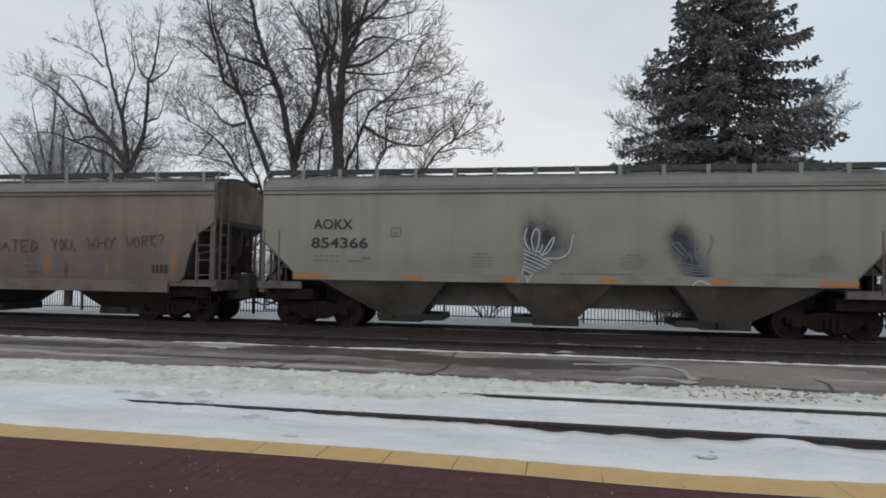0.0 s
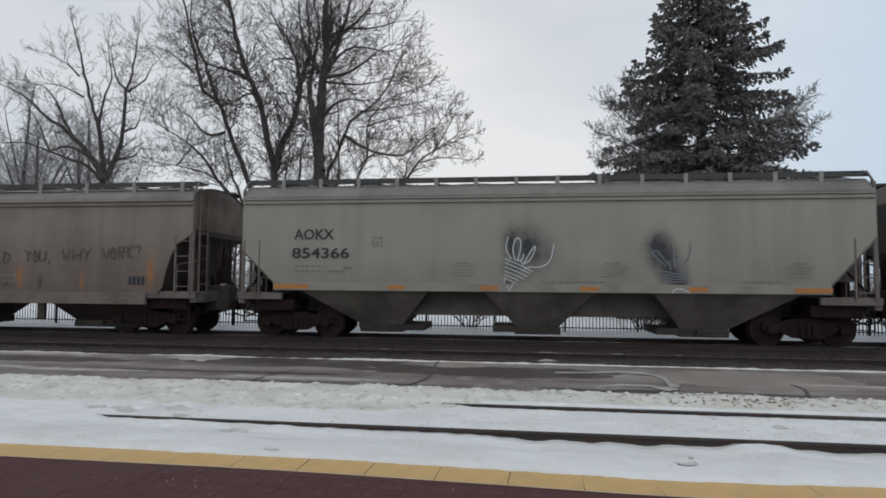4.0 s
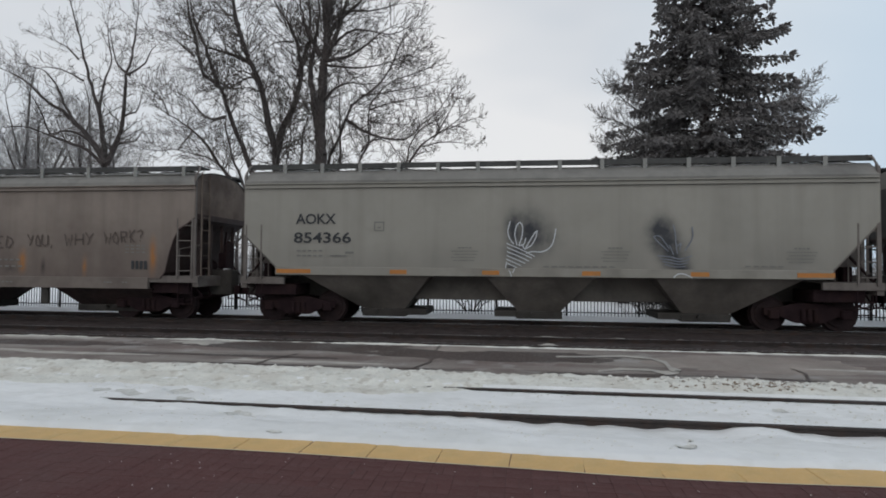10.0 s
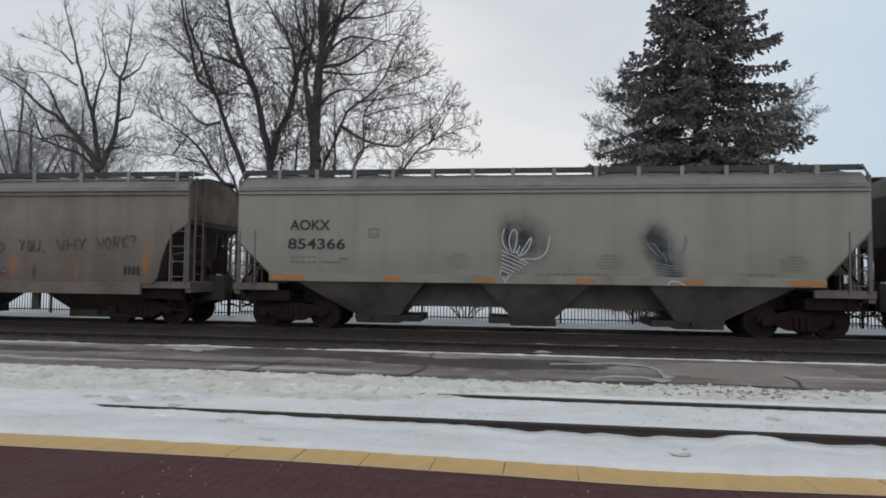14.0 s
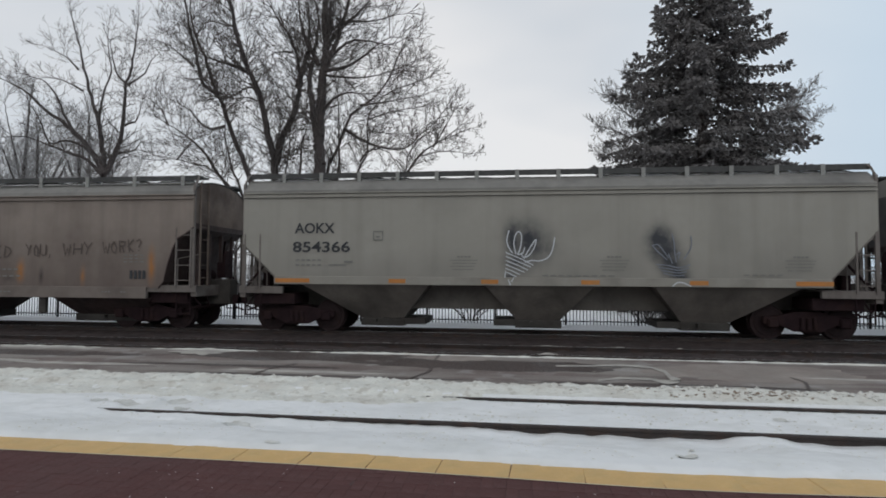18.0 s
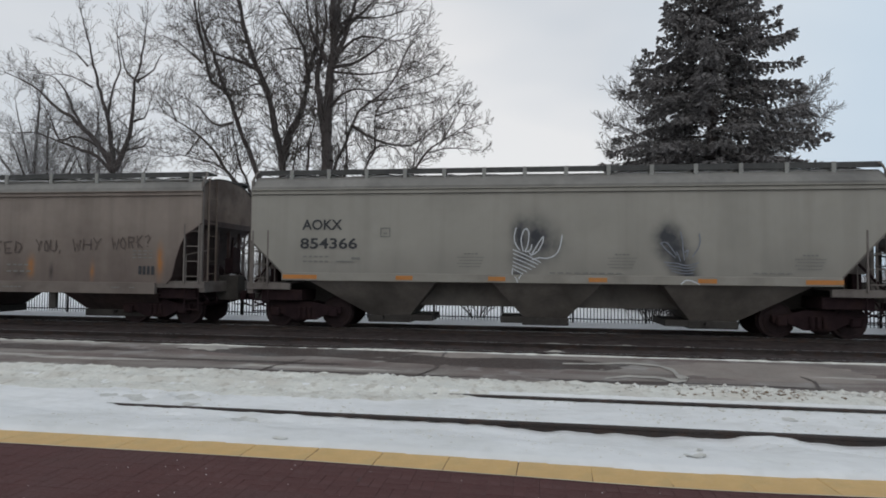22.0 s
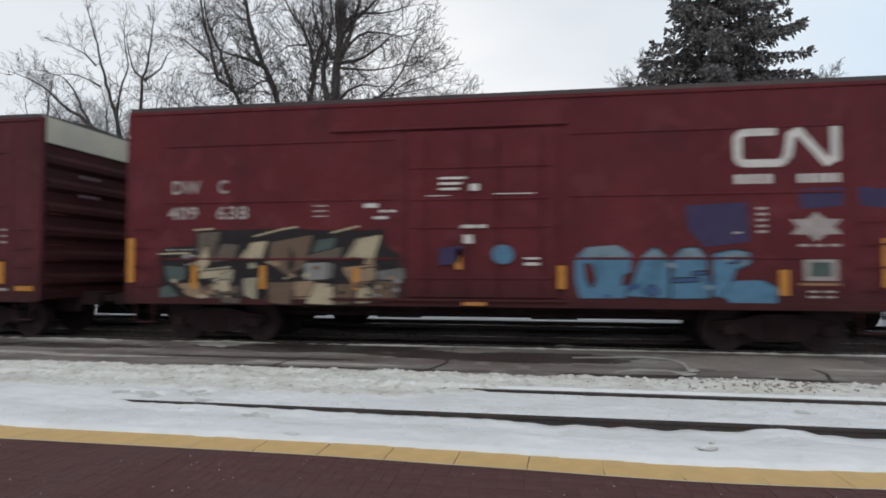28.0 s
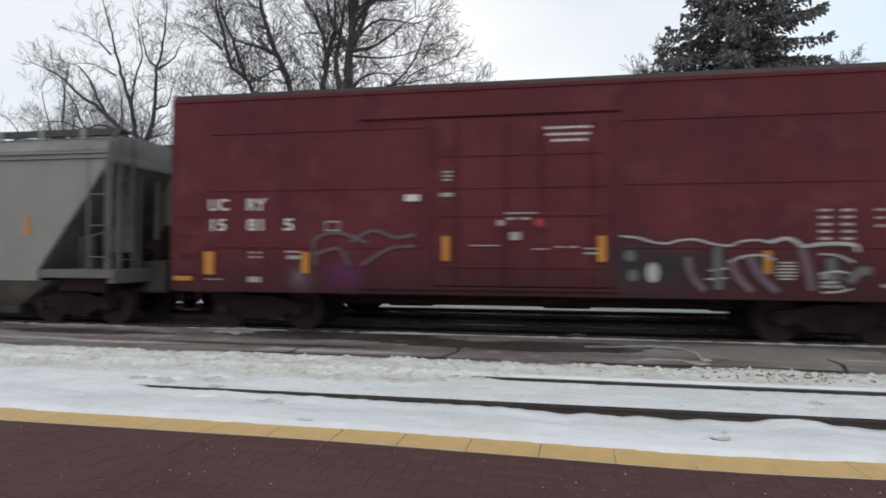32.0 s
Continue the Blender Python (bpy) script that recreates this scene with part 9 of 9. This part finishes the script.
        if e > 0:
            for s in (-1, 1):
                bm = B()
                rod(bm, (10.0, s * 1.05, 1.98), (10.36, s * 1.05, 1.98), 0.095, 14)
                box(bm, 9.98, 10.05, s * 1.05 - 0.03, s * 1.05 + 0.03, 1.65, 1.95)
                case = part("ditch_lamp", bm, frame_black, pilot)
                bm = B()
                rod(bm, (10.355, s * 1.05, 1.98), (10.366, s * 1.05, 1.98), 0.075, 14)
                part("lens", bm, lamp_glow if lit else lens_m, case, "glowing lens" if lit else "")
            bm = B()
            box(bm, 9.95, 10.12, -0.85, -0.45, 1.7, 2.85, 0.02)
            part("end_post", bm, frame_black, pilot)
        bm = B()
        xe = 10.3 if e > 0 else -10.62
        for ya, yb in ((-1.2, -0.5), (0.5, 1.2)):
            bm = B()
            pipe(bm, [(xe, ya, 1.7), (xe, ya, 2.65), (xe, yb, 2.65), (xe, yb, 1.7)], 0.018, 6)
            part("end_rail", bm, rail_dull if lit else rail_white, pilot)
        coupler(th, e * 10.45, e)
    for s in (-1, 1):
        stairs(th, 9.68, 10.28, s * 1.50, rail_dull if lit else rail_white)
        stairs(th, -10.60, -10.0, s * 1.50, rail_white)
        walkway_rail(th, -9.9, 0.4, s * 1.50, frame_black)
    loco_trucks(th, (-6.7, 6.7))
    return th


def hood_engine(label, paint, number):
    """An older narrow-nosed six-axle hood engine; x points to its cab end."""
    th = thing("locomotive", label, "locomotive", "passing locomotives")
    bm = B()
    box(bm, -10.05, 9.6, -1.55, 1.55, 1.42, 1.68, 0.02)
    frame_ob = part("frame", bm, frame_black, th)
    for s in (-1, 1):
        for i in range(12):
            x = 9.0 - 1.74 * i
            bm = B()
            box(bm, x - 0.21, x + 0.21, min(s * 1.548, s * 1.562), max(s * 1.548, s * 1.562), 1.60, 1.69)
            part("sill_mark", bm, pale_mark, frame_ob, "pale block mark on the sill")
    bm = B()
    box(bm, -3.3, 3.2, -1.30, 1.30, 0.50, 1.42, 0.16)
    tank = part("fuel_tank", bm, frame_black, th)
    for s in (-1, 1):
        bm = B()
        rod(bm, (-3.2, s * 1.25, 1.26), (3.0, s * 1.25, 1.26), 0.17, 12)
        part("air_tank", bm, frame_black, tank)
    bm = B()
    prism(bm, [(7.75, 1.68), (9.60, 1.68), (9.60, 1.85), (9.50, 3.30), (9.42, 3.40), (7.75, 3.44)], -1.05, 1.05)
    nose = part("nose", bm, paint, th)
    for i in range(2):
        bm = B()
        rod(bm, (9.42, -0.13 + 0.26 * i, 3.05), (9.58, -0.13 + 0.26 * i, 3.05), 0.10, 12)
        part("headlamp", bm, lens_m, nose)
    bm = B()
    box(bm, 9.2, 9.4, -1.07, -1.05, 3.1, 3.22)
    part("number_light", bm, rail_white, nose)
    bm = B()
    prism_x(bm, [(-1.52, 1.68), (-1.52, 3.88), (-0.95, 4.56), (0.95, 4.56), (1.52, 3.88), (1.52, 1.68)], 5.65, 7.75)
    cab = part("cab", bm, paint, th)
    for s in (-1, 1):
        bm = B()
        prism_x(bm, [(s * 1.50, 3.83), (s * 1.86, 3.72), (s * 1.86, 3.76), (s * 1.50, 3.90)], 6.15, 7.72)
        part("sun_visor", bm, paint, cab)
        side_window(cab, 6.42, 7.42, 3.22, 3.76, s * 1.52, rim=end_mid)
        lettering(number, (6.2 if s < 0 else -7.45), (7.45 if s < 0 else -6.2), 2.66, 2.98, s * 1.526, white_paint, cab, s, "white engine number")
        bm = B()
        a, b = (0.25, 1.3) if s > 0 else (-1.3, -0.25)
        box(bm, 7.75, 7.765, a, b, 3.45, 3.95)
        part("windscreen", bm, pane_m, cab)
    bm = B()
    prism_x(bm, [(-0.95, 1.68), (-0.95, 4.44), (-0.75, 4.60), (0.75, 4.60), (0.95, 4.44), (0.95, 1.68)], -9.9, 5.65)
    hood = part("engine_hood", bm, paint, th)
    bm = B()
    prism_x(bm, [(-1.15, 1.68), (-1.15, 4.4), (-0.95, 4.54), (0.95, 4.54), (1.15, 4.4), (1.15, 1.68)], 3.6, 5.62)
    blower = part("blower_housing", bm, paint, hood)
    for s in (-1, 1):
        louvres(blower, 3.75, 5.1, 3.42, 3.98, s * 1.15, 8)
        louvres(hood, 1.77, 3.55, 3.84, 4.42, s * 0.95, 6)
        bm = B()
        prism_x(bm, [(s * 0.955, 4.41), (s * 0.975, 4.45), (s * 0.76, 4.63), (s * 0.70, 4.605)], 1.77, 3.58)
        part("radiator_hatch", bm, dark_panel, hood)
        louvres(hood, -6.75, -4.45, 3.62, 4.36, s * 0.95, 9)
        louvres(hood, -9.30, -6.95, 3.62, 4.36, s * 0.95, 9)
        bm = B()
        box(bm, 1.95, 2.95, min(s * 0.95, s * 1.30), max(s * 0.95, s * 1.30), 2.35, 3.66, 0.03)
        part("filter_housing", bm, paint, hood)
        seams(hood, (1.4, 0.4, -0.6, -1.6, -2.6, -3.6, -4.6, -5.6, -6.6, -7.6, -8.6), 1.98, 3.1, s * 0.95, paint)
        bm = B()
        box(bm, -9.8, 5.5, min(s * 0.95, s * 1.02), max(s * 0.95, s * 1.02), 1.70, 1.98, 0.01)
        part("hood_skirt", bm, paint, hood)
        bars(word_bars(-3.6, 0.9, 3.20, 3.64, 8) if s < 0 else word_bars(-0.9, 3.6, 3.20, 3.64, 8), s * 0.956, white_paint, hood, s, "white block lettering bars")
        bars(word_bars(-2.25, 0.9, 2.54, 2.98, 7) if s < 0 else word_bars(-0.9, 2.25, 2.54, 2.98, 7), s * 0.956, white_paint, hood, s, "white block lettering bars")
        bars([(-1.25, -1.15, 3.42, 3.50, 1)], s * 0.956, white_paint, hood, s)
        bars([(3.75, 3.9, 3.62, 3.66, 1)], s * 0.956, white_paint, hood, s)
    bm = B()
    box(bm, -6.2, -3.9, -0.80, 0.80, 4.59, 4.88, 0.05)
    part("dynamic_brake_housing", bm, paint, hood)
    for x in (-7.1, -8.5):
        bm = B()
        rod(bm, (x, 0, 4.57), (x, 0, 4.76), 0.62, 20, 0.56)
        part("roof_fan", bm, dark_panel, hood)
    bm = B()
    box(bm, -0.5, 0.4, -0.3, 0.3, 4.57, 4.74, 0.03)
    part("exhaust_stack", bm, dark_panel, hood)
    bm = B()
    box(bm, -9.93, -9.90, -0.6, -0.3, 3.0, 3.3)
    part("rear_mark", bm, rail_white, hood, "pale mark on the rear hood")
    for e in (-1, 1):
        bm = B()
        x0, x1 = sorted((e * (9.6 if e > 0 else 10.05), e * (9.85 if e > 0 else 10.2)))
        box(bm, x0, x1, -1.35, 1.35, 0.45, 1.68, 0.03)
        pilot = part("pilot", bm, frame_black, th)
        bm = B()
        xe = 10.05 if e > 0 else -10.18
        for ya, yb in ((-1.3, -0.5), (0.5, 1.3)):
            bm = B()
            pipe(bm, [(xe, ya, 1.68), (xe, ya, 2.6), (xe, yb, 2.6), (xe, yb, 1.68)], 0.018, 6)
            part("end_rail", bm, rail_white, pilot)
        coupler(th, e * 10.05, e)
    for s in (-1, 1):
        stairs(th, 9.45, 10.05, s * 1.50, rail_white)
        stairs(th, -10.15, -9.5, s * 1.50, rail_white)
        walkway_rail(th, -9.4, 5.5, s * 1.50, red_new)
    loco_trucks(th, (-6.4, 6.4))
    return th


lead = road_engine("dull red wide-cab locomotive with lit headlamps", red_old, "8835", True)
TRAIN.append((lead, 62.5, 0.0))
second = road_engine("dusty red wide-cab locomotive running backwards", red_mid, "88xx", False)
TRAIN.append((second, 40.0, 180.0))
third = hood_engine("bright red hood locomotive running backwards", red_new, "6222")
TRAIN.append((third, 18.4, 180.0))


# ---- platform: slab, yellow warning tiles, pavers ----
bm = B()
box(bm, -680, 220, -9.0, 5.50, -0.32, ZP - 0.0068)
platform = part("platform", bm, mortar_m, None, "maroon brick station platform with a yellow warning edge", "platform", kind="structure")
bm = B()
box(bm, -680, 220, 5.50, 5.62, -0.32, ZP - 0.002, 0.01)
part("platform_edge", bm, concrete_m, platform, "concrete platform edge under the snow")
bm = B()
box(bm, 0.002, 0.608, 0.002, 0.615, ZP - 0.05, ZP, 0.004)
tile = part("warning_tile", bm, tile_m, platform)
tile.location = (-0.694 - 0.61 * 18, 4.825 + bow(-11.0), 0)
for i in range(1, 36):
    o = tile.copy()
    scene.collection.objects.link(o)
    x = -0.694 - 0.61 * 18 + 0.61 * i
    o.location, o.rotation_euler = (x, 4.825 + bow(x), 0), (0, 0, (bow(x + 0.61) - bow(x)) / 0.61)
for a, b in ((-680, -0.694 - 0.61 * 18), (-0.694 + 0.61 * 18, 220)):
    bm = B()
    box(bm, a, b, 4.827 + bow(a if a < -600 else b), 5.44 + bow(a if a < -600 else b), ZP - 0.05, ZP)
    part("warning_strip", bm, tile_m, platform)

bm = B()
for i in range(44):
    xa = -12.0 + 0.5 * i
    xb = xa + 0.5
    vs = [bm.verts.new((x, 4.824 + bow(x) + d, ZP + 0.0015)) for x, d in ((xa, -0.014), (xb, -0.014), (xb, 0.002), (xa, 0.002))]
    bm.faces.new(vs)
bmesh.ops.remove_doubles(bm, verts=bm.verts[:], dist=0.0005)
part("tile_joint", bm, salt_m, platform, "pale salted joint beside the yellow tiles")
# basket-weave pavers: the nearest as pieces, the rest joined
BW, BL, GAP = 0.1, 0.2, 0.0024


def paver_mesh(w, l):
    bm = B()
    box(bm, -w / 2 + GAP / 2, w / 2 - GAP / 2, -l / 2 + GAP / 2, l / 2 - GAP / 2, -0.05, 0.0, 0.002)
    return bm


one = part("paver", paver_mesh(BW, BL), brick_m, platform)
two = part("paver", paver_mesh(BL, BW), brick_m, platform)
rngp = random.Random(12)
rest_v, rest_f, count = [], [], 0
for j in range(-1, 36):
    for i in range(-38, 30):
        cx, cy = i * 0.2, 4.705 - j * 0.2
        for k in (0, 1):
            if (i + j) % 2:
                px, py, src = cx - 0.05 + 0.1 * k, cy, one
            else:
                px, py, src = cx, cy - 0.05 + 0.1 * k, two
            z = ZP - 0.004 + rngp.uniform(-0.0015, 0.0015)
            if -2.9 < px < 2.2 and py > 4.2 and count < 300:
                o = src.copy()
                scene.collection.objects.link(o)
                o.location, o.rotation_euler = (px, py, z), (rngp.gauss(0, 0.008), rngp.gauss(0, 0.008), rngp.gauss(0, 0.006))
                count += 1
            else:
                w, l = (BW, BL) if src is one else (BL, BW)
                a, b = w / 2 - GAP / 2, l / 2 - GAP / 2
                q = len(rest_v)
                rest_v += [(px + sx * (a - e), py + sy * (b - e), z - d) for e, d in ((0.0, 0.04), (0.0, 0.002), (0.002, 0.0)) for sx, sy in ((-1, -1), (1, -1), (1, 1), (-1, 1))]
                for lv in (0, 4):
                    rest_f += [(q + lv + n, q + lv + (n + 1) % 4, q + lv + 4 + (n + 1) % 4, q + lv + 4 + n) for n in range(4)]
                rest_f.append((q + 8, q + 9, q + 10, q + 11))
one.location, two.location = (-7.75, 4.615, ZP - 0.004), (-7.95, 4.615, ZP - 0.004)
data_part("pavers", rest_v, rest_f, brick_m, platform, kind="stuff")
# grains of grit and ice on the pavers
rngp = random.Random(4)
v_, f_ = [], []
for i in range(150):
    x, y, r = rngp.uniform(-5.5, 3.2), rngp.uniform(2.6, 4.8), rngp.uniform(0.003, 0.008)
    q = len(v_)
    v_ += [(x - r, y, ZP), (x + r, y - r * 0.5, ZP), (x + r * 0.3, y + r, ZP), (x, y, ZP + r * 0.9)]
    f_ += [(q, q + 1, q + 3), (q + 1, q + 2, q + 3), (q + 2, q, q + 3)]
data_part("ice_grains", v_, f_, snow_dirty, None, "scattered grains of ice and grit on the platform", "grit", kind="stuff")


# ---- what moves: the through train runs at an even speed, its wheels rolling ----
def motions():
    for ob, u, turn in TRAIN:
        rows = []
        for t in [-2.0 + 2.0 * i for i in range(19)]:
            rows.append((t, pose(u + SPEED * (t - 28.0), Y1, ZT, 0, 0, turn)))
        walk(ob, rows)
    about = {ob: turn for ob, u, turn in TRAIN}
    for ob, x, r, bogie in WHEELS:
        turned = about[bogie.parent] > 0
        step = math.radians(76.0) * r / SPEED          # time of a 76 degree turn
        way = -76.0 if turned else 76.0
        n0, n1 = int(-5.2 / step), int(4.2 / step) + 1
        rows = [(0.0, pose(x, 0, r, 0, way * n0, 0))]
        rows += [(28.0 + step * n, pose(x, 0, r, 0, way * n, 0)) for n in range(n0, n1 + 1)]
        walk(ob, rows)


motions()
